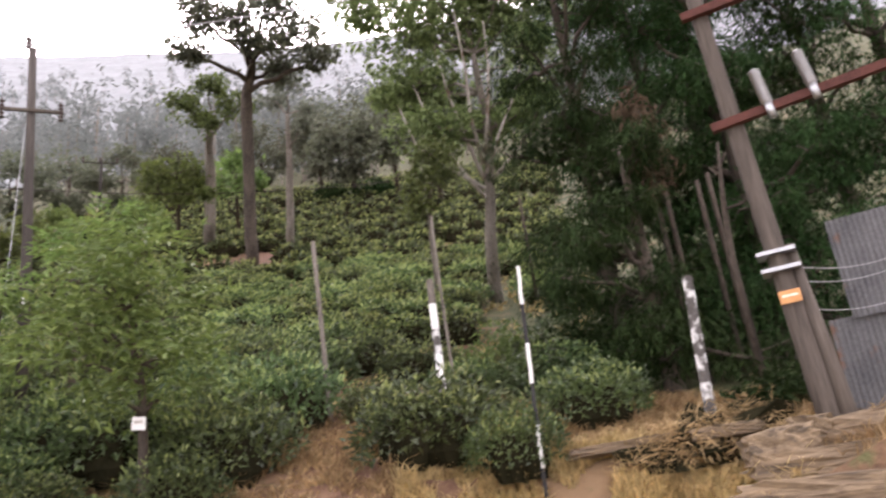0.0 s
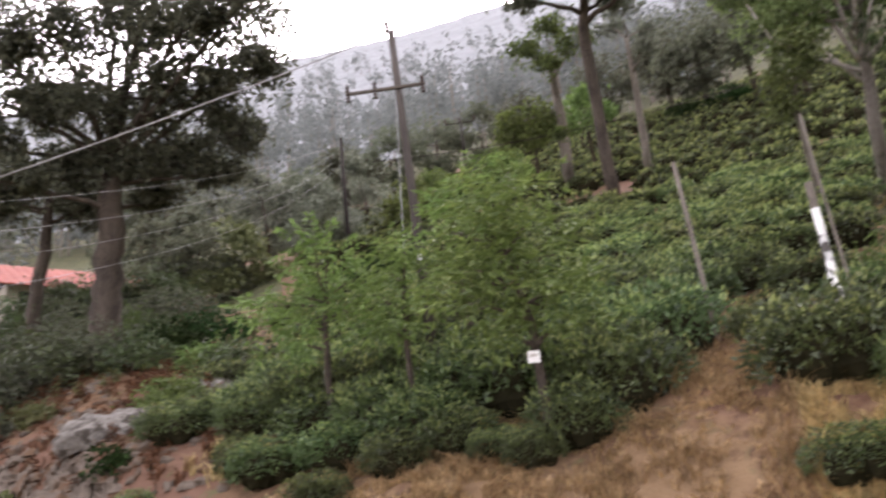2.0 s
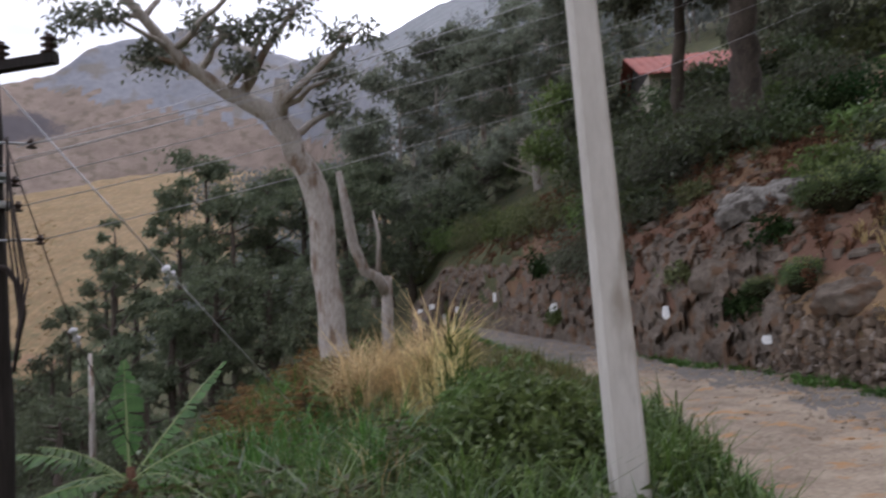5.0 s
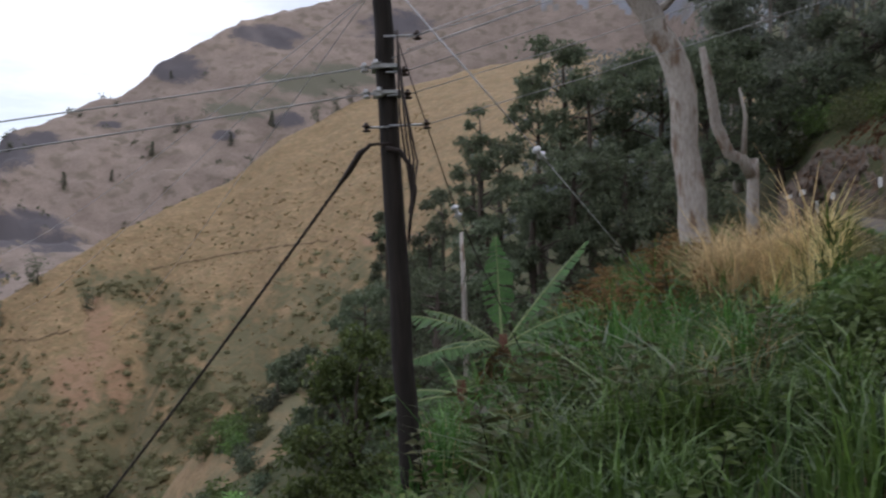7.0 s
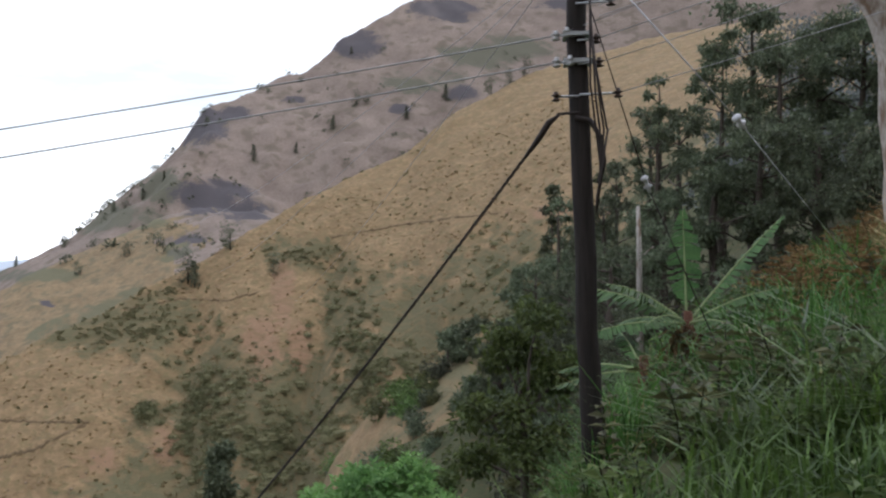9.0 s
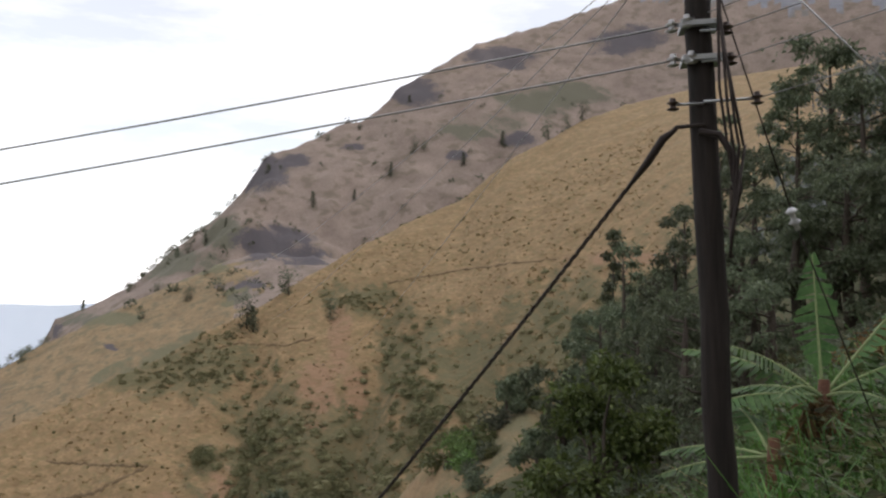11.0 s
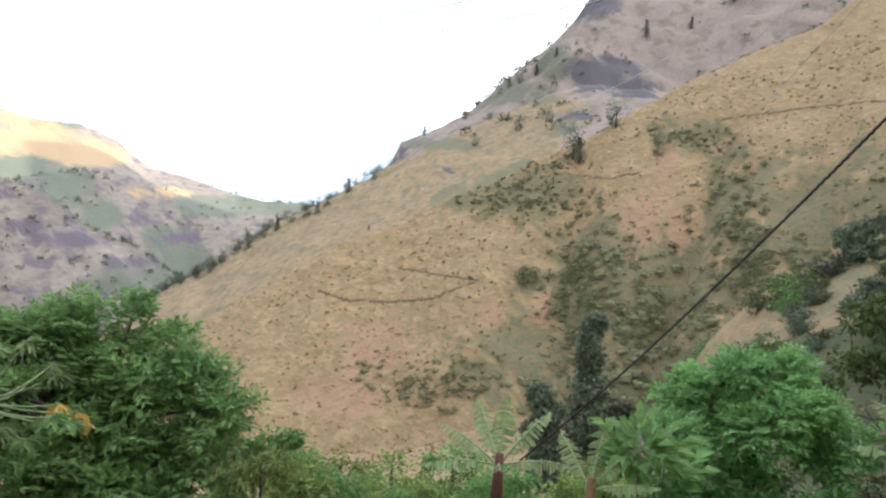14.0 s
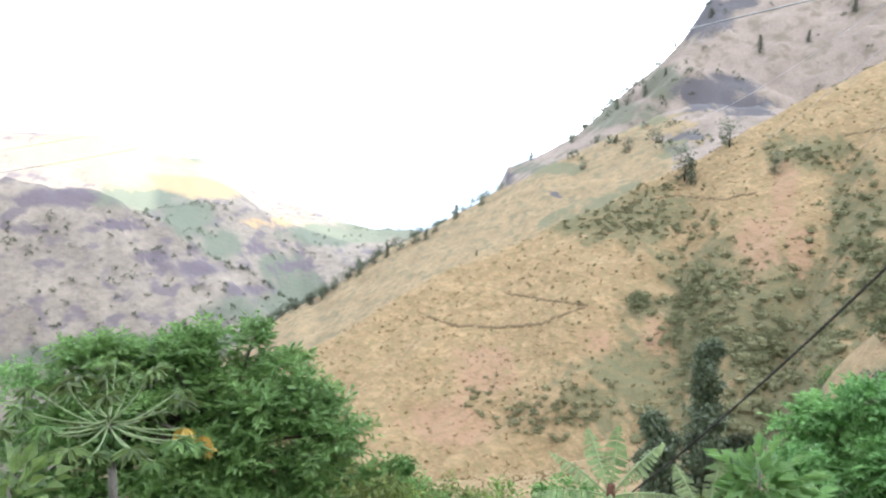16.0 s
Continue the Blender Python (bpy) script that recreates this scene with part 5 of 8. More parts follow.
def far_pole(az, r, el, label, arm=0.0):
    base = at(az, r, -0.4)
    ob = thing("wooden_pole", base, label, "utility pole")
    zt = EYE + r * math.tan(radians(el)) - base.z
    l, _ = across(az)
    shaft(ob, "shaft", [(0, 0, 0), (0, 0, zt * 0.5), l * -0.12 + Vector((0, 0, zt))], [0.15, 0.13, 0.1], M_DARKPOLE, 10)
    if arm:
        shaft(ob, "cross_arm", [l * arm + Vector((0, 0, zt - 0.3)), l * -arm + Vector((0, 0, zt - 0.3))], 0.05, M_DARKPOLE, 6)
        for x in (-arm, 0, arm):
            insulator(ob, l * x + Vector((0, 0, zt - 0.25)), (0, 0, 1), 0.5, 0.13, M_BROWNCER, 3)
    return ob


wire("thin dark cable slung over the upper tea rows", polar(21.5, 24.5, 46), polar(-12, 24.4, 43), 0.8, 0.022, M_CABLE)
far_pole(23.9, 45, 26.4, "thin dark wooden line pole in the hazy tea slope")
far_pole(14.65, 70, 26.6, "far wooden pole with three insulators above the tea", 1.35)


# pole with red steel arms at the edge of the conifers
HR, HAZ = 11.7, -31.8


def switch_pole():
    base = at(HAZ, HR, -0.3)
    ob = thing("wooden_pole", base, "leaning grey wooden pole with rusty red steel arms", "utility pole")
    l, aw_ = across(HAZ)
    z = lambda el: EYE + HR * math.tan(radians(el)) - base.z
    ax = lambda el: Vector((0, 0, z(el))) + l * ((el - 4) * 0.0088)
    shaft(ob, "shaft", [ax(2) - Vector((0, 0, 0.4))] + [ax(e) for e in (8, 14, 20, 26, 32, 38)], np.linspace(0.155, 0.11, 7), M_WOODPOLE, 14)
    shaft(ob, "stub_post", [ax(1) - l * 0.24, ax(9) - l * 0.21, ax(15.6) - l * 0.17], [0.11, 0.1, 0.085], M_WOODPOLE, 10)
    for el, x0, x1, mat in ((23.7, 0.3, -2.6, M_RUST), (30.9, 0.25, -2.4, M_RUST)):
        b = Lump()
        b.tube([ax(el) + l * x0 - aw_ * 0.16, ax(el + (0.9 if el < 25 else 0.3)) + l * x1 - aw_ * 0.16], 0.085, 4, 0, True)
        b.make("steel_arm", [mat], ob)
    for x in (-0.52, -1.12):
        p = ax(23.0 + abs(x) * 0.55) + l * x - aw_ * 0.26
        shaft(ob, "insulator_cap", [p + Vector((0, 0, -0.02)), p + l * 0.03 + Vector((0, 0, 0.2))], 0.055, M_STEEL, 10)
        insulator(ob, p + l * 0.03 + Vector((0, 0, 0.2)), (l * 0.12 + Vector((0, 0, 1))), 0.55, 0.085, M_CERAMIC, 12)
    for el in (15.2, 14.1):
        tag_bar(ob, "steel_clamp", Matrix.Translation(ax(el) - aw_ * 0.05) @ Matrix.Rotation(radians(HAZ), 4, "Z"), (0.5, 0.34, 0.05), M_STEEL)
    tag_bar(ob, "warning_plate", Matrix.Translation(ax(12.3) - aw_ * 0.18) @ Matrix.Rotation(radians(HAZ), 4, "Z"), (0.27, 0.012, 0.17), plain("orange_plate", (0.62, 0.30, 0.12), 0.6))
    tag_bar(ob, "plate_writing", Matrix.Translation(ax(12.35) - aw_ * 0.19) @ Matrix.Rotation(radians(HAZ), 4, "Z"), (0.2, 0.008, 0.03), plain("plate_ink", (0.8, 0.7, 0.55), 0.6))
    return ob, ax


sp, sp_ax = switch_pole()

# spans of wire
STAND = EARLY
for el, e1 in ((14.6, 13.0), (13.6, 12.4), (11.8, 10.6)):
    wire("thin cable drooping from the leaning pole to the shed", sp_ax(el) + sp.location, polar(-38.6, e1, 12.4), 0.14, 0.007)
STAND = Vector((0, 0, 0))
for e0, s0, e1, sag in ((13.2, 0.22, 26.0, 0.9), (12.9, -0.2, 25.4, 1.25), (11.4, -0.22, 24.9, 1.5), (9.4, -0.4, 24.4, 1.7)):
    wire("slack bare wire running from the dark pole uphill", dpw(e0, s0), polar(23.9, e1, 49), sag, 0.005)
wire("taut bare wire from the concrete pole to the conifers", hook, sp_ax(37.5) + sp.location, 0.5, 0.006)
wire("bare wire leaving the concrete pole", hook, dpw(15.2, -0.36), 0.12, 0.005)
for el, e2 in ((34.5, 38), (32.6, 35.0)):
    wire("thin bare wire high over the tea", polar(50.7, el, 7.5), polar(-30, e2, 14.6), 0.25, 0.0045)
wire("bare wire across the valley", dpw(13.2, 0.22), polar(174, -0.75, 50), 1.3, 0.0085)
wire("bare wire across the valley", dpw(11.5, 0.22), polar(174, -2.5, 50), 1.0, 0.0085)
for az, el, r in ((112, -2.0, 60), (107, -4.0, 60), (113, 1.5, 60)):
    wire("thin faint wire running down the valley", dpw(18.0, 0.1), polar(az, el, r), 0.4, 0.005)
for a0, e0, r0, a1, e1, r1 in ((87, 14.7, 9.2, 66, 22.6, 26), (87, 14.0, 9.2, 60, 22.5, 26)):
    wire("bare wire from the dark pole past the tall tree", polar(a0, e0, r0), polar(a1, e1, r1), 0.3, 0.005)


def guy(label, a, mid, b, mat):
    ob = thing("guy_wire", Vector(a), label, "guy wire")
    for p, q, n in ((a, mid, "upper_wire"), (mid, b, "lower_wire")):
        w = Lump()
        w.tube([Vector(p) - Vector(a), Vector(q) - Vector(a)], 0.007, 5)
        w.make(n, [mat], ob, True)
    d = (Vector(b) - Vector(a)).normalized()
    insulator(ob, Vector(mid) - Vector(a) - d * 0.1, d, 0.2, 0.05, M_CERAMIC, 2)


STAND = LATE
guy("stay wire with a white strain insulator", dpw(18.6, -0.1), polar(77.6, 7.3, 8.6), at(69.5, 15.5), M_STEEL)
guy("rusty stay wire with a white strain insulator", dpw(15.5, -0.12), polar(83.45, 3.5, 9.3), at(78.0, 11.2), M_CABLE)


# ---- trees ----
STAND = EARLY
def cl(rows, r, jitter=0.06):
    """Clumps from rows of (compass angle, elevation, radius) at about one distance."""
    return [(polar(a, e, r * (1 + RNG.uniform(-jitter, jitter))), q) for a, e, q in rows]


def tk(rows, r):
    return [(polar(a, e, r), q) for a, e, q in rows]


def rooted(az, r, rows):
    """A trunk that starts in the ground and goes on through the given rows."""
    base = at(az, r, -0.2)
    return base, [(base, rows[0][2] * 1.15)] + tk(rows, r)


b_, t_ = rooted(-12.3, 26, ((-12.5, 18.5, 0.2), (-13.1, 22.2, 0.16), (-13.8, 27.5, 0.14), (-13.6, 32, 0.08)))
tree("shade_tree", "tall leafy shade tree with forked pale limbs", b_, t_, cl(((-9, 30.5, 1.3), (-12, 33.5, 1.5), (-15, 32.5, 1.5), (-18, 31, 1.3), (-8, 34, 1.5), (-13, 37, 1.6), (-17, 35.8, 1.5), (-10, 37.2, 1.5), (-7.4, 30, 0.9), (-16.5, 28.8, 0.9), (-11, 29.5, 0.9), (-20, 34, 1.2), (-6.3, 36, 1.3), (-14, 34.8, 1.4), (-10.4, 27.4, 1.0), (-15.2, 27.2, 1.0), (-12.8, 27.0, 0.8), (-8.2, 27.4, 0.9), (-17.6, 27.8, 0.8)), 26), (0.2, 0.1), L_SHADE, M_GREYBARK, 1350, 10, 0.85)
vase = bpy.data.objects["shade_tree"]
for path in (((-12.7, 22.4), (-11.0, 25.0), (-9.6, 27.6), (-8.6, 30.6)), ((-12.9, 23.6), (-12.0, 26.6), (-11.2, 29.6), (-10.6, 33)), ((-13.2, 24.0), (-14.6, 26.6), (-16.0, 28.6), (-17.4, 31.4)), ((-13.3, 25.4), (-14.0, 28.2), (-14.6, 31), (-14.8, 34)), ((-12.8, 23.0), (-10.4, 24.8), (-8.2, 26.6), (-7.2, 29.4)), ((-13.0, 24.6), (-12.6, 28), (-12.8, 31), (-12.6, 35)), ((-13.3, 23.4), (-15.4, 25.0), (-17.0, 26.4), (-18.6, 29))):
    limb = Lump()
    limb.tube([np.array(polar(a, e, 25.6)) - np.array(vase.location) for a, e in path], [0.075, 0.055, 0.04, 0.02], 7)
    limb.make("limb", [M_PALEBARK], vase, True)
b_, t_ = rooted(-8.4, 24, ((-8.4, 20, 0.09), (-8.7, 23, 0.07), (-9.2, 25.6, 0.04)))
tree("sapling", "slender young tree with sparse light leaves", b_, t_, cl(((-9.2, 26, 0.8), (-8.2, 24.2, 0.75), (-10, 24.4, 0.6), (-7.8, 22.4, 0.55)), 24), (0.15, 0.08), L_MID, M_GREYBARK, 900)
b_, t_ = rooted(4.6, 38, ((4.6, 19.5, 0.29), (4.5, 24, 0.26), (4.3, 30.6, 0.25), (3.6, 33, 0.17)))
tree("shade_tree", "lopped silver oak with forked stubby limbs over the tea", b_, t_, cl(((8.4, 33.6, 0.8), (7.6, 35.7, 1.0), (4.8, 35.6, 1.1), (2, 36.8, 1.3), (0, 34.6, 1.5), (1.4, 32.4, 1.1), (3, 34.2, 0.9), (-1.2, 33, 1.0), (6.2, 37.4, 1.0)), 38), (0.26, 0.13), L_DARKGUM, M_BARK, 800, 8, 0.7, limb_r=1.6)
b_, t_ = rooted(7.4, 44, ((7.4, 21.6, 0.3), (7.2, 25, 0.27), (7.1, 29, 0.16)))
tree("shade_tree", "pollarded silver oak with round leafy heads", b_, t_, cl(((7, 31.2, 1.0), (9.1, 30, 0.9), (5.1, 30, 0.95), (7.4, 28.9, 0.8), (7.5, 24.3, 0.45)), 44), (0.24, 0.12), L_MID, M_GREYBARK, 900, 8, 0.8)
b_, t_ = rooted(1.7, 42, ((1.8, 20.9, 0.2), (1.5, 25, 0.17), (1.3, 29.5, 0.1)))
tree("shade_tree", "slim pollarded silver oak with small heads", b_, t_, cl(((2.4, 30.4, 0.8), (-0.6, 29.6, 0.9), (1.1, 31.4, 0.85), (0.3, 28.6, 0.6)), 42), (0.22, 0.11), L_GUM, M_GREYBARK, 800, 8, 0.8)
for a, r, e, q in ((9.5, 46, 25.2, 1.5), (5.4, 50, 25.4, 1.3), (12.0, 52, 22.4, 1.4), (17.2, 56, 22.0, 1.2), (19, 50, 21.4, 1.3)):
    b_ = at(a, r, -0.2)
    tree("small_tree", "bright green low tree behind the tea rows", b_, [(b_, 0.12), (polar(a, e, r), 0.08)], cl(((a, e + 0.6, q), (a + 1.2, e - 0.6, q * 0.8), (a - 1.2, e - 0.4, q * 0.8)), r), (0.28, 0.15), L_BRIGHT if a > 5 else L_MID, M_BARK, 700)
for a, r, e, q in ((10, 82, 25.6, 2.2), (13.2, 84, 25.2, 2.0), (16.6, 84, 25.0, 2.4), (20.2, 80, 24.4, 2.2), (23.6, 74, 23.4, 2.2), (27, 70, 22.0, 2.2), (-3.2, 62, 26.8, 2.6), (-6.4, 58, 28, 2.4), (-0.8, 70, 27.2, 2.4), (-9.5, 52, 27.5, 2.2), (3.5, 78, 26.5, 2.4)):
    b_ = at(a, r, -0.2)
    tree("small_tree", "dusky rounded tree at the top of the tea field", b_, [(b_, 0.2), (polar(a, e, r), 0.12)], cl(((a, e + 1.2, q), (a + 1.6, e, q * 0.8), (a - 1.6, e, q * 0.8), (a, e - 1.4, q * 0.7)), r), (0.42, 0.22), L_DARKGUM, M_BARK, 520)
for a, r, e in ((-4.3, 60, 25.0), (-1.5, 60, 24.8), (22.5, 34, 20.5), (14.4, 48, 22.6)):
    b_ = at(a, r, -0.1)
    tree("hedge_bush", "dark clipped hedge clump above the tea", b_, [(b_, 0.1), (b_ + Vector((0, 0, 0.6)), 0.06)], [(b_ + Vector((0, 0, 0.8)), 1.5), (b_ + Vector((1.2, 0.2, 0.7)), 1.3)], (0.3, 0.16), L_DARK, M_BARK, 500, 10, 0.7, limbs=False, category="bush")

# dark conifers at the edge of the tea
CONIFERS = ((-20.5, 19.5, 37, 2.2), (-25.5, 21, 38, 2.4), (-30.5, 19.5, 38, 2.3), (-36.5, 20.5, 31, 2.1), (-23, 16.5, 24, 1.6), (-41, 20, 36, 2.2), (-28.5, 26, 39, 2.4))
for a, r, etop, q in CONIFERS:
    b_ = at(a, r, -0.2)
    rows = []
    e0 = math.degrees(math.atan2(b_.z - EYE, r)) + 1.6
    for e in np.arange(e0, etop, 3.0):
        t = (e - e0) / (etop - e0)
        w = q * (1.15 - 0.6 * t)
        for k in range(3):
            ang = RNG.uniform(-1, 1)
            rows.append((a + math.degrees(w * ang / r) * 0.95, e + RNG.uniform(-1, 1), w * RNG.uniform(0.5, 0.72)))
    tree("conifer", "big dark drooping conifer shading the bank", b_, [(b_, 0.22), (polar(a, e0 + 3, r), 0.19), (polar(a, (e0 + etop) / 2, r), 0.15), (polar(a, etop, r), 0.05)], cl(rows, r, 0.07), (0.23, 0.03), L_DARK, M_BARK, 1100, 10, 0.6, 0.8, group="dark conifers")


def bare_tree(name, label, rows, r, twigs, bark, seed_az):
    b = at(seed_az, r, -0.2)
    ob = thing(name, b, label, "tree")
    w = Lump()
    pts = [np.zeros(3)] + [np.array(polar(a, e, r) - b) for a, e, _ in rows]
    w.tube(pts, [rows[0][2] * 1.2] + [q for _, _, q in rows], 8)
    w.make("trunk", [bark], ob, True)
    for path in twigs:
        t = Lump()
        p = [np.array(polar(a, e, r * k) - b) for a, e, k, _ in path]
        t.tube(p, [q for *_, q in path], 6)
        t.make("branch", [bark], ob, True)
    return ob


bare_tree("dead_tree", "bare pale dead tree with broken twigs", ((-28.6, 15.2, 0.06), (-29.0, 19, 0.045), (-29.6, 22.6, 0.02)), 14.6, (((-28.9, 18.3, 1, 0.03), (-30.2, 18.4, 0.99, 0.02), (-30.9, 19.3, 0.99, 0.01)), ((-29.2, 20.4, 1, 0.03), (-28.6, 21.2, 1, 0.012)), ((-29.3, 21, 1, 0.03), (-30, 21.9, 1, 0.01))), M_BARK, -28.6)
for a, e0, e1 in ((-27.6, 18.4, 20.6), (-28.4, 18.6, 20.9), (-15.2, 18, 22), (-25.4, 18.8, 20.4)):
    bare_tree("tree_stump", "sawn-off pale trunk on the shady bank", ((a, e0, 0.05), (a, e1, 0.045)), 16.8 if a < -20 else 25, (), M_BARK, a)
b_ = at(-24.8, 17.4, -0.2)
tree("dead_tree", "conifer with brown withered foliage", b_, [(b_, 0.07), (polar(-24.7, 18, 17.4), 0.05), (polar(-24.9, 26, 17.4), 0.03)], cl(((-24.6, 26.2, 0.35), (-25.4, 24.6, 0.35), (-24.3, 23.2, 0.35), (-25.6, 22.2, 0.32), (-24.9, 20.6, 0.3)), 17.0), (0.22, 0.05), leafage("withered_needles", (0.075, 0.055, 0.036), (0.17, 0.125, 0.082), 0.15, 0.2, 0.9, 0.1), M_BARK, 600, 8, 0.9, 0.8)

for a, r, q, lm in ((-13.4, 15.8, 0.8, L_TEADARK), (-15.6, 16.4, 0.9, L_TEADARK), (-17.6, 15.6, 0.9, L_DARK), (-12.2, 18, 0.9, L_MID), (-14.8, 18.6, 1.0, L_TEADARK), (-17.4, 18, 1.1, L_DARK), (-29.6, 13.6, 0.7, L_DARK), (-33.4, 14.2, 0.8, L_DARK), (-10.6, 16.6, 0.6, L_OLIVE), (-11.6, 14.6, 0.5, L_OLIVE)):
    b_ = at(a, r, -0.1)
    tree("shrub", "dark shrub in the shade of the conifers", b_, [(b_, 0.05), (b_ + Vector((0, 0, 0.5 * q)), 0.03)], [(b_ + Vector((0, 0, 0.6 * q)), q), (b_ + Vector((0.6 * q, 0.1, 0.4 * q)), 0.7 * q), (b_ + Vector((-0.6 * q, 0.2, 0.4 * q)), 0.7 * q)], (0.14, 0.06), lm, M_BARK, 900, 11, 0.8, category="shrub", limbs=False, group="shade shrubs")

# bright pinnate shade trees in the tea
for a, r, rows, tops in ((12.1, 13.4, ((12.0, 9, 0.075), (12.1, 12.5, 0.06), (13.0, 17, 0.04)), ((10.6, 11.4, 0.5), (13.6, 11.8, 0.5), (15.4, 13.6, 0.55), (9.0, 13.8, 0.5), (17.0, 15.6, 0.5), (12, 14.6, 0.55), (13.7, 16.8, 0.65), (11, 18.6, 0.55), (14.8, 20.6, 0.65), (16.6, 19, 0.55), (14.2, 18.6, 0.6), (9.6, 16.4, 0.5), (12.2, 20.3, 0.5), (15.4, 16.2, 0.5), (10.4, 13.4, 0.4))),
                         (26.4, 17.2, ((26.4, 12, 0.07), (26.2, 15, 0.05)), ((24.6, 13.4, 0.55), (28.2, 12.6, 0.55), (22.8, 14.4, 0.5), (25.7, 18, 0.7), (28.6, 16, 0.65), (24, 16.6, 0.55), (27, 14.4, 0.6), (29.8, 14, 0.55), (26.6, 19.3, 0.5), (31, 15.2, 0.5))),
                         (20.8, 16.0, ((20.8, 12, 0.06), (20.5, 16, 0.045)), ((19.6, 14, 0.5), (22, 13.2, 0.5), (20.2, 18.2, 0.55), (21.8, 16.8, 0.5), (18.2, 16.4, 0.5), (22.8, 15.4, 0.45))),
                         (16.2, 17.4, ((16.2, 13, 0.07), (16.2, 18, 0.05)), ((16.8, 21.2, 0.6), (14.4, 22.3, 0.55), (18.2, 19.6, 0.55), (15.6, 19.4, 0.5)))):
    b_, t_ = rooted(a, r, rows)
    tree("shade_tree", "young shade tree with bright feathery green leaves", b_, t_, cl(tops, r, 0.04), (0.2, 0.08), L_BRIGHT, M_BARK, 300, 7, 0.36, 0.35, group="feathery shade trees", spray=0.62)

# big dark trees by the house
STAND = MIDWAY
b_, t_ = rooted(40.1, 32, ((40.1, 15.2, 0.56), (39.8, 18, 0.5), (39.6, 21.5, 0.46), (39.4, 25, 0.34)))
tree("rain_tree", "huge dark broad-crowned tree with a thick trunk", b_, t_, cl(((38, 25, 1.7), (42, 24.2, 1.7), (46, 24, 1.6), (35, 25.5, 1.6), (31.4, 27, 1.7), (29.2, 31, 1.8), (33, 30, 2), (37, 29.5, 2), (41, 28.5, 2), (45, 28, 1.9), (47.6, 26, 1.3), (34, 34, 2), (30.4, 35, 1.9), (38, 34, 2), (43, 33, 2), (36.5, 22.8, 1.1), (32.5, 24.6, 1.2), (47, 31.5, 1.8), (35, 38, 2), (40, 38, 2)), 32), (0.26, 0.13), L_DARKGUM, M_BARK, 1500, 12, 0.75, limb_r=0.5, fill=0.1)
b_, t_ = rooted(44.2, 34, ((44.2, 16.5, 0.25), (43.6, 20, 0.22), (43.4, 23, 0.14)))
tree("rain_tree", "slimmer dark tree beside the house", b_, t_, cl(((43.5, 23.4, 1.4), (46, 22, 1.2), (41.5, 22.2, 1.1), (48, 22.6, 1.2)), 34), (0.26, 0.13), L_DARKGUM, M_BARK, 900)
for a, r, e, q, lm in ((34, 46, 18.2, 1.9, L_DARKGUM), (31.2, 48, 17.8, 1.8, L_OLIVE), (36.6, 46, 18, 1.7, L_DARKGUM), (29.2, 52, 21, 1.9, L_GUM), (27.5, 58, 20, 1.8, L_GUM), (32.8, 60, 21.5, 2.0, L_GUM), (25.2, 54, 20.5, 1.7, L_GUM), (37.8, 56, 19.8, 2, L_DARKGUM), (49.5, 44, 15.2, 1.9, L_DARKGUM), (51.8, 46, 13.6, 1.9, L_MID), (22, 62, 21.5, 1.8, L_GUM)):
    b_ = at(a, r, -0.2)
    tree("small_tree", "leafy hillside tree in soft haze", b_, [(b_, 0.16), (polar(a, e, r), 0.1)], cl(((a, e + 1, q), (a + 1.8, e - 0.6, q * 0.8), (a - 1.8, e - 0.4, q * 0.8), (a + 0.4, e + 2.8, q * 0.7)), r), (0.34, 0.17), lm, M_BARK, 620)
# hedge and shrubs below the house and on the rocky bank
SHRUBS = ((51.0, 30, 1.8, L_DARKGUM), (48.6, 29, 2.0, L_TEADARK), (46.2, 29.5, 2.1, L_DARKGUM), (43.8, 29, 2.0, L_TEADARK), (41.6, 28.5, 1.8, L_DARKGUM), (47.4, 32, 2.2, L_DARKGUM), (45, 33, 2.2, L_TEADARK), (42.6, 33, 2.0, L_DARKGUM), (36.6, 34, 2.0, L_DARKGUM), (46.6, 27.6, 0.8, L_DARKGUM), (49.6, 28, 1.1, L_DARKGUM), (44, 26.4, 0.6, L_OLIVE), (38.2, 27, 1.2, L_TEADARK),
          (35.4, 29, 1.4, L_DARK), (33.4, 31, 1.5, L_DARK), (37, 30.5, 1.2, L_TEADARK), (52.6, 36, 1.5, L_OLIVE), (54.8, 40, 1.5, L_OLIVE), (54.2, 34.6, 0.8, L_DARK), (56.6, 44, 1.7, L_MID), (58.8, 50, 1.8, L_OLIVE), (50.6, 33, 1.2, L_MID), (45.2, 23.4, 0.6, L_OLIVE), (39.4, 20.4, 0.55, L_DARK), (41.2, 20.0, 0.6, L_DARK), (36.0, 22.6, 0.9, L_MID),
          (31.4, 24.6, 1.1, L_TEADARK), (29.6, 23.2, 1.1, L_TEADARK), (33.4, 26, 1.0, L_MID), (53.4, 31.8, 0.6, L_MID), (60.6, 54, 2.0, L_MID), (62.4, 58, 2.0, L_OLIVE), (48, 33, 1.4, L_MID), (39, 34, 1.3, L_MID))
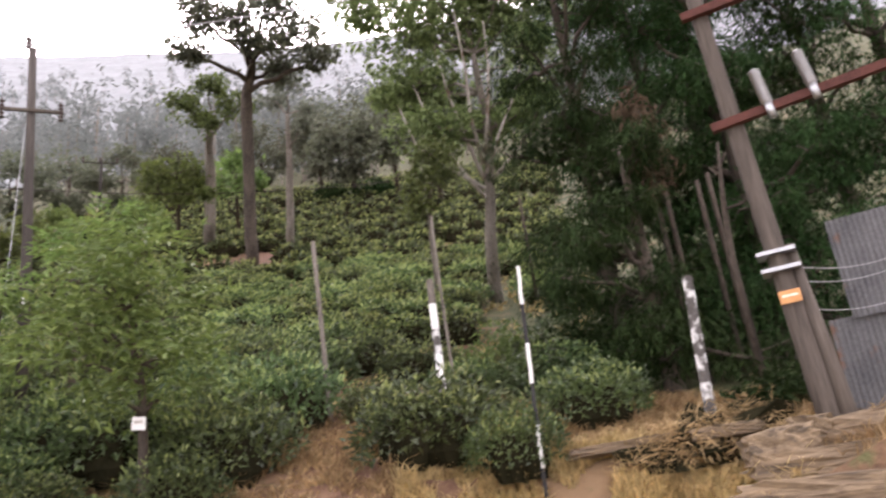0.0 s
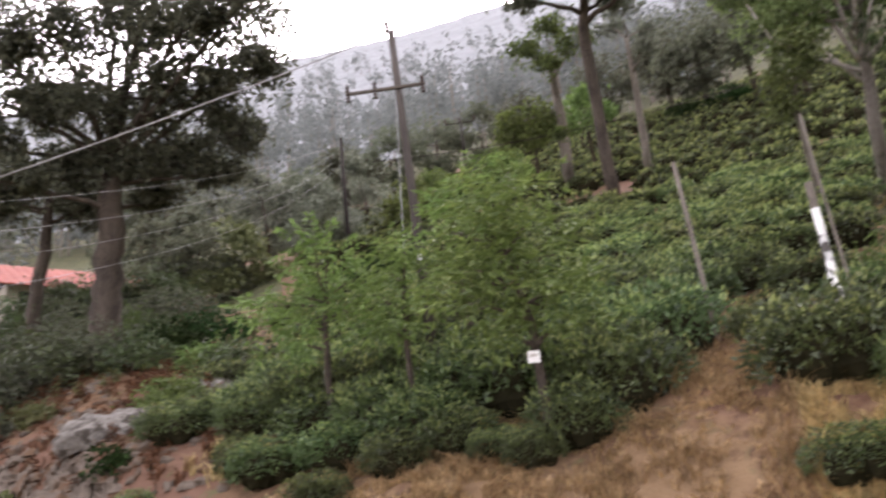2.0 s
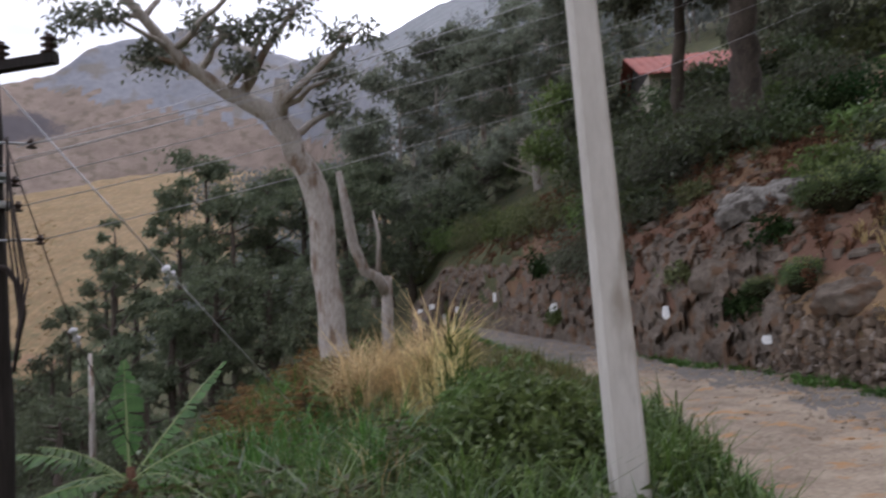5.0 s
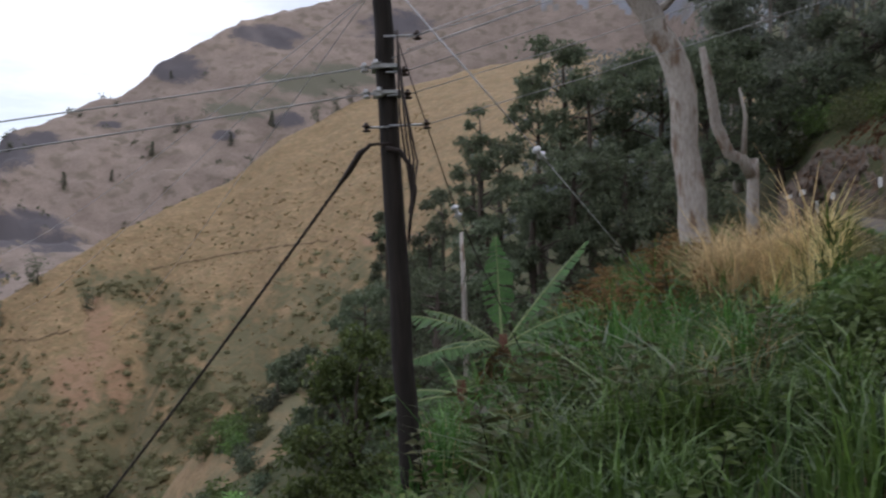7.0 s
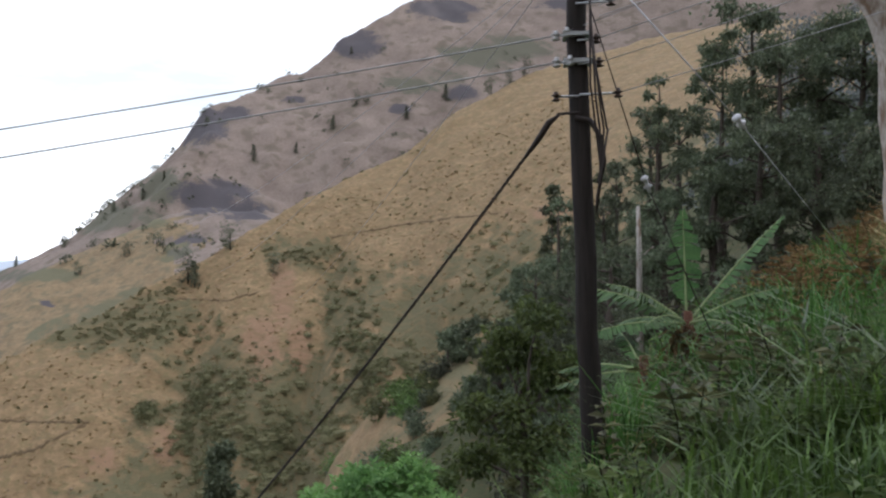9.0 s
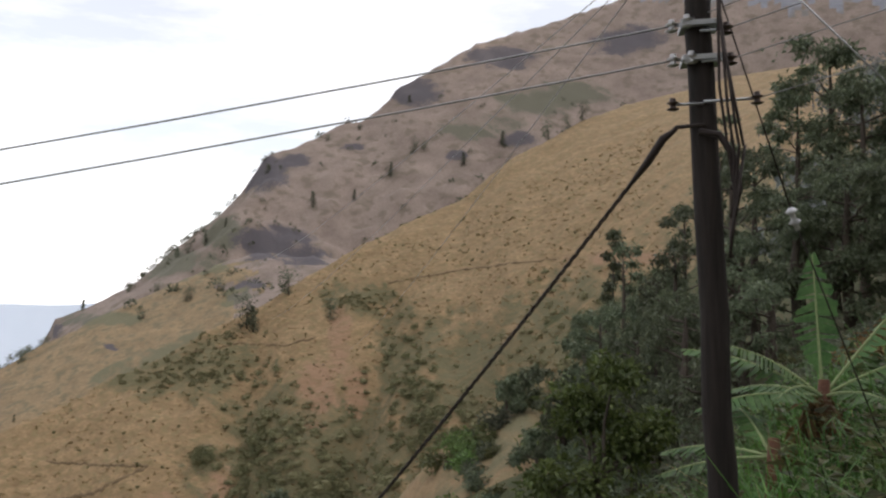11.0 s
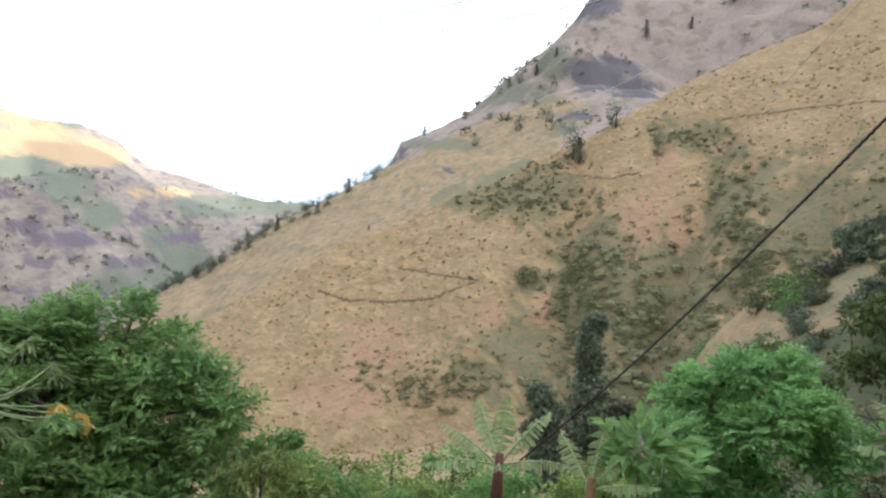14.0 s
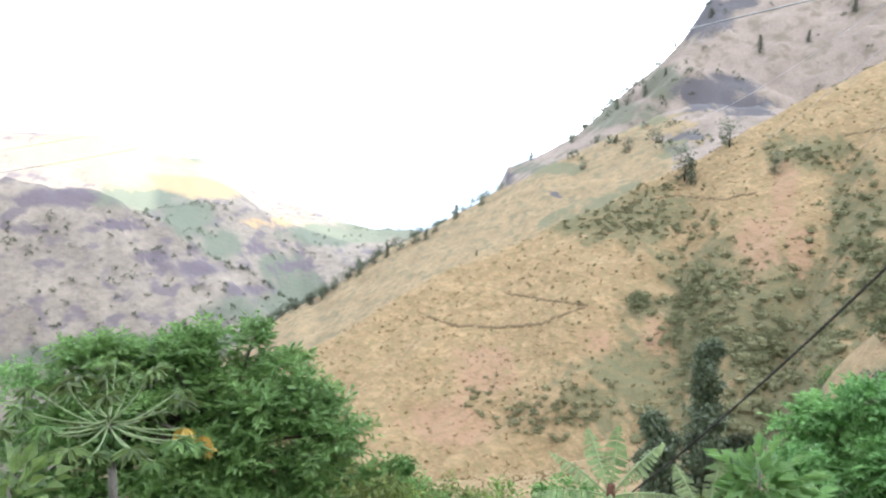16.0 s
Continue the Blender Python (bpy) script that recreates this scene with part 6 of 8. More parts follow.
for a, r, q in ((50.5, 38, 1.6), (48.6, 37.5, 1.7), (46.8, 37.5, 1.7), (45.0, 37.5, 1.7), (43.2, 37.2, 1.7), (41.4, 37, 1.6), (38.8, 37, 1.5), (36.8, 37, 1.5)):
    b_ = at(a, r, -0.1)
    tree("hedge_bush", "tall dark hedge bush in front of the house", b_, [(b_, 0.06), (b_ + Vector((0, 0, 0.9)), 0.04)], [(b_ + Vector((0, 0, 1.9)), q * 0.9), (b_ + Vector((0.7, 0.2, 1.3)), q * 0.85), (b_ + Vector((-0.7, 0.2, 1.3)), q * 0.85), (b_ + Vector((0, 0, 0.6)), q * 0.9)], (0.2, 0.1), L_TEADARK, M_BARK, 900, 12, 0.8, category="bush", limbs=False, group="house hedge")
for a, r, q, lm in SHRUBS:
    b_ = at(a, r, -0.1)
    tree("shrub", "leafy wild shrub on the bank", b_, [(b_, 0.05), (b_ + Vector((0, 0, 0.5 * q)), 0.03)], [(b_ + Vector((0, 0, 0.5 * q)), q), (b_ + Vector((0.6 * q, 0.1, 0.35 * q)), 0.7 * q), (b_ + Vector((-0.6 * q, 0.2, 0.3 * q)), 0.7 * q)], (0.17, 0.085), lm, M_BARK, 850, 11, 0.75, category="shrub", limbs=False, group="bank shrubs")


# gum trees along the bend of the road
def gum(a, r, etop, spread, leaf_mat, label, n=330, low=0.45, bark=M_PALEBARK, count=17, group="gum trees"):
    b = at(a, r, -0.3)
    e0 = math.degrees(math.atan2(b.z - EYE, r))
    h = etop - e0
    rows = []
    for k in range(count):
        t = low + (1 - low) * (k + 0.5) / count
        ang = RNG.uniform(-1, 1) * spread * (1.15 - 0.55 * t)
        rows.append((a + math.degrees(ang / r), e0 + h * t, spread * RNG.uniform(0.2, 0.38)))
    rows.append((a, etop - math.degrees(spread * 0.3 / r), spread * 0.4))
    tr = [(b, 0.007 * r * 0.6 + 0.12), (polar(a + 0.2, e0 + h * 0.4, r), 0.22), (polar(a, e0 + h * 0.75, r), 0.14), (polar(a, etop - 1, r), 0.05)]
    size = max(0.22, r * 0.006)
    return tree("gum_tree", label, b, tr, cl(rows, r), (size, size * 0.42), leaf_mat, bark, n, 8, 0.75, 0.5, group=group, fill=0.1)


for a, r, e, s in ((49.6, 62, 25.5, 5), (52.6, 66, 23.5, 5), (55.4, 70, 20.8, 5), (57.4, 76, 22.2, 5), (60.6, 80, 22.0, 5.5), (63.4, 74, 19.4, 5), (65.8, 70, 16.6, 4.5), (54, 54, 15.5, 3.5), (61.6, 62, 12.5, 4)):
    gum(a, r, e, s, L_GUM, "tall hazy gum tree with pale trunk and hanging leaves")
for a, r, e, s in ((58.2, 60, 14.5, 3.6), (60.2, 58, 11.5, 3.2), (63.2, 58, 9.5, 3.2), (67.6, 56, 13.2, 4), (70.4, 58, 13.4, 4.2), (72.8, 60, 13.0, 4.2), (75.2, 56, 12.4, 4), (76.8, 60, 14.6, 3.6), (78.6, 64, 12.0, 2.8), (81.4, 52, 8.4, 2.4), (76.4, 46, 7.5, 3.2), (73, 46, 6.5, 3), (79.2, 46, 6.0, 3), (70, 44, 6.0, 3), (82.8, 50, 7.6, 2.6), (64.8, 66, 13.5, 4), (68.8, 42, 4.5, 2.4)):
    gum(a, r, e, s, L_GROVE, "dark leafy gum tree in the grove by the bend", 370, 0.2, M_BARK)
for a, r, e, s in ((83.2, 60, 8.6, 2.0), (82.6, 58, 10.6, 1.2), (87.4, 50, 0.8, 2.2), (86.4, 46, 2.4, 2.0), (88.6, 52, -2.2, 2.4), (90.4, 54, -4.6, 2.4), (92.2, 58, -6.6, 2.2), (93.6, 62, -7.6, 2.2), (89.4, 44, -6.4, 2.2), (86.0, 40, -1.0, 2.0), (91.2, 48, -8.6, 2.0), (94.8, 68, -9.4, 2.0), (85.0, 34, -4.5, 1.8), (88.0, 36, -8.5, 1.9), (85.4, 66, 5.0, 2.8), (82.4, 46, 3.0, 2.6), (84.6, 42, -0.5, 2.4), (86.8, 46, -2.0, 2.4), (81.0, 38, 0.5, 2.2), (89.3, 64, 2.6, 2.0), (90.9, 58, -1.6, 2.6), (95.6, 92, -5.6, 1.8), (96.6, 90, -6.0, 1.4), (86.4, 60, 1.0, 2.4), (88.6, 66, -1.0, 2.6), (90.4, 72, -1.2, 2.2), (91.8, 66, -3.6, 2.6), (87.6, 48, -4.0, 2.4), (93.2, 62, -5.6, 2.2), (85.2, 44, -3.0, 2.0), (89.6, 130, 3.6, 2.6), (91.6, 110, -2.0, 2.4)):
    gum(a, r, e, s, L_GROVE, "dusky tree on the valley slope", 260, 0.15, M_BARK)
bare_tree("bare_trunk", "slim pale bare trunk standing on the valley slope", ((84.15, -4.6, 0.14), (84.15, -1, 0.12), (84.2, 2.0, 0.08)), 38, (((84.15, -1.6, 1, 0.05), (83.6, -1.0, 1, 0.03), (83.2, -0.7, 1, 0.02)),), M_PALEBARK, 84.15)

# the tall leaning pale tree at the verge
BT = 23.0
b_, t_ = rooted(68.8, BT, ((68.85, 1, 0.42), (69.0, 6, 0.37), (69.4, 11.8, 0.38), (70.6, 14.4, 0.33), (72.3, 17.2, 0.30), (75.6, 18.7, 0.2), (78.2, 20.6, 0.16), (81.2, 23.8, 0.13), (83.4, 26.5, 0.07)))
pale_tree = tree("gum_tree", "tall pale-trunked tree leaning over the verge", b_, t_, cl(((79.2, 20.3, 0.75), (75.2, 22.2, 0.75), (72.6, 22.4, 0.7), (80.8, 20.6, 0.6), (69.2, 19.6, 0.75), (67.8, 17.2, 0.7), (66.4, 22, 0.8), (84.8, 22.4, 0.7), (76.8, 22.4, 0.65), (70.4, 23.8, 0.8), (82.6, 23, 0.6), (85.8, 25.5, 0.8), (78, 25.5, 0.8), (73.6, 25.5, 0.8), (67.6, 19.6, 0.6), (74, 20.2, 0.5)), BT), (0.2, 0.09), L_GUM, M_PALEBARK, 480, 10, 0.8, 0.3, limb_r=1.1, fill=0.05)
st = Lump()
st.tube([np.array(polar(a, e, BT) - b_) for a, e in ((71.8, 16.6), (71.6, 18), (71.4, 19.4))], [0.26, 0.22, 0.2], 9)
st.make("broken_limb", [M_PALEBARK], pale_tree, True)
bare_tree("dead_tree", "whitened dead tree with a broken hooked limb", ((65.2, 2.6, 0.2), (65.1, 4.4, 0.19), (65.05, 5.9, 0.17)), 27, (((65.2, 4.8, 0.995, 0.2), (65.7, 5.9, 0.99, 0.19), (66.5, 6.3, 0.985, 0.19), (67.2, 8.2, 0.985, 0.18), (67.5, 10.6, 0.985, 0.17), (67.9, 13.2, 0.985, 0.1)), ((66.2, 6.2, 0.985, 0.12), (66.9, 6.6, 0.98, 0.05)), ((65.6, 6.2, 0.99, 0.1), (65.4, 8.6, 0.99, 0.07), (65.7, 10.4, 0.99, 0.03))), M_PALEBARK, 65.2)

# ---- valley-side trees below the viewpoint ----
L_YELLOWGREEN = leafage("yellow_green_scrub_leaves", (0.125, 0.175, 0.042), (0.285, 0.345, 0.10), 0.4, 0.35)
L_FRESH = leafage("fresh_feathery_leaves", (0.088, 0.185, 0.052), (0.25, 0.40, 0.125), 0.2, 0.48)
STAND = LAST
b_ = at(91.5, 24, -0.2)
tree("small_tree", "dark broad-leaved tree below the verge", b_, [(b_, 0.14), (polar(91.5, -12, 24), 0.1)], cl(((90.5, -5.4, 0.9), (92, -8, 1.0), (90, -10, 0.9), (93.5, -11.6, 1.0), (91, -13.6, 1.0), (95, -14.6, 0.9), (88.8, -8.4, 0.8), (93, -6.6, 0.7), (88.6, -13, 0.8)), 24), (0.2, 0.11), L_MID, M_BARK, 1200)
b_ = at(101, 17.5, -0.2)
tree("small_tree", "bright green leafy tree crown below the verge", b_, [(b_, 0.14), (polar(101, -20, 17.5), 0.1)], cl(((105.6, -17.6, 0.55), (102.3, -16.4, 0.65), (99, -16.2, 0.65), (96.4, -17.8, 0.55), (100.1, -19.6, 0.7), (106.4, -21, 0.6), (97, -21, 0.6), (103.5, -20, 0.65), (93.8, -19.2, 0.55), (101.5, -23, 0.7), (105, -24, 0.6), (97.5, -24.5, 0.7), (94, -23, 0.6), (109, -23.5, 0.5), (100, -26.5, 0.7), (105, -27.5, 0.7), (95.5, -26.5, 0.7), (98.8, -18.4, 0.6), (103.6, -17.8, 0.55)), 17.5), (0.17, 0.075), L_FRESH, M_BARK, 2000, 6, 0.7, 0.2, limbs=False, spray=0.36)
b_ = at(146, 15.5, -0.2)
TIERS = []
for a, top, low in ((155.6, -13.9, -25), (153.2, -13.6, -26), (151.2, -14.2, -27), (149.3, -13.8, -26), (147.4, -13.9, -27), (146.0, -13.2, -25), (143.8, -13.5, -27), (142.0, -15.5, -27), (140.0, -16.9, -25), (138.3, -18.2, -24.5)):
    e = top
    while e > low:
        TIERS.append((a + RNG.normal() * 0.35, e, RNG.uniform(0.4, 0.58), 15.4 + RNG.uniform(-0.7, 0.5)))
        e -= RNG.uniform(1.5, 2.3)
tree("small_tree", "dense green feathery-leaved tree below the verge", b_, [(b_, 0.16), (polar(146, -20, 15.5), 0.1)], [(polar(a, e, r), q) for a, e, q, r in TIERS], (0.185, 0.066), L_FRESH, M_BARK, 1150, 5, 0.55, 0.3, spray=0.42, lift=0.5)
b_ = at(158.5, 15, -0.2)
tree("small_tree", "green feathery-leaved tree beside the papaya", b_, [(b_, 0.14), (polar(158.5, -20, 15), 0.1)], cl(((157.6, -15, 0.5), (160.5, -15.6, 0.5), (156, -18, 0.55), (159.5, -19, 0.6), (162.5, -18, 0.6), (158, -22, 0.6), (162, -22.5, 0.6)), 15, 0.05), (0.12, 0.045), L_FRESH, M_BARK, 1500, 8, 0.6, 0.3, limbs=False, spray=0.4, lift=0.5)
for k in range(40):
    a, r = RNG.uniform(110, 139), RNG.uniform(12.4, 17)
    q, lm = RNG.uniform(0.25, 0.6), (L_YELLOWGREEN, L_YELLOWGREEN, L_FRESH, L_YELLOWGREEN, L_FRESH)[k % 5]
    b_ = at(a, r, -0.1)
    e = -25.2 + RNG.normal() * 0.9 + (0.9 if a > 131 else 0)
    tree("shrub", "tall yellow-green scrub at the edge of the drop", b_, [(b_, 0.045), (b_.lerp(polar(a, e, r * 1.1), 0.5), 0.035), (polar(a, e, r * 1.1), 0.025)], [(polar(a, e, r * 1.1), q), (polar(a + 1.4, e - RNG.uniform(0, 1.2), r * 1.1), 0.7 * q), (polar(a - 1.4, e - RNG.uniform(0, 1.2), r * 1.1), 0.75 * q)], (0.11, 0.045), lm, M_BARK, 800, 9, 1.0, category="shrub", group="edge scrub", limbs=False)
for a, e0, e1, w in ((112.0, -23.5, -13.2, 7.0), (115.2, -24, -18.0, 6.0), (109.6, -24, -19, 6.0)):
    r = 118
    b_ = at(a, r, -0.3)
    rows = [(a + RNG.uniform(-0.5, 0.5) * (1.0 if w < 6.5 else 0.8), e, w * 0.42 * (1.1 - 0.5 * (e - e0) / (e1 - e0))) for e in np.linspace(e0, e1 - 0.6, 9)]
    tree("valley_tree", "tall dark slender tree in the valley", b_, [(b_, 0.3), (polar(a, e1 - 1, r), 0.08)], cl(rows, r, 0.01), (0.75, 0.4), L_GROVE, M_BARK, 600, 10, 1.0)


for k in range(26):
    a, r = RNG.uniform(93.5, 102.5), RNG.uniform(60, 96)
    b_, q = at(a, r, -0.1), RNG.uniform(0.6, 1.5)
    tree("shrub", "olive shrub on the small reddish knoll", b_, [(b_, 0.05), (b_ + Vector((0, 0, 0.4)), 0.03)], [(b_ + Vector((0, 0, 0.35 * q)), q), (b_ + Vector((0.7 * q, 0, 0.2 * q)), q * 0.7)], (0.4, 0.2), (L_OLIVE, L_GROVE)[k % 2], M_BARK, 240, 9, 0.7, limbs=False, category="shrub", group="knoll shrubs")

# ---- far woods, hill trees and scrub ----
def far_tree(kind, place):
    ob = thing("hill_tree", place, "small dark tree on the bare hill", "tree", "hill trees")
    w = Lump()
    w.tube([(0, 0, -0.5), (0.1, 0, 4), (0, 0, 7)], [0.28, 0.2, 0.1], 5)
    w.make("trunk", [M_BARK], ob, True)
    b = Lump()
    for k in range(8 if kind else 10):
        z = 1.2 + k * (1.1 if kind else 1.0)
        q = (2.2 + 0.3 * k) * RNG.uniform(0.6, 1.0) if kind else (2.9 - 0.24 * k) * RNG.uniform(0.75, 1.1)
        cloud(b, (RNG.normal() * (0.9 if kind else 0.25), RNG.normal() * (0.9 if kind else 0.25), z), q, 60, 0.75, 0.42, 0, 6, 0.7)
    b.make("crown", [L_DARKGUM], ob)
    return ob


FAR_TREES = []


def hill_tree(az, el, r0, r1, h):
    r = meet(az, el, r0, r1)
    m = Matrix.LocRotScale(at(az, r * (0.985 if r0 > 400 else 1.0), -2.6 if r0 > 400 else -0.3), Euler((0, 0, RNG.uniform(0, 6))), None)
    if len(FAR_TREES) < 4:
        FAR_TREES.append(far_tree(len(FAR_TREES) % 2, (0, 0, 0)))
        FAR_TREES[-1].scale = Vector((1, 1, 1)) * 1.1
        FAR_TREES[-1].matrix_basis = m @ Matrix.Diagonal((1.1, 1.1, 1.1, 1))
    else:
        ob = copy_thing(FAR_TREES[int(RNG.integers(0, 4)) if az < 126 or RNG.random() < 0.3 else (1, 3)[len(bpy.data.objects) % 2]], m)
        ob.scale = Vector((1, 1, 1)) * (h / 10.5 * (0.8 if az > 126 else 1.0))


for a, e, h in ((124.0, -1.2, 11), (121.2, 0.0, 12), (118.4, 2.2, 13), (117.7, 2.6, 11), (116.6, 3.6, 10), (115.3, 4.6, 9), (127.4, -3.9, 12), (129.1, -5.0, 13), (130.5, -6.0, 12), (131.2, -6.4, 11), (132.0, -6.7, 15), (133.0, -7.2, 12), (133.9, -7.7, 12), (134.8, -8.2, 12), (135.8, -8.9, 14), (136.6, -9.2, 11), (137.4, -9.8, 12), (138.4, -10.6, 13), (139.2, -11.0, 12), (140.2, -11.4, 11), (141.4, -11.6, 12), (117.5, -0.4, 11), (115.8, -1.0, 11), (119.6, 0.2, 9), (120.4, -1.6, 9), (108.6, 10.9, 9), (104.3, 8.4, 14), (102.7, 9.8, 16), (101.9, 10, 13), (99.3, 9, 14), (109.6, 6, 13), (106.8, 6.6, 12), (112.6, 8.2, 10), (96.6, 10.5, 16), (103.0, 13, 10), (106.4, 11.4, 9)):
    hill_tree(a, e, 470, 1000, h)
for a, e, h in ((111.2, -0.5, 11), (113.9, -2.7, 12), (113.5, -3.0, 10), (108.4, -2.2, 8), (91.2, 11.0, 9), (93.5, 10.3, 9), (92.2, 10.6, 7), (127.7, -7.9, 4)):
    hill_tree(a, e, 190, 420, h)


def crest_woods():
    """A close row of small dark trees along the crest of the middle ridge, thinning towards the mountain."""
    b = Lump()
    for _ in range(190):
        a = 144 - 18 * RNG.random() ** 1.3
        k = ring_at(a, 8)
        r = k * RNG.uniform(0.985 if a > 132 else 1.0, 1.03)
        p, h = np.array(at(a, r, -0.4)), RNG.uniform(2.0, 6.5) * (1.5 if RNG.random() < 0.15 else 1)
        b.tube([p, p + (0, 0, h * 0.8)], [0.16, 0.06], 4, 1)
        for q in range(4):
            d = unit(16)
            c = p + np.array([RNG.normal() * 0.8, RNG.normal() * 0.8, h * RNG.uniform(0.35, 0.95)])
            b.leaves(c + d * RNG.uniform(0.3, 1.5, 16)[:, None], d + RNG.normal(size=(16, 3)) * 0.5, 0.9, 0.5, 0)
    tagged(b.make("crest_woods", [L_DARKGUM, M_BARK]), "close row of dark trees along the ridge crest", "woods", kind="stuff")


crest_woods()


def hill_bushes():
    """Scattered bushes and small trees on the hill across the valley and on the bare mountain."""
    b = Lump()
    for a0, a1, e0, e1, r0, r1, n in ((139, 158, -13, -4.5, 560, 930, 260), (144, 152, -6.5, -2.8, 930, 1250, 70), (132, 142, -8, -4.8, 900, 1600, 90), (86, 122, 3, 13, 440, 900, 110), (112, 122, -1.5, 6, 440, 820, 70)):
        for _ in range(n):
            a, e = RNG.uniform(a0, a1), RNG.uniform(e0, e1)
            p, h = np.array(at(a, meet(a, e, r0, r1), -0.3)), RNG.uniform(1.2, 4.5)
            d = unit(14)
            d[:, 2] = np.abs(d[:, 2]) * 1.6
            b.leaves(p + d * h * RNG.uniform(0.3, 0.75, 14)[:, None], d + RNG.normal(size=(14, 3)) * 0.5, h * 0.6, h * 0.4, 0)
    tagged(b.make("hill_bushes", [L_DARKGUM]), "scattered dark bushes on the far hillsides", "bushes", kind="stuff")


hill_bushes()
M_THICKET = material("thicket_heart", (0.12, 0.114, 0.056), (0.175, 0.16, 0.082), 0.5, 3, 0.95, 0.6)


L_TUFT = leafage("hill_grass_tufts", (0.155, 0.115, 0.056), (0.30, 0.22, 0.112), 0.3, 0.3, 0.8, 0.1)
L_GULLY = leafage("gully_bush_leaves", (0.10, 0.106, 0.05), (0.172, 0.172, 0.08), 0.3, 0.3)


def hill_scrub():
    """Low thickets and stones scattered over the dry hills."""
    b = Lump()
    patches = ((118, -5, 5, 1.5, 170, 0.9), (118, -3.2, 3.5, 0.4, 50, 0.9), (117, -5.8, 4, 0.3, 50, 0.9), (106.5, -1, 3, 0.7, 70, 0.9), (103.5, -6, 1.8, 4, 80, 1.6), (113.2, -12, 2, 4.5, 110, 1.9), (108, -14, 5.5, 4, 170, 2.3), (110.5, -19, 5, 3.5, 90, 2.8), (113, -10, 1.6, 2.5, 40, 2.0), (116.6, -10.8, 0.45, 0.5, 30, 1.9), (121, -18, 3, 1.6, 60, 1.1), (92, -5, 5, 4.5, 150, 1.6), (100, -10, 5, 3, 200, 1.6), (127.3, -17.3, 1.2, 1, 18, 1.1), (110, -8.5, 3, 2, 60, 1.0), (118, -10, 14, 9, 60, 0.5), (100, 4, 12, 6, 70, 0.5), (124, -18.8, 3, 1.2, 60, 1.3))
    for a0, e0, sa, se, n, size in patches:
        for _ in range(n):
            a, e = a0 + RNG.normal() * sa * 0.55, e0 + RNG.normal() * se * 0.55
            r = meet(a, e, 120, 420)
            if r > 395:
                continue
            p, s = np.array(at(a, r)), size * RNG.uniform(0.5, 1.2)
            lush = 2 if size > 1.5 and a > 99 else 0
            b.dome(p, (s * 0.75, s * 0.75, s * 0.5), 0.4, RNG.uniform(0, 9), 1, 3, 6, -0.2)
            n2 = 56 if lush else 26
            d = unit(n2)
            d[:, 2] = np.abs(d[:, 2])
            b.leaves(p + d * np.array([s * 1.25, s * 1.25, s * 0.95]) * RNG.uniform(0.5, 1.15, n2)[:, None], RNG.normal(size=(n2, 3)) + np.array([0, 0, 0.3]), 0.5, 0.36, lush)
    tagged(b.make("hill_scrub", [L_HILL, M_THICKET, L_GULLY]), "olive scrub thickets scattered over the dry hill", "scrub", kind="stuff")
    t = Lump()
    for _ in range(5200):
        a, r = RNG.uniform(86, 141), 150 + 190 * RNG.random() ** 0.7
        p, s = np.array(at(a, r, -0.05)), RNG.uniform(0.3, 0.75)
        d = RNG.normal(size=(4, 3)) * np.array([0.7, 0.7, 0.2]) + np.array([0, 0, 0.55])
        t.leaves(p + RNG.normal(size=(4, 3)) * np.array([0.5, 0.5, 0.05]) * s, d, s * 1.3, s * 0.8, 0)
    tagged(t.make("hill_grass", [L_TUFT]), "dry grass tufts over the steep hill", "grass", kind="stuff")
    g = Lump()
    for a0, e0, sa, se, n in ((119, -13, 9, 4, 200), (127, -16.5, 5.5, 2.8, 320), (115.3, -13.2, 1.5, 1.6, 30), (108.2, -5, 1.4, 3, 24)):
        for _ in range(n):
            a, e = a0 + RNG.normal() * sa * 0.55, e0 + RNG.normal() * se * 0.55
            r = meet(a, e, 120, 420)
            if r > 395:
                continue
            s = RNG.uniform(0.12, 0.4) * (1.7 if RNG.random() < 0.06 else 1)
            g.dome(np.array(at(a, r, -0.1)), (s, s, s * 0.7), 0.4, RNG.uniform(0, 9), 0, 3, 6, -0.3)
    tagged(g.make("hill_stones", [M_HILLSTONE]), "loose brown stones strewn on the dry hill", "stones", kind="stuff")


def hill_path(label, rows, width):
    """A trodden path cut into the hillside: a tread with a low earth bank on its uphill side."""
    pts = []
    for (a0, e0), (a1, e1) in zip(rows, rows[1:]):
        for t in np.linspace(0, 1, 24, endpoint=False):
            a, e = a0 + (a1 - a0) * t, e0 + (e1 - e0) * t + 0.02 * math.sin(t * 9 + a0)
            pts.append(at(a, meet(a, e, 150, 420)))
    V = []
    for p in pts:
        out = p.xy.normalized().to_3d()
        low, up = p - out * width, p + out * width * 0.6
        low.z, up.z = float(ground_xy(np.array([low.x]), np.array([low.y]))[0]), float(ground_xy(np.array([up.x]), np.array([up.y]))[0])
        V += [low + Vector((0, 0, -0.3)), low + Vector((0, 0, 0.1)), p + Vector((0, 0, 0.12)), up + Vector((0, 0, 0.32)), up + out * 0.9 + Vector((0, 0, 0.0))]
    n = len(pts)
    i, j = np.meshgrid(np.arange(n - 1), np.arange(4), indexing="ij")
    ob = raw("footpath", np.array(V), np.stack([i * 5 + j, (i + 1) * 5 + j, (i + 1) * 5 + j + 1, i * 5 + j + 1], -1).reshape(-1, 4), [M_PATH], None, True)
    tagged(ob, label, "footpath", "hill paths", kind="structure")


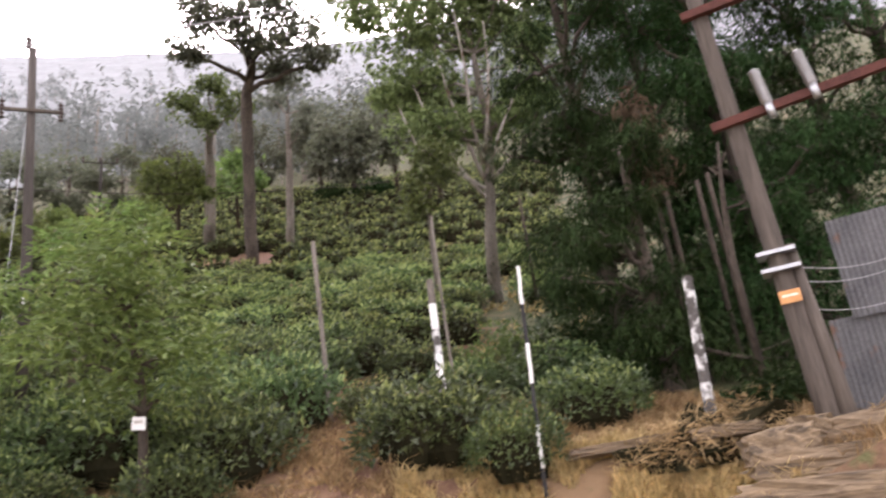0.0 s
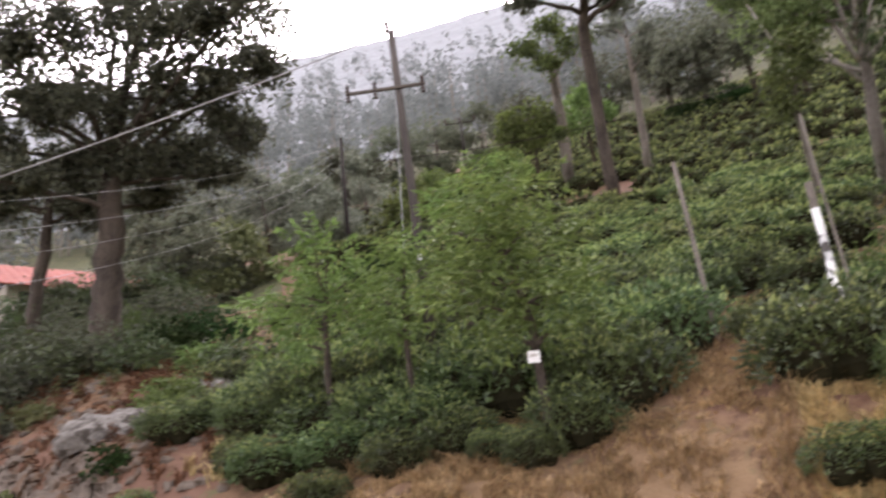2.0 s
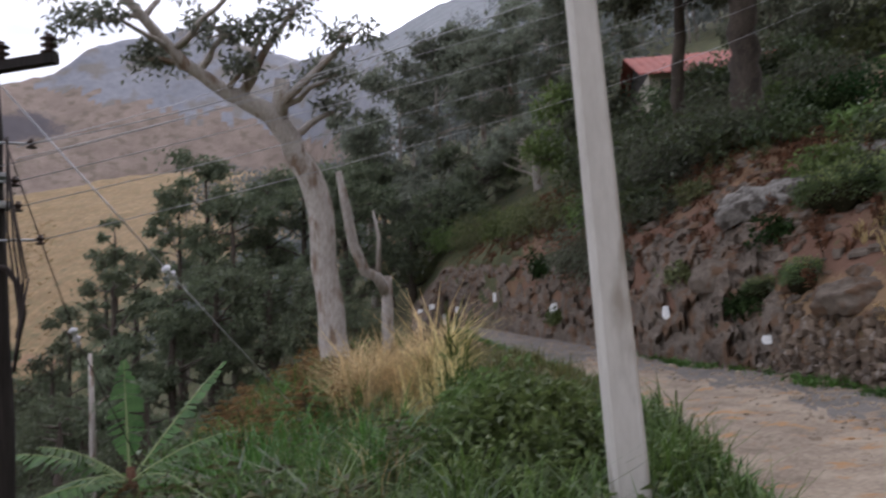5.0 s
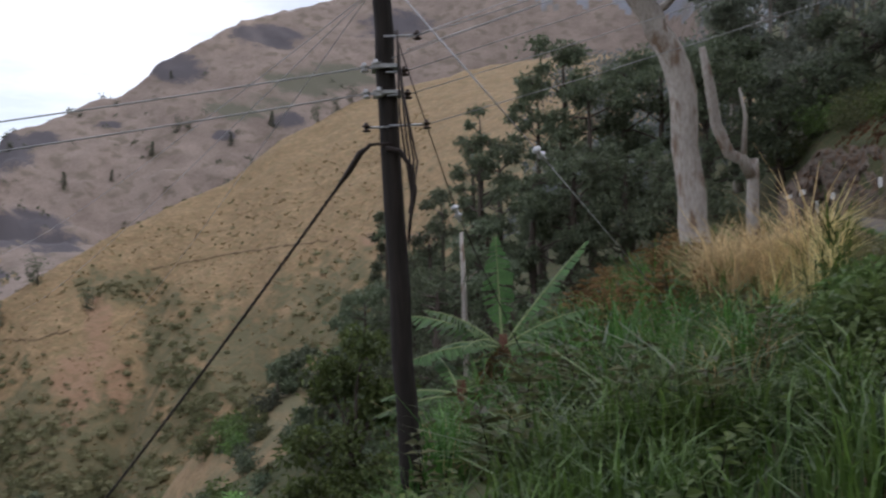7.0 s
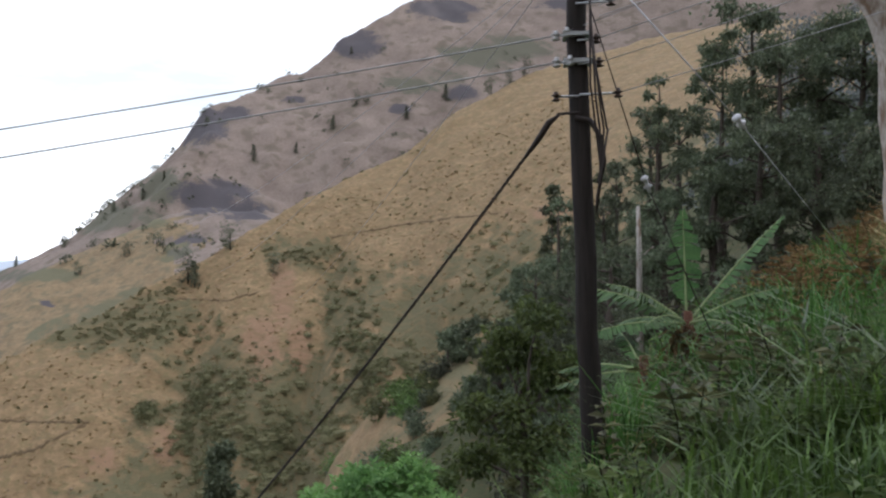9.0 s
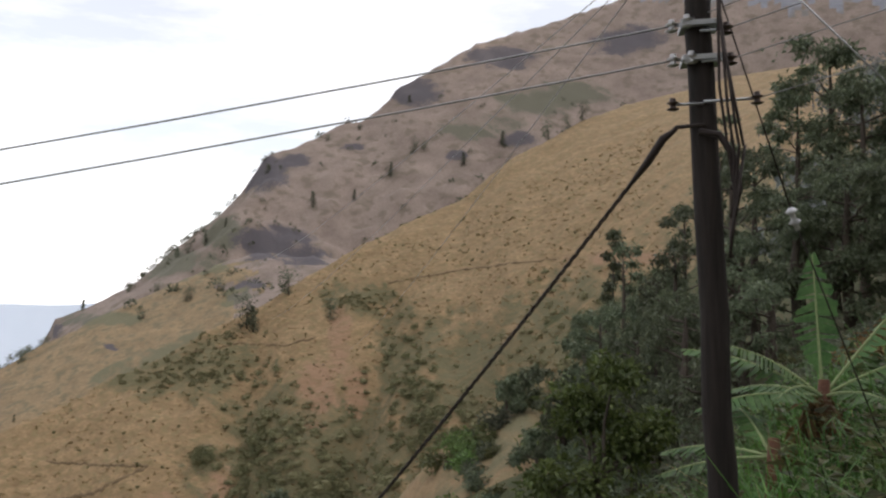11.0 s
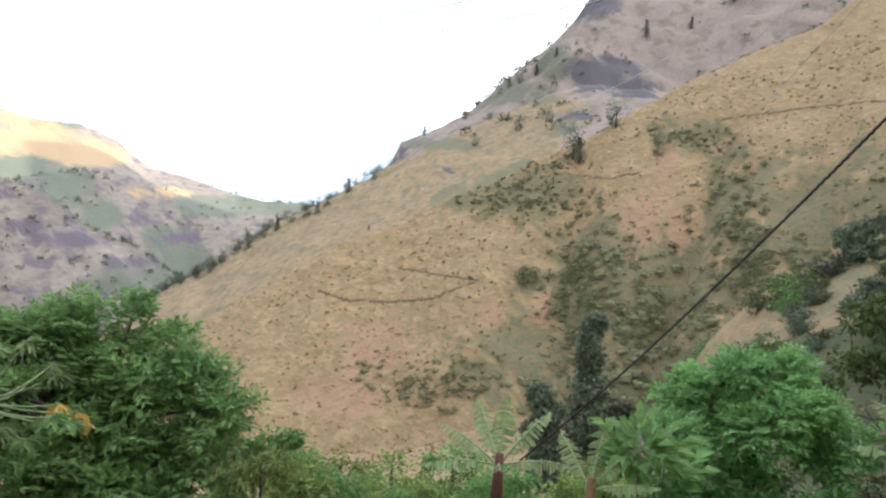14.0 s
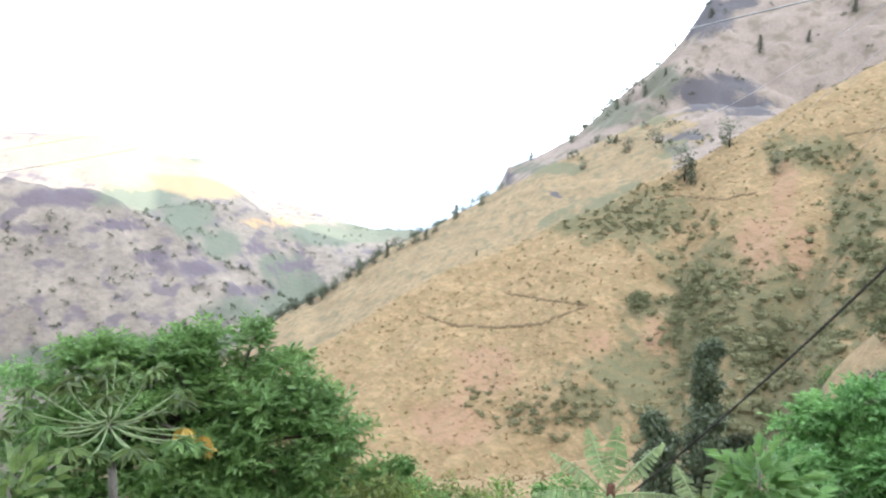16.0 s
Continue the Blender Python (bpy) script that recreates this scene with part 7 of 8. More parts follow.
M_PATH = material("trodden_earth", (0.105, 0.072, 0.04), (0.19, 0.135, 0.075), 0.4, 4, 0.95, 0.6)
hill_path("zigzag trodden footpath across the dry hill", ((131.2, -12.0), (129.3, -12.7), (126.0, -12.8), (123.3, -12.5), (120.0, -11.2)), 0.5)
hill_path("trodden footpath climbing the dry hill", ((120.0, -11.2), (122.6, -10.9), (126.0, -10.4)), 0.35)
hill_path("thin trodden path along the hill contour", ((117.5, -4.2), (114.5, -3.7), (111.5, -3.9), (109.2, -3.4)), 0.3)
hill_path("thin trodden path along the hill contour", ((104.5, 0.2), (100.0, 1.0), (96.0, 1.5), (92.0, 1.8)), 0.3)
M_HILLSTONE = material("dusty_hill_stone", (0.15, 0.11, 0.075), (0.27, 0.20, 0.135), 0.6, 6, 0.95, 0.5)
hill_scrub()


def far_woods():
    """Gum woods climbing the northern mountain, with haze put into their leaf colour."""
    b = Lump()
    for _ in range(1000):
        a = RNG.uniform(-30, 63)
        r = 88 * (7.0 ** RNG.random())
        if a < 26 and r < 95:
            continue
        p = np.array(at(a, r))
        h = RNG.uniform(9, 17)
        b.tube([p, p + (0, 0, h * 0.5), p + (0.3, 0, h * 0.85)], [0.16, 0.12, 0.06], 4, 1)
        n, big = (28, 0.95) if r < 160 else (11, 1.9)
        for k in range(5):
            c = p + np.array([RNG.normal() * 1.5, RNG.normal() * 1.5, h * RNG.uniform(0.25, 1.0)])
            d = unit(n)
            b.leaves(c + d * RNG.uniform(0.4, 2.3, n)[:, None], d + RNG.normal(size=(n, 3)) * 0.4 - np.array([0, 0, 0.3]), big, big * 0.48, 0)
    for _ in range(110):
        a, r = RNG.uniform(64, 79), RNG.uniform(75, 330)
        p, h = np.array(at(a, r)), RNG.uniform(6, 12)
        b.tube([p, p + (0, 0, h * 0.6)], [0.25, 0.14], 4, 1)
        for k in range(4):
            c = p + np.array([RNG.normal() * 1.2, RNG.normal() * 1.2, h * RNG.uniform(0.4, 0.9)])
            d = unit(24)
            b.leaves(c + d * RNG.uniform(0.8, 2.0, 24)[:, None], d + RNG.normal(size=(24, 3)) * 0.4, 1.2, 0.6, 0)
    tagged(b.make("far_woods", [L_GUMFAR, M_GREYBARK]), "grey-green gum woods on the mountain side, tinted for haze", "woods", kind="stuff")


# low-contrast pale leaves, haze mixed into the colour
L_GUMFAR = leafage("haze_tinted_gum_leaves", (0.155, 0.175, 0.167), (0.23, 0.248, 0.235), 0.10, 0.45, 0.9, 0.05)
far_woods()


# ---- large-leaved plants ----
STAND = LATE
M_DEADLEAF = material("withered_banana_leaf", (0.06, 0.03, 0.018), (0.17, 0.09, 0.045), 4, 30, 0.9, 0.4, island=0.4)


def banana(place, leaves, label, dead=False, blade=None):
    blade = blade or L_BANANA
    """leaves: rows of (turn, lift, length, width, droop)."""
    ob = thing("banana_plant", place, label, "banana plant")
    w = Lump()
    foot_z = min(-0.3, float(ground_xy(np.array([place.x]), np.array([place.y]))[0]) - place.z - 0.2)
    w.tube([(0, 0, foot_z), (0.02, 0, 0.4), (0, 0.02, 1.1)], [0.13, 0.1, 0.06], 9)
    w.make("stem", [M_DEADLEAF], ob, True)
    for k in range(3 if dead else 0):
        d, a = Lump(), k * 2.2 + 0.6
        rib = np.array([(math.cos(a) * q, math.sin(a) * q, 0.95 - 0.9 * q - 1.9 * q * q) for q in np.linspace(0.05, 0.5, 8)])
        d.tube(rib, 0.012, 4)
        d.leaves(np.repeat(rib, 10, 0) + RNG.normal(size=(80, 3)) * 0.03, RNG.normal(size=(80, 3)) * 0.5 + np.array([0, 0, -1.0]), 0.3, 0.06)
        d.make("dead_leaf", [M_DEADLEAF], ob)
    for turn, lift, length, width, droop in leaves:
        n = 26
        t = np.linspace(0, 1, n)
        a, e = radians(turn), radians(lift)
        out = length * t
        rib = np.stack([-math.sin(a) * math.cos(e) * out, math.cos(a) * math.cos(e) * out, 0.9 + math.sin(e) * out - droop * length * t ** 2.2], -1)
        side = np.array([math.cos(a), math.sin(a), 0])
        half = width / 2 * np.sin(np.clip((t - 0.12) / 0.88, 0, 1) * math.pi * 0.93 + 0.1) * (t > 0.12)
        b, mid = Lump(), Lump()
        mid.tube(rib, np.linspace(0.022, 0.005, n), 6)
        for s in (-1, 1):
            for k in range(2, n - 1):
                tear = RNG.uniform(0.5, 0.9) if RNG.random() < 0.55 else 1.0
                p0, p1 = rib[k], rib[k] + (rib[k + 1] - rib[k]) * tear
                fall = np.array([0, 0, -RNG.uniform(0.25, 0.75)])
                h0, h1 = half[k] * RNG.uniform(0.85, 1.05), half[min(k + 1, n - 1)] * RNG.uniform(0.8, 1.08)
                sweep = (rib[k + 1] - rib[k]) * 0.8
                b.add([p0, p1, p1 + side * s * h1 + fall * h1 + sweep * RNG.uniform(0.6, 1.2), p0 + side * s * h0 + fall * h0 + sweep], [(0, 1, 2, 3)], 0)
        mid.make("midrib", [M_STRAWRIB], b.make("leaf", [blade], ob), True)
    return ob


M_STRAWRIB = plain("pale_leaf_rib", (0.22, 0.27, 0.12), 0.6)
banana(at(80.9, 12.4, 0.15), ((90, 80, 1.7, 0.5, 0.02), (20, 48, 2.3, 0.42, 0.08), (150, 28, 1.9, 0.6, 0.22), (175, 42, 1.5, 0.55, 0.28), (120, 8, 1.6, 0.55, 0.2), (40, 18, 1.6, 0.5, 0.28), (0, 32, 1.7, 0.45, 0.22), (235, 25, 1.3, 0.5, 0.35), (300, 20, 1.2, 0.5, 0.35), (195, 10, 1.5, 0.5, 0.25)), "banana plant with torn glossy leaves on the grassy drop", True)
banana(at(89.6, 9.8, -0.75), ((150, 35, 1.3, 0.38, 0.25), (120, 12, 1.2, 0.4, 0.25), (60, 30, 1.1, 0.36, 0.25), (190, 20, 1.1, 0.36, 0.3), (20, 14, 1.3, 0.36, 0.2)), "small banana plant with grey torn leaves below the dark pole", False, L_BANANAPALE)
banana(at(83.8, 11.4, 0.0), ((140, 8, 1.4, 0.36, 0.25), (100, 30, 1.3, 0.34, 0.2), (170, -2, 1.2, 0.36, 0.2), (60, 10, 1.2, 0.3, 0.25)), "banana plant with drooping frayed leaves")
STAND = LAST
banana(polar(118.2, -27.0, 13.6), ((190, 38, 1.25, 0.42, 0.2), (150, 55, 1.2, 0.4, 0.12), (60, 45, 1.3, 0.42, 0.15), (100, 72, 1.1, 0.38, 0.05), (215, 15, 1.2, 0.4, 0.25), (20, 20, 1.2, 0.4, 0.25), (300, 30, 1.0, 0.4, 0.2)), "banana plant with pale ragged leaves at the edge of the drop", False, L_BANANAPALE)
banana(polar(111.6, -28.5, 12.2), ((40, 50, 1.0, 0.36, 0.15), (150, 45, 1.0, 0.36, 0.15), (90, 65, 1.0, 0.34, 0.1), (10, 25, 1.0, 0.36, 0.2)), "young banana plant among the edge scrub", False, L_BANANAPALE)


def broad_plant(az, el, r, n, size, mat, label):
    c = polar(az, el, r)
    b0 = at(az, r, -0.1)
    ob = thing("young_tree", b0, label, "tree")
    w = Lump()
    c0 = np.array(c - b0)
    w.tube([(0, 0, 0), c0 * 0.6, c0 + (0, 0, 0.2)], [0.035, 0.028, 0.015], 6)
    w.make("trunk", [M_GREYBARK], ob, True)
    b = Lump()
    d = unit(n)
    d[:, 2] = d[:, 2] * 0.6 + 0.25
    b.leaves(c0 + d * RNG.uniform(0.1, 0.55, n)[:, None], d + np.array([0, 0, -0.15]), size, size * 0.6, 0)
    b.make("crown", [mat], ob)


broad_plant(108.3, -21.8, 12.0, 120, 0.30, L_FRESH, "young tree with large bright green leaves")
broad_plant(106.6, -23.5, 12.4, 90, 0.28, L_FRESH, "young tree with large bright green leaves")
broad_plant(79.0, -10.6, 11.2, 70, 0.26, L_BRIGHT, "bright leafy plant beside the banana")
broad_plant(159.0, -21.5, 10.5, 90, 0.26, L_BRIGHT, "leafy plant with pale green leaves")


M_STALK = plain("pale_leaf_stalk", (0.21, 0.26, 0.12), 0.6)


def papaya():
    top = polar(152.8, -17.6, 12.2)
    base = at(152.8, 12.2, -0.2)
    ob = thing("papaya_tree", base, "papaya tree with long leaf stalks and hanging fruit", "papaya tree")
    t0 = np.array(top - base)
    w = Lump()
    w.tube([(0, 0, 0), t0 * 0.5, t0], [0.09, 0.075, 0.05], 9)
    w.make("trunk", [M_GREYBARK], ob, True)
    for k in range(26):
        a, e = k * 2.4, (RNG.uniform(-0.45, 0.45) if k < 20 and k not in (9, 17) else (0.9 if k >= 20 else -0.35))
        ln = RNG.uniform(0.85, 1.3) * (1 if e < 0.6 else 0.75)
        end = t0 + np.array([math.cos(a) * math.cos(e), math.sin(a) * math.cos(e), math.sin(e) * 0.9]) * ln
        s = Lump()
        s.tube(bend(t0 + (0, 0, RNG.uniform(-0.1, 0.05)), end, 0.07), np.linspace(0.016, 0.009, 6), 5)
        stalk = s.make("leaf_stalk", [M_STALK], ob, True)
        lf_ = Lump()
        yellow = k in (9, 17)
        for q in range(9):
            b_ang = a + (q - 4) * 0.55
            d = np.array([math.cos(b_ang), math.sin(b_ang), -0.35 if not yellow else -1.6])
            n = 3
            lf_.leaves(np.repeat(end[None], n, 0), d + RNG.normal(size=(n, 3)) * 0.18, 0.3 if yellow else 0.27, 0.12 if yellow else 0.085, 0)
        lf_.make("leaf_blade", [L_YELLOW if yellow else L_MID], stalk)
    for k in range(16):
        a = k * 2.4
        c = t0 + np.array([math.cos(a) * 0.1, math.sin(a) * 0.1, -0.12 - 0.028 * k])
        f = Lump()
        f.tube([c + (0, 0, 0.09), c + (0, 0, 0.04), c - (0, 0, 0.04), c - (0, 0, 0.1)], [0.015, 0.05, 0.055, 0.012], 7)
        f.make("fruit", [M_FRUIT], ob, True)


M_FRUIT = plain("green_fruit_skin", (0.07, 0.13, 0.04), 0.45)
papaya()


# ---- grass ----
STAND = Vector((0, 0, 0))
def grass(name, label, area, n, height, mat, lean=0.5, width=0.012):
    """Blades of grass over a patch of the plan: (compass angles, distances)."""
    (a0, a1), (r0, r1) = area[:2]
    m = max(1, n // (26 if height > 0.4 else 12))
    ca = RNG.uniform(a0, a1, m)
    cr = r0(ca) + (r1(ca) - r0(ca)) * RNG.random(m) if callable(r0) else np.sqrt(RNG.uniform(r0 ** 2, r1 ** 2, m))
    pick = RNG.integers(0, m, n)
    size = height * RNG.uniform(0.15, 0.5, m)
    x = -np.sin(np.radians(ca))[pick] * cr[pick] + RNG.normal(size=n) * size[pick]
    y = np.cos(np.radians(ca))[pick] * cr[pick] + RNG.normal(size=n) * size[pick]
    a, r = np.degrees(np.arctan2(-x, y)), np.hypot(x, y)
    keep = (a > a0) & (a < a1) & (wander(x, y, 1.6, 3, 4.0) > -0.45)
    if len(area) > 2:
        keep &= area[2](a, r)
    tuft = RNG.uniform(0.5, 1.25, m)[pick][keep]
    cx, cy = (-np.sin(np.radians(ca)) * cr)[pick][keep], (np.cos(np.radians(ca)) * cr)[pick][keep]
    x, y, r = x[keep], y[keep], r[keep]
    n = len(x)
    p = np.stack([x, y, ground_xy(x, y) - 0.02], -1)
    h = height * RNG.uniform(0.45, 1.15, n) * tuft * (1 + 0.35 * wander(x, y, 2.2, 2, 1.0))
    ang = np.arctan2(y - cy, x - cx) + RNG.normal(size=n) * 0.7
    d = np.stack([np.cos(ang), np.sin(ang), np.zeros(n)], -1)
    s = np.stack([-np.sin(ang), np.cos(ang), np.zeros(n)], -1) * width * RNG.uniform(0.7, 1.5, n)[:, None]
    mid = p + d * (h * lean * 0.25)[:, None] + np.array([0, 0, 1]) * (h * 0.65)[:, None]
    tip = p + d * (h * lean * RNG.uniform(0.6, 1.3, n))[:, None] + np.array([0, 0, 1]) * (h * RNG.uniform(0.7, 1.0, n))[:, None]
    v = np.stack([p - s, p + s, mid + s * 0.8, mid - s * 0.8, tip + s * 0.15, tip - s * 0.15], 1).reshape(-1, 3)
    k = np.arange(n)[:, None] * 6
    f = np.concatenate([k + np.array([0, 1, 2, 3]), k + np.array([3, 2, 4, 5])])
    b = Lump()
    b.add(v, f)
    tagged(b.make(name, [mat]), label, "grass", kind="stuff")


off_road = lambda a, r: r > np.interp(a, AZ, KNOTS[:, 2, 0])
grass("dry_grass", "golden dry grass over the top of the wall", ((-36, 41), (10.6, 15.8), off_road), 38000, 0.23, L_STRAW, 1.25)
grass("dry_grass", "short matted straw on the bank above the wall", ((-32, 42), (10.7, 16.2), off_road), 30000, 0.15, L_PALESTRAW, 1.7, 0.014)
grass("dry_grass", "sparse dry grass between the tea bushes", ((-20, 36), (16, 30)), 7000, 0.25, L_STRAW, 0.8, 0.018)
foot = lambda a: np.interp(a, AZ, KNOTS[:, 1, 0])
grass("verge_grass", "green grass fringe at the foot of the wall", ((10, 50), (lambda a: foot(a) - 1.0 - 0.5 * np.sin(a), lambda a: foot(a) - 0.1)), 9000, 0.2, L_GRASS, 0.8, 0.014)
grass("verge_grass", "low grass along the outer edge of the road", ((42, 61), (lambda a: np.interp(a, AZ, KNOTS[:, 0, 0]) - 0.6, lambda a: np.interp(a, AZ, KNOTS[:, 0, 0]) + 0.5)), 7000, 0.22, L_GRASS, 0.8, 0.014)
grass("verge_grass", "long green grass on the valley-side verge", ((41, 93), (4.2, 13), lambda a, r: r < np.minimum(np.interp(a, AZ, KNOTS[:, 0, 0]) + 0.1, np.where(a > 64, 13, 99)) - np.where((a > 51.5) & (a < 62), 3.0, 0)), 26000, 0.6, L_GRASS, 0.65, 0.008)
grass("verge_grass", "tangled green grass along the drop", ((48, 92), (12.5, 27), lambda a, r: (a > 62) | (r < np.interp(a, AZ, KNOTS[:, 0, 0]) - 0.1)), 19000, 0.55, L_SERE, 0.7, 0.011)
grass("dry_grass", "tall straw-coloured grass at the tree's foot", ((61, 68.5), (14.5, 19)), 7000, 1.35, L_PALESTRAW, 0.7, 0.013)
grass("dry_grass", "bleached tall grass clump on the verge", ((60.5, 63.5), (13.4, 15.6)), 2600, 1.2, L_PALESTRAW, 0.8, 0.012)
grass("verge_grass", "tall green reeds in the bleached grass", ((59.8, 62.5), (13, 15.5)), 1500, 1.25, L_GRASS, 0.5, 0.014)
grass("verge_grass", "tall rank green grass on the drop", ((64, 91), (9, 20)), 15000, 0.95, L_GRASS, 0.55, 0.009)
grass("dry_grass", "dead yellow stalks among the green grass", ((64, 91), (8, 20)), 1300, 0.8, L_STRAW, 0.9, 0.007)
grass("verge_grass", "long arching glossy grass blades on the verge", ((64, 82), (6.5, 11.5)), 3200, 0.7, L_LUSH, 1.3, 0.014)
L_RUSSET = leafage("russet_dry_grass", (0.11, 0.06, 0.032), (0.24, 0.14, 0.07), 0.4, 0.25, 0.9, 0.1)
grass("dry_grass", "russet dry grass on the rocky bank", ((33, 61), (18, 50), off_road), 34000, 0.24, L_RUSSET, 1.1, 0.02)
for a, r, q in ((57.6, 9.6, 0.48), (55.4, 9.4, 0.45), (56.6, 8.6, 0.45), (54.8, 8.6, 0.38), (59.2, 9.0, 0.4), (57.8, 7.8, 0.42), (58.6, 8.4, 0.4)):
    b_ = at(a, r, -0.05)
    tree("shrub", "dense green leafy shrub by the road edge", b_, [(b_, 0.03), (b_ + Vector((0, 0, 0.3)), 0.02)], [(b_ + Vector((0, 0, 0.6)), q * 1.15), (b_ + Vector((0.35, 0, 0.4)), q * 0.85), (b_ + Vector((-0.35, 0.1, 0.4)), q * 0.85)], (0.10, 0.06), L_MID, M_BARK, 2000, 12, 0.8, category="shrub", limbs=False, group="roadside shrubs")
for k in range(34):
    a, r = RNG.uniform(64, 90), (RNG.uniform(18, 40) if k < 26 else RNG.uniform(8.5, 15))
    b_ = at(a, r, -0.05)
    q = RNG.uniform(0.5, 1.1) * (1 if k < 26 else 0.5)
    tree("shrub", "weedy shrub on the valley slope", b_, [(b_, 0.03), (b_ + Vector((0, 0, 0.3)), 0.02)], [(b_ + Vector((0, 0, 0.3 * q)), q), (b_ + Vector((0.6 * q, 0, 0.2 * q)), q * 0.7)], (0.2, 0.1), (L_OLIVE, L_MID, L_DARKGUM)[k % 3], M_BARK, 420, 10, 0.7, category="shrub", limbs=False, group="slope shrubs")
for k in range(22):
    a, r = RNG.uniform(70, 87), RNG.uniform(15, 34)
    b_, q = at(a, r, -0.05), RNG.uniform(0.6, 1.2)
    tree("shrub", "dark tangled shrub on the shady slope", b_, [(b_, 0.03), (b_ + Vector((0, 0, 0.3)), 0.02)], [(b_ + Vector((0, 0, 0.35 * q)), q), (b_ + Vector((0.6 * q, 0, 0.25 * q)), q * 0.8)], (0.2, 0.1), (L_DARKGUM, L_TEADARK)[k % 2], M_BARK, 520, 10, 0.75, limbs=False, category="shrub", group="slope shrubs")
for k in range(44):
    a, r = RNG.uniform(84, 107), RNG.uniform(34, 110)
    b_ = at(a, r, -0.1)
    q = RNG.uniform(1.0, 2.2)
    tree("shrub", "thick green shrub on the valley slope", b_, [(b_, 0.05), (b_ + Vector((0, 0, 0.5)), 0.03)], [(b_ + Vector((0, 0, 0.4 * q)), q), (b_ + Vector((0.6 * q, 0, 0.3 * q)), q * 0.7)], (0.4, 0.2), (L_OLIVE, L_MID, L_DARKGUM)[k % 3], M_BARK, 260, 9, 0.75, category="shrub", limbs=False, group="slope shrubs")

# ---- weeds and stones on the banks ----
def weeds(label, area, n, size, mat):
    """Leafy weeds: a few stalks with paired broad leaves."""
    (a0, a1), (r0, r1) = area[:2]
    b = Lump()
    for _ in range(n):
        a, r = RNG.uniform(a0, a1), math.sqrt(RNG.uniform(r0 ** 2, r1 ** 2))
        if len(area) > 2 and not area[2](a, r):
            continue
        p = np.array(at(a, r, -0.02))
        for _s in range(int(RNG.integers(2, 5))):
            top = p + np.array([RNG.normal() * 0.25, RNG.normal() * 0.25, RNG.uniform(0.5, 1.2)]) * size
            b.tube(bend(p, top, 0, 0.02, 4), np.linspace(0.008, 0.004, 4), 4, 1)
            t = np.linspace(0.25, 1, 7)
            q = p + (top - p) * t[:, None]
            for s in (0, math.pi):
                ang = t * 9 + s
                b.leaves(q, np.stack([np.cos(ang), np.sin(ang), 0.2 + 0 * t], -1), 0.26 * size, 0.12 * size, 0)
    tagged(b.make("weeds", [mat, M_TWIGSHADE]), label, "weeds", kind="stuff")


verge = lambda a, r: r < ring_at(a, 0) + 0.1 or a > 64
weeds("leafy green weeds among the verge grass", ((44, 92), (4.5, 12), verge), 150, 0.5, L_MID)
weeds("brown dying weeds below the tall tree", ((65, 78), (14, 26)), 130, 0.9, L_RUSSET)
weeds("pale leafy weeds on the drop", ((64, 94), (7, 22)), 150, 0.75, L_OLIVE)
weeds("dry brown weeds on the rocky bank", ((33, 60), (18, 42), lambda a, r: r > ring_at(a, 2)), 260, 0.6, L_RUSSET)
weeds("small green weeds on the rocky bank", ((30, 60), (17, 42), lambda a, r: r > ring_at(a, 2)), 110, 0.5, L_OLIVE)


def bank_stones():
    b = Lump()
    for _ in range(420):
        a = RNG.uniform(30, 57) if RNG.random() < 0.6 else RNG.normal(41, 3)
        r0 = ring_at(a, 2)
        r = r0 + RNG.uniform(0.3, 9) * RNG.random() ** 0.5
        s = RNG.uniform(0.06, 0.22) * (1.7 if RNG.random() < 0.1 else 1)
        b.dome(np.array(at(a, r, -0.05)), (s * RNG.uniform(0.8, 1.6), s, s * RNG.uniform(0.5, 0.9)), 0.35, RNG.uniform(0, 9), 0, 4, 7, -0.3)
    tagged(b.make("bank_stones", [M_ROCK]), "broken brown stones lying on the russet bank", "stones", kind="stuff")


bank_stones()

# ---- posts and the sign ----
STAND = EARLY
def post(az, r, el0, el1, w, label, mats, lean=0.0, name="fence_post"):
    """A rough square post painted in bands: mats gives the material of each band from the foot."""
    b0 = at(az, r, -0.15)
    ob = thing(name, b0, label, "post", "posts in the tea")
    z0, z1 = 0.0, EYE + r * math.tan(radians(el1)) - b0.z
    l, _ = across(az)
    n = len(mats)
    for k, m in enumerate(mats):
        za, zb = z0 + (z1 - z0) * k / n, z0 + (z1 - z0) * (k + 1) / n
        b = Lump()
        zz = np.linspace(za, zb, 4)
        b.tube([l * (lean * q / z1) + Vector((RNG.normal() * 0.004, 0, q)) for q in zz], w * (1 - 0.12 * zz / z1) * (1 if k % 2 else 1.02), 8)
        b.make("band", [m], ob, False)
    return ob


M_BLOTCH = material("flaking_whitewash", (0.05, 0.046, 0.042), (0.13, 0.12, 0.11), 2.5, 30, 0.9, 0.5, spot=(0.62, 0.62, 0.60), spot_at=0.52)
post(-24.7, 12.2, 4.7, 15.1, 0.085, "dark post with flaking whitewash", [M_BLOTCH], -0.16)
post(-7.7, 14.6, 10, 17.8, 0.075, "grey post with whitewashed bands", [M_BLACK, M_BLOTCH, M_WHITE, M_BLOTCH, M_WHITE, M_GREYBARK], -0.04)
post(0.0, 15.6, 12, 21.2, 0.05, "thin grey weathered wooden post", [M_GREYBARK], 0.05)
post(-13.5, 11.8, 8, 17.9, 0.031, "striped black and white marker pole", [M_BLACK, M_WHITE, M_BLACK, M_WHITE, M_BLACK, M_WHITE], -0.15, "marker_pole")
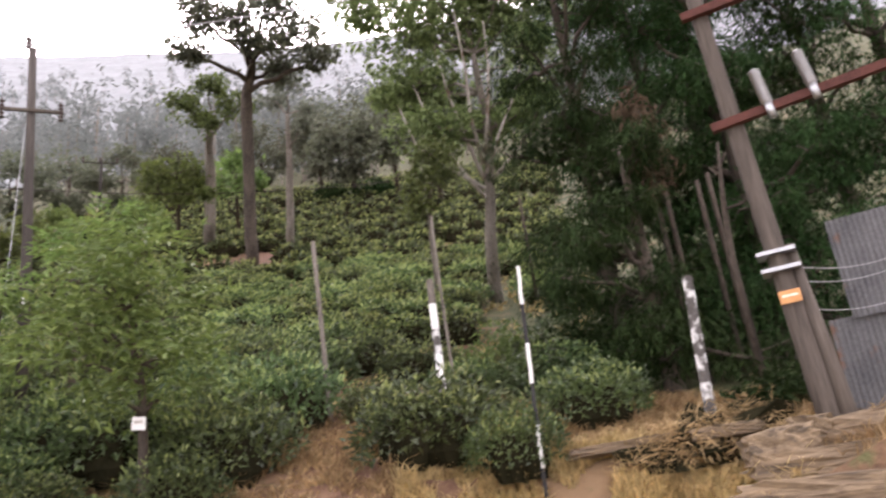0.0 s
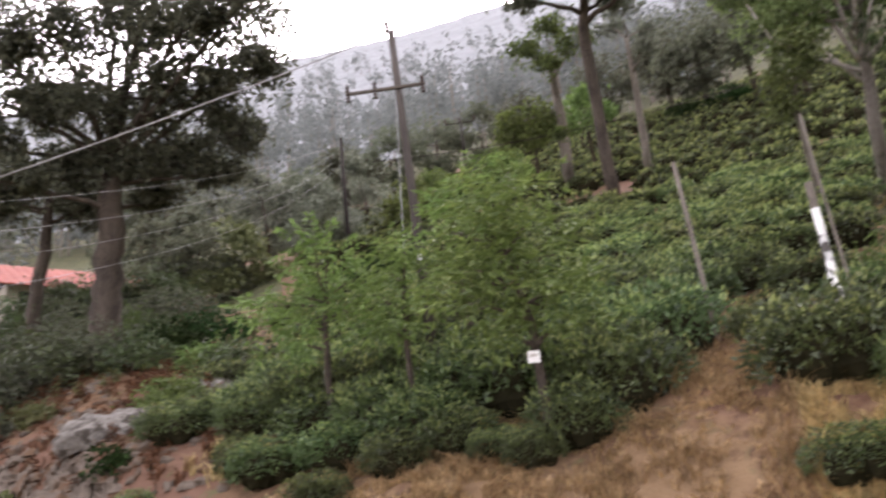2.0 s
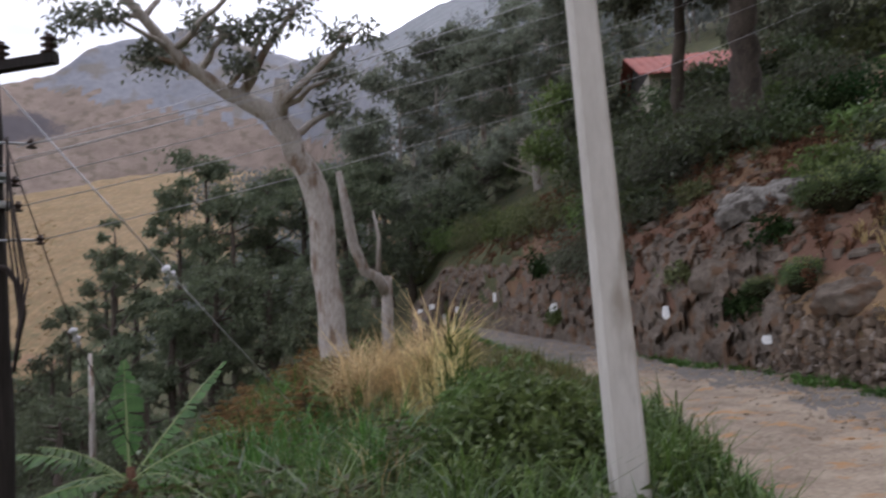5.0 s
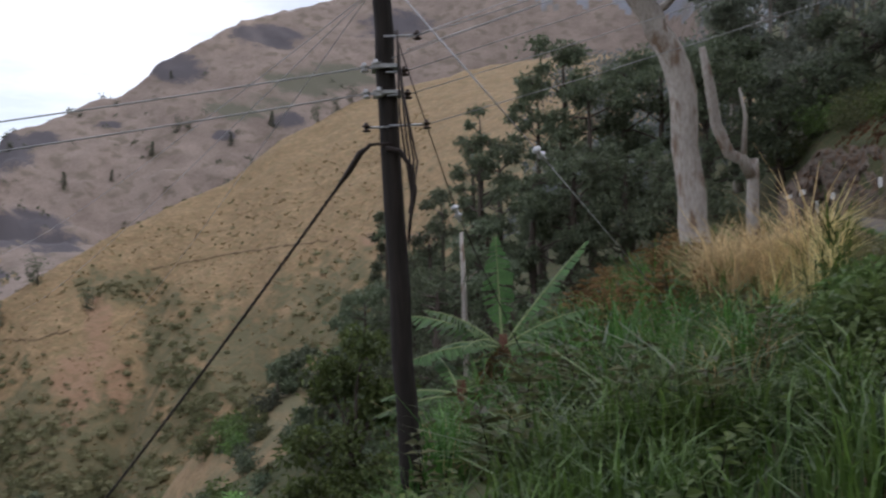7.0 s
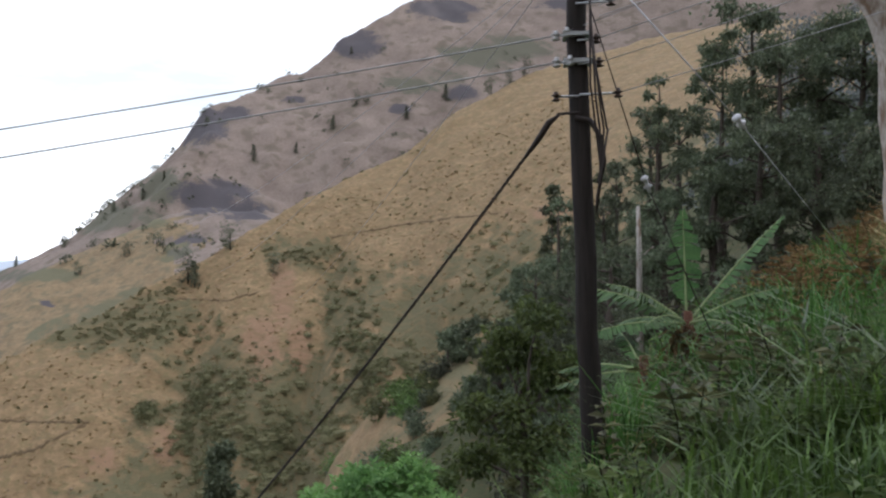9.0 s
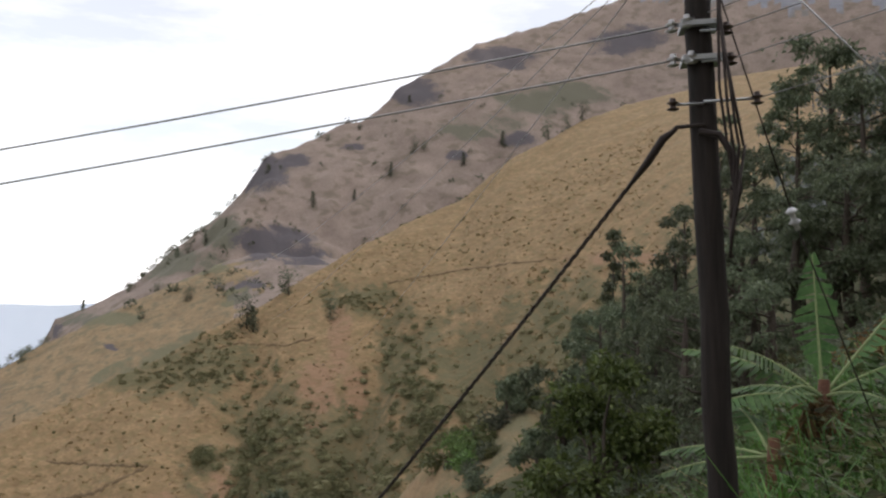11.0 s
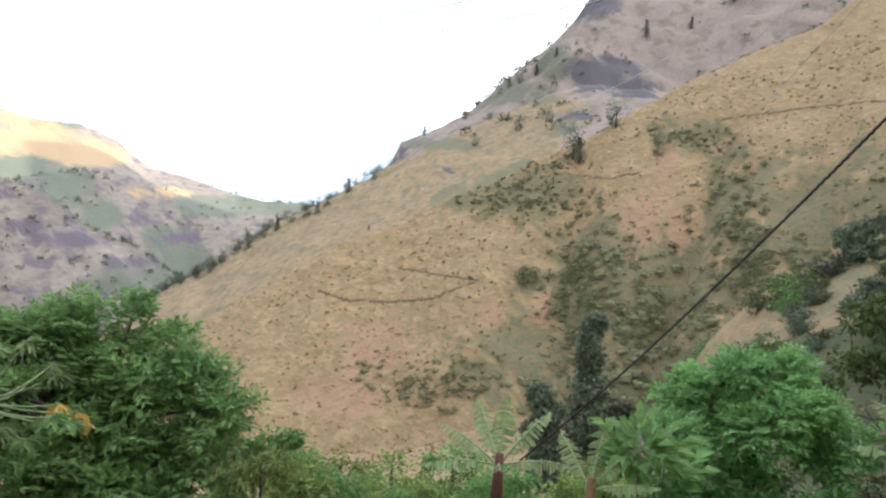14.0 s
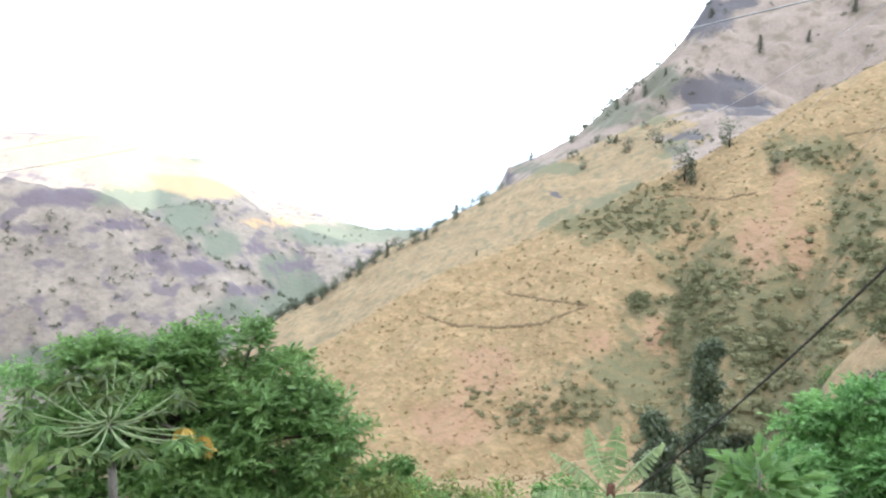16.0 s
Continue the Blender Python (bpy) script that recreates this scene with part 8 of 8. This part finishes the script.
post(-8.6, 15.4, 14, 22.0, 0.03, "thin dead stem behind a post", [M_GREYBARK], 0.02)
STAND = Vector((0, 0, 0))
sg = thing("small_sign", polar(11.0, 10.2, 13.2), "small white sign board nailed to a tree trunk", "sign")
tag_bar(sg, "board", Matrix.Rotation(radians(11), 4, "Z") @ Matrix.Rotation(radians(4), 4, "Y"), (0.19, 0.015, 0.19), M_WHITE)
tag_bar(sg, "marking", Matrix.Rotation(radians(11), 4, "Z") @ Matrix.Translation((0, -0.011, 0.02)), (0.11, 0.004, 0.04), M_CONCRETE)


# ---- house with a red roof ----
STAND = MIDWAY
M_PANE = plain("dark_window_glass", (0.03, 0.035, 0.04), 0.2)
# near-black: dark window frames, and the gable's shade painted in
M_GABLE = plain("shaded_gable_and_frame", (0.05, 0.045, 0.04), 0.9)


def house():
    base = at(42.5, 42, 0.0)
    base.z = EYE + 42 * math.tan(radians(15.2)) - 0.45
    ob = thing("house", base, "low cream house with a red tiled roof", "house")
    l, a_ = across(43.2)
    m = Matrix.Rotation(radians(43.2 + 16), 4, "Z")
    hw, hd, h = 3.2, 2.6, 1.35
    b = Lump()
    b.box((-hw, -hd, -1.6), (hw, hd, h), m)
    b.make("wall", [plain("cream_plaster", (0.44, 0.40, 0.33), 0.9)], ob)
    M_ROOF = material("red_roof_sheet", (0.22, 0.06, 0.045), (0.36, 0.11, 0.085), 1.2, 20, 0.75, 0.3)
    r = Lump()
    ridge = h + 1.75
    for s in (-1, 1):
        n = 36
        xs = np.linspace(-hw - 0.55, hw + 0.55, n)
        V = []
        for k, x in enumerate(xs):
            dz = 0.03 * (k % 2)
            V += [(x, s * (hd + 0.6), h - 0.12 + dz), (x, 0, ridge + dz), (x, 0, ridge - 0.06), (x, s * (hd + 0.6), h - 0.18)]
        V = [m @ Vector(p) for p in V]
        F = []
        for k in range(n - 1):
            o = k * 4
            F += [(o, o + 4, o + 5, o + 1), (o + 3, o + 2, o + 6, o + 7), (o, o + 3, o + 7, o + 4)]
        r.add(np.array(V), F)
    r.make("roof", [M_ROOF], ob)
    for s in (-1, 1):
        g = Lump()
        g.add(np.array([m @ Vector(p) for p in ((s * hw, -hd, h), (s * hw, hd, h), (s * hw, 0.05, ridge - 0.08), (s * hw, -0.05, ridge - 0.08))]), [(0, 1, 2, 3)])
        g.make("gable", [M_GABLE], ob)
    for x in (-2.2, 0.2, 2.3):
        w = Lump()
        w.box((x - 0.42, -hd - 0.03, 0.13), (x + 0.42, -hd + 0.02, 0.97), m)
        win = w.make("window", [M_PANE], ob)
        for lo, hi in (((-0.5, 0.05), (0.5, 0.13)), ((-0.5, 0.97), (0.5, 1.05)), ((-0.5, 0.13), (-0.42, 0.97)), ((0.42, 0.13), (0.5, 0.97))):
            f = Lump()
            f.box((x + lo[0], -hd - 0.07, lo[1]), (x + hi[0], -hd + 0.02, hi[1]), m)
            f.make("frame_bar", [M_GABLE], win)


house()


STAND = EARLY


# ---- corrugated sheet shed at the wood's edge ----
def shed():
    base = at(-37.4, 12.9, -0.1)
    ob = thing("sheet_shed", base, "shed of rusty grey corrugated sheets under trees", "shed")
    l, _ = across(-36.5)
    M_ZINC = material("grey_corrugated_sheet", (0.075, 0.077, 0.08), (0.165, 0.165, 0.165), 1.5, 20, 0.55, 0.2, spot=(0.16, 0.09, 0.06), spot_at=0.66)
    for z0, z1, x0, x1, push in ((-0.3, 1.45, -1.6, 0.95, 0.0), (1.4, 2.85, -1.6, 0.62, 0.08)):
        n = 150
        xs = np.linspace(x0, x1, n)
        V = []
        for k, x in enumerate(xs):
            d = 0.02 * math.sin(x * 2 * math.pi / 0.076) + push
            p = -l * -x - Vector((math.sin(radians(36.5)), math.cos(radians(36.5)), 0)) * d
            V += [p + Vector((0, 0, z0)), p + Vector((0, 0, z1))]
        V = np.array(V)
        F = np.stack([np.arange(n - 1) * 2, np.arange(n - 1) * 2 + 2, np.arange(n - 1) * 2 + 3, np.arange(n - 1) * 2 + 1], -1)
        raw("sheet", V, F, [M_ZINC], ob, True)


shed()


# ---- ledges of masonry and a brush pile at the wall's end ----
def ledge(az, r, el, size, turn, label="weathered masonry ledge with dry grass"):
    b = bmesh.new()
    bmesh.ops.create_cube(b, size=1.0)
    bmesh.ops.subdivide_edges(b, edges=b.edges[:], cuts=7, use_grid_fill=True)
    co = np.array([v.co for v in b.verts])
    seed = RNG.uniform(0, 9)
    for v, k in zip(b.verts, wander(co[:, 0] * size[0] + co[:, 2], co[:, 1] * size[1] + co[:, 2] * size[2], 0.45, 3, seed)):
        v.co *= 0.9 + 0.14 * k - 0.5 * max(0, v.co.length - 0.68)
    me = bpy.data.meshes.new("masonry_ledge")
    b.to_mesh(me)
    b.free()
    me.materials.append(M_LEDGE)
    ob = new("masonry_ledge", me)
    p = polar(az, el, r)
    ob.matrix_world = Matrix.LocRotScale((p.x, p.y, p.z - size[2] / 2), Euler((RNG.normal() * 0.03, RNG.normal() * 0.03, radians(az + turn))), Vector(size))
    tagged(ob, label, "masonry", "masonry ledges")


M_LEDGE = material("weathered_masonry", (0.13, 0.095, 0.064), (0.30, 0.22, 0.138), 2.2, 18, 0.95, 0.9, spot=(0.11, 0.085, 0.06), spot_at=0.58)
for az, r, el, size, turn in ((-35.2, 11.6, 4.3, (2.6, 0.7, 0.5), 0), (-34.2, 11.2, 2.7, (3.2, 0.7, 0.5), 2), (-33.6, 10.85, 1.0, (3.4, 0.7, 0.6), -2), (-33.0, 10.5, -0.9, (3.6, 0.8, 0.8), 3), (-28.6, 11.2, 4.2, (0.95, 0.5, 0.55), 10), (-30.6, 11.5, 4.6, (0.55, 0.4, 0.3), -8), (-20.6, 12.0, 4.9, (2.3, 0.3, 0.16), 3), (-25.6, 11.8, 4.9, (1.0, 0.32, 0.18), -4)):
    ledge(az, r, el, size, turn)
grass("dry_grass", "golden grass spilling over the masonry", ((-31, -5), (10.7, 12.8)), 30000, 0.26, L_PALESTRAW, 1.0, 0.012)
b_ = at(-25.8, 12.4, -0.1)
bp = thing("brush_pile", b_, "heap of dry cut branches and straw", "brush pile")
w = Lump()
# near-black heart in place of shade within the heap
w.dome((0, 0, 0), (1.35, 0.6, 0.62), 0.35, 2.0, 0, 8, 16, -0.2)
w.make("heart", [M_TWIGSHADE], bp)
w = Lump()
d = unit(3200)
d[:, 2] = np.abs(d[:, 2])
w.leaves(d * np.array([1.5, 0.7, 0.62]) * RNG.uniform(0.8, 1.08, 3200)[:, None], RNG.normal(size=(3200, 3)) * np.array([1, 1, 0.5]), 0.3, 0.022)
w.make("straw", [L_STRAW], bp)


STAND = Vector((0, 0, 0))


# ---- white paint marks on the wall and rock ----
def paint_mark(az, el, r, w, h, turn=0.0):
    ob = thing("paint_mark", polar(az, el, r), "white painted road marker patch on the rock", "paint mark", "white road marks")
    l, a_ = across(az)
    n = 9
    ang = np.arange(n) * 2 * math.pi / n
    V = []
    for k in range(2):
        for q in ang:
            c = max(abs(math.cos(q)), abs(math.sin(q)))
            x, z = math.cos(q) / c * w * 0.4 * RNG.uniform(0.85, 1.08), math.sin(q) / c * h * 0.42 * RNG.uniform(0.9, 1.08)
            V.append(l * -x * 1.0 + Vector((0, 0, z + x * math.tan(radians(turn)))) - a_ * (0.03 * k))
    V.append(Vector((0, 0, 0)) - a_ * 0.03)
    F = [(k, (k + 1) % n, n + (k + 1) % n, n + k) for k in range(n)] + [(2 * n, n + k, n + (k + 1) % n, n + (k + 1) % n) for k in range(0)]
    b = Lump()
    b.add(np.array(V), F)
    for k in range(0, n, 2):
        b.add(np.array([V[2 * n], V[n + k], V[n + (k + 1) % n], V[n + (k + 2) % n]]), [(0, 1, 2, 3)])
    b.make("patch", [M_WHITE], ob)


for az, el, w, h, turn in ((27.1, -0.85, 0.36, 0.36, 8), (40.75, -0.15, 0.24, 0.22, 0), (46.6, 2.05, 0.24, 0.42, 12), (53.8, 2.9, 0.36, 0.46, 14), (57.7, 3.95, 0.2, 0.5, 8), (60.3, 3.3, 0.25, 0.4, 5)):
    r = ring_at(az, 1) - (0.42 if az > 42 else 0.22) + 0.0
    paint_mark(az, el, r / math.cos(radians(el)), w, h, turn)
for az in (61.3, 62.0, 62.8):
    b_ = at(az, 46, 0)
    kp = thing("kerb_post", b_, "short white kerb post at the road bend", "kerb post", "kerb posts")
    tag_bar(kp, "stone", Matrix.Translation((0, 0, 0.3)), (0.22, 0.22, 0.7), M_WHITE)


# ---- loose stones on the gravel ----
def gravel_stones():
    b = Lump()
    for _ in range(1700):
        a = RNG.uniform(8, 58)
        r1 = ring_at(a, 1)
        r = max(4.0, (r1 - 0.4) - abs(RNG.normal()) * 2.6)
        if a > 43 and r < ring_at(a, 0):
            continue
        s = RNG.uniform(0.015, 0.06) * (2.2 if RNG.random() < 0.06 else 1)
        b.dome(np.array(at(a, r, 0.045)), (s, s * RNG.uniform(0.6, 1), s * 0.6), 0.3, RNG.uniform(0, 9), 0, 3, 6, -0.3)
    tagged(b.make("gravel_stones", [M_GRAVEL]), "loose stones strewn along the gravel shoulder", "stones", kind="stuff")


gravel_stones()


# ---- the stones of the wall, one by one ----
STONES = [stone_mesh(k) for k in range(10)]
placed = 0
rest = Lump()
level = 0.0
while level < 3.4:
    course = RNG.uniform(0.10, 0.2)
    a = 2.4 + RNG.uniform(0, 1.0)
    while a < 41.4:
        f, t = wall_line(a)
        height = t.z - f.z
        w = RNG.uniform(0.10, 0.29) * (1.5 if RNG.random() < 0.12 else 1.0)
        h = course * RNG.uniform(0.85, 1.2)
        z = level + RNG.normal() * 0.02
        a_mid = a + math.degrees(w / 2 / f.xy.length)
        a += math.degrees(w * 0.97 / (f.xy.length * 1.08))
        if z > height - 0.04:
            continue
        c = f.lerp(t, min((z + h / 2) / height, 1.0)) + f.xy.normalized().to_3d() * 0.05
        f2, f1 = wall_line(a_mid + 0.6)[0], wall_line(a_mid - 0.6)[0]
        turn = math.atan2(f2.y - f1.y, f2.x - f1.x)
        size = Vector((w * 1.14, RNG.uniform(0.18, 0.27), h * 1.16))
        m = Matrix.LocRotScale(Vector((c.x, c.y, f.z + z + h / 2)), Euler((RNG.normal() * 0.06, RNG.normal() * 0.13, turn)), size)
        me = STONES[int(RNG.integers(0, 10))]
        if placed < 330 and 12 < a_mid < 34 and level > 0.5:
            ob = new("stone", me)
            ob.matrix_world = m
            ob.parent = STONE_WALL
            placed += 1
        else:
            v = np.array([m @ q.co for q in me.vertices])
            rest.add(v, [tuple(p.vertices) for p in me.polygons if len(p.vertices) == 4])
    level += course * 0.97
rest_ob = rest.make("stonework", [M_STONE], STONE_WALL)
tagged(rest_ob, kind="stuff")
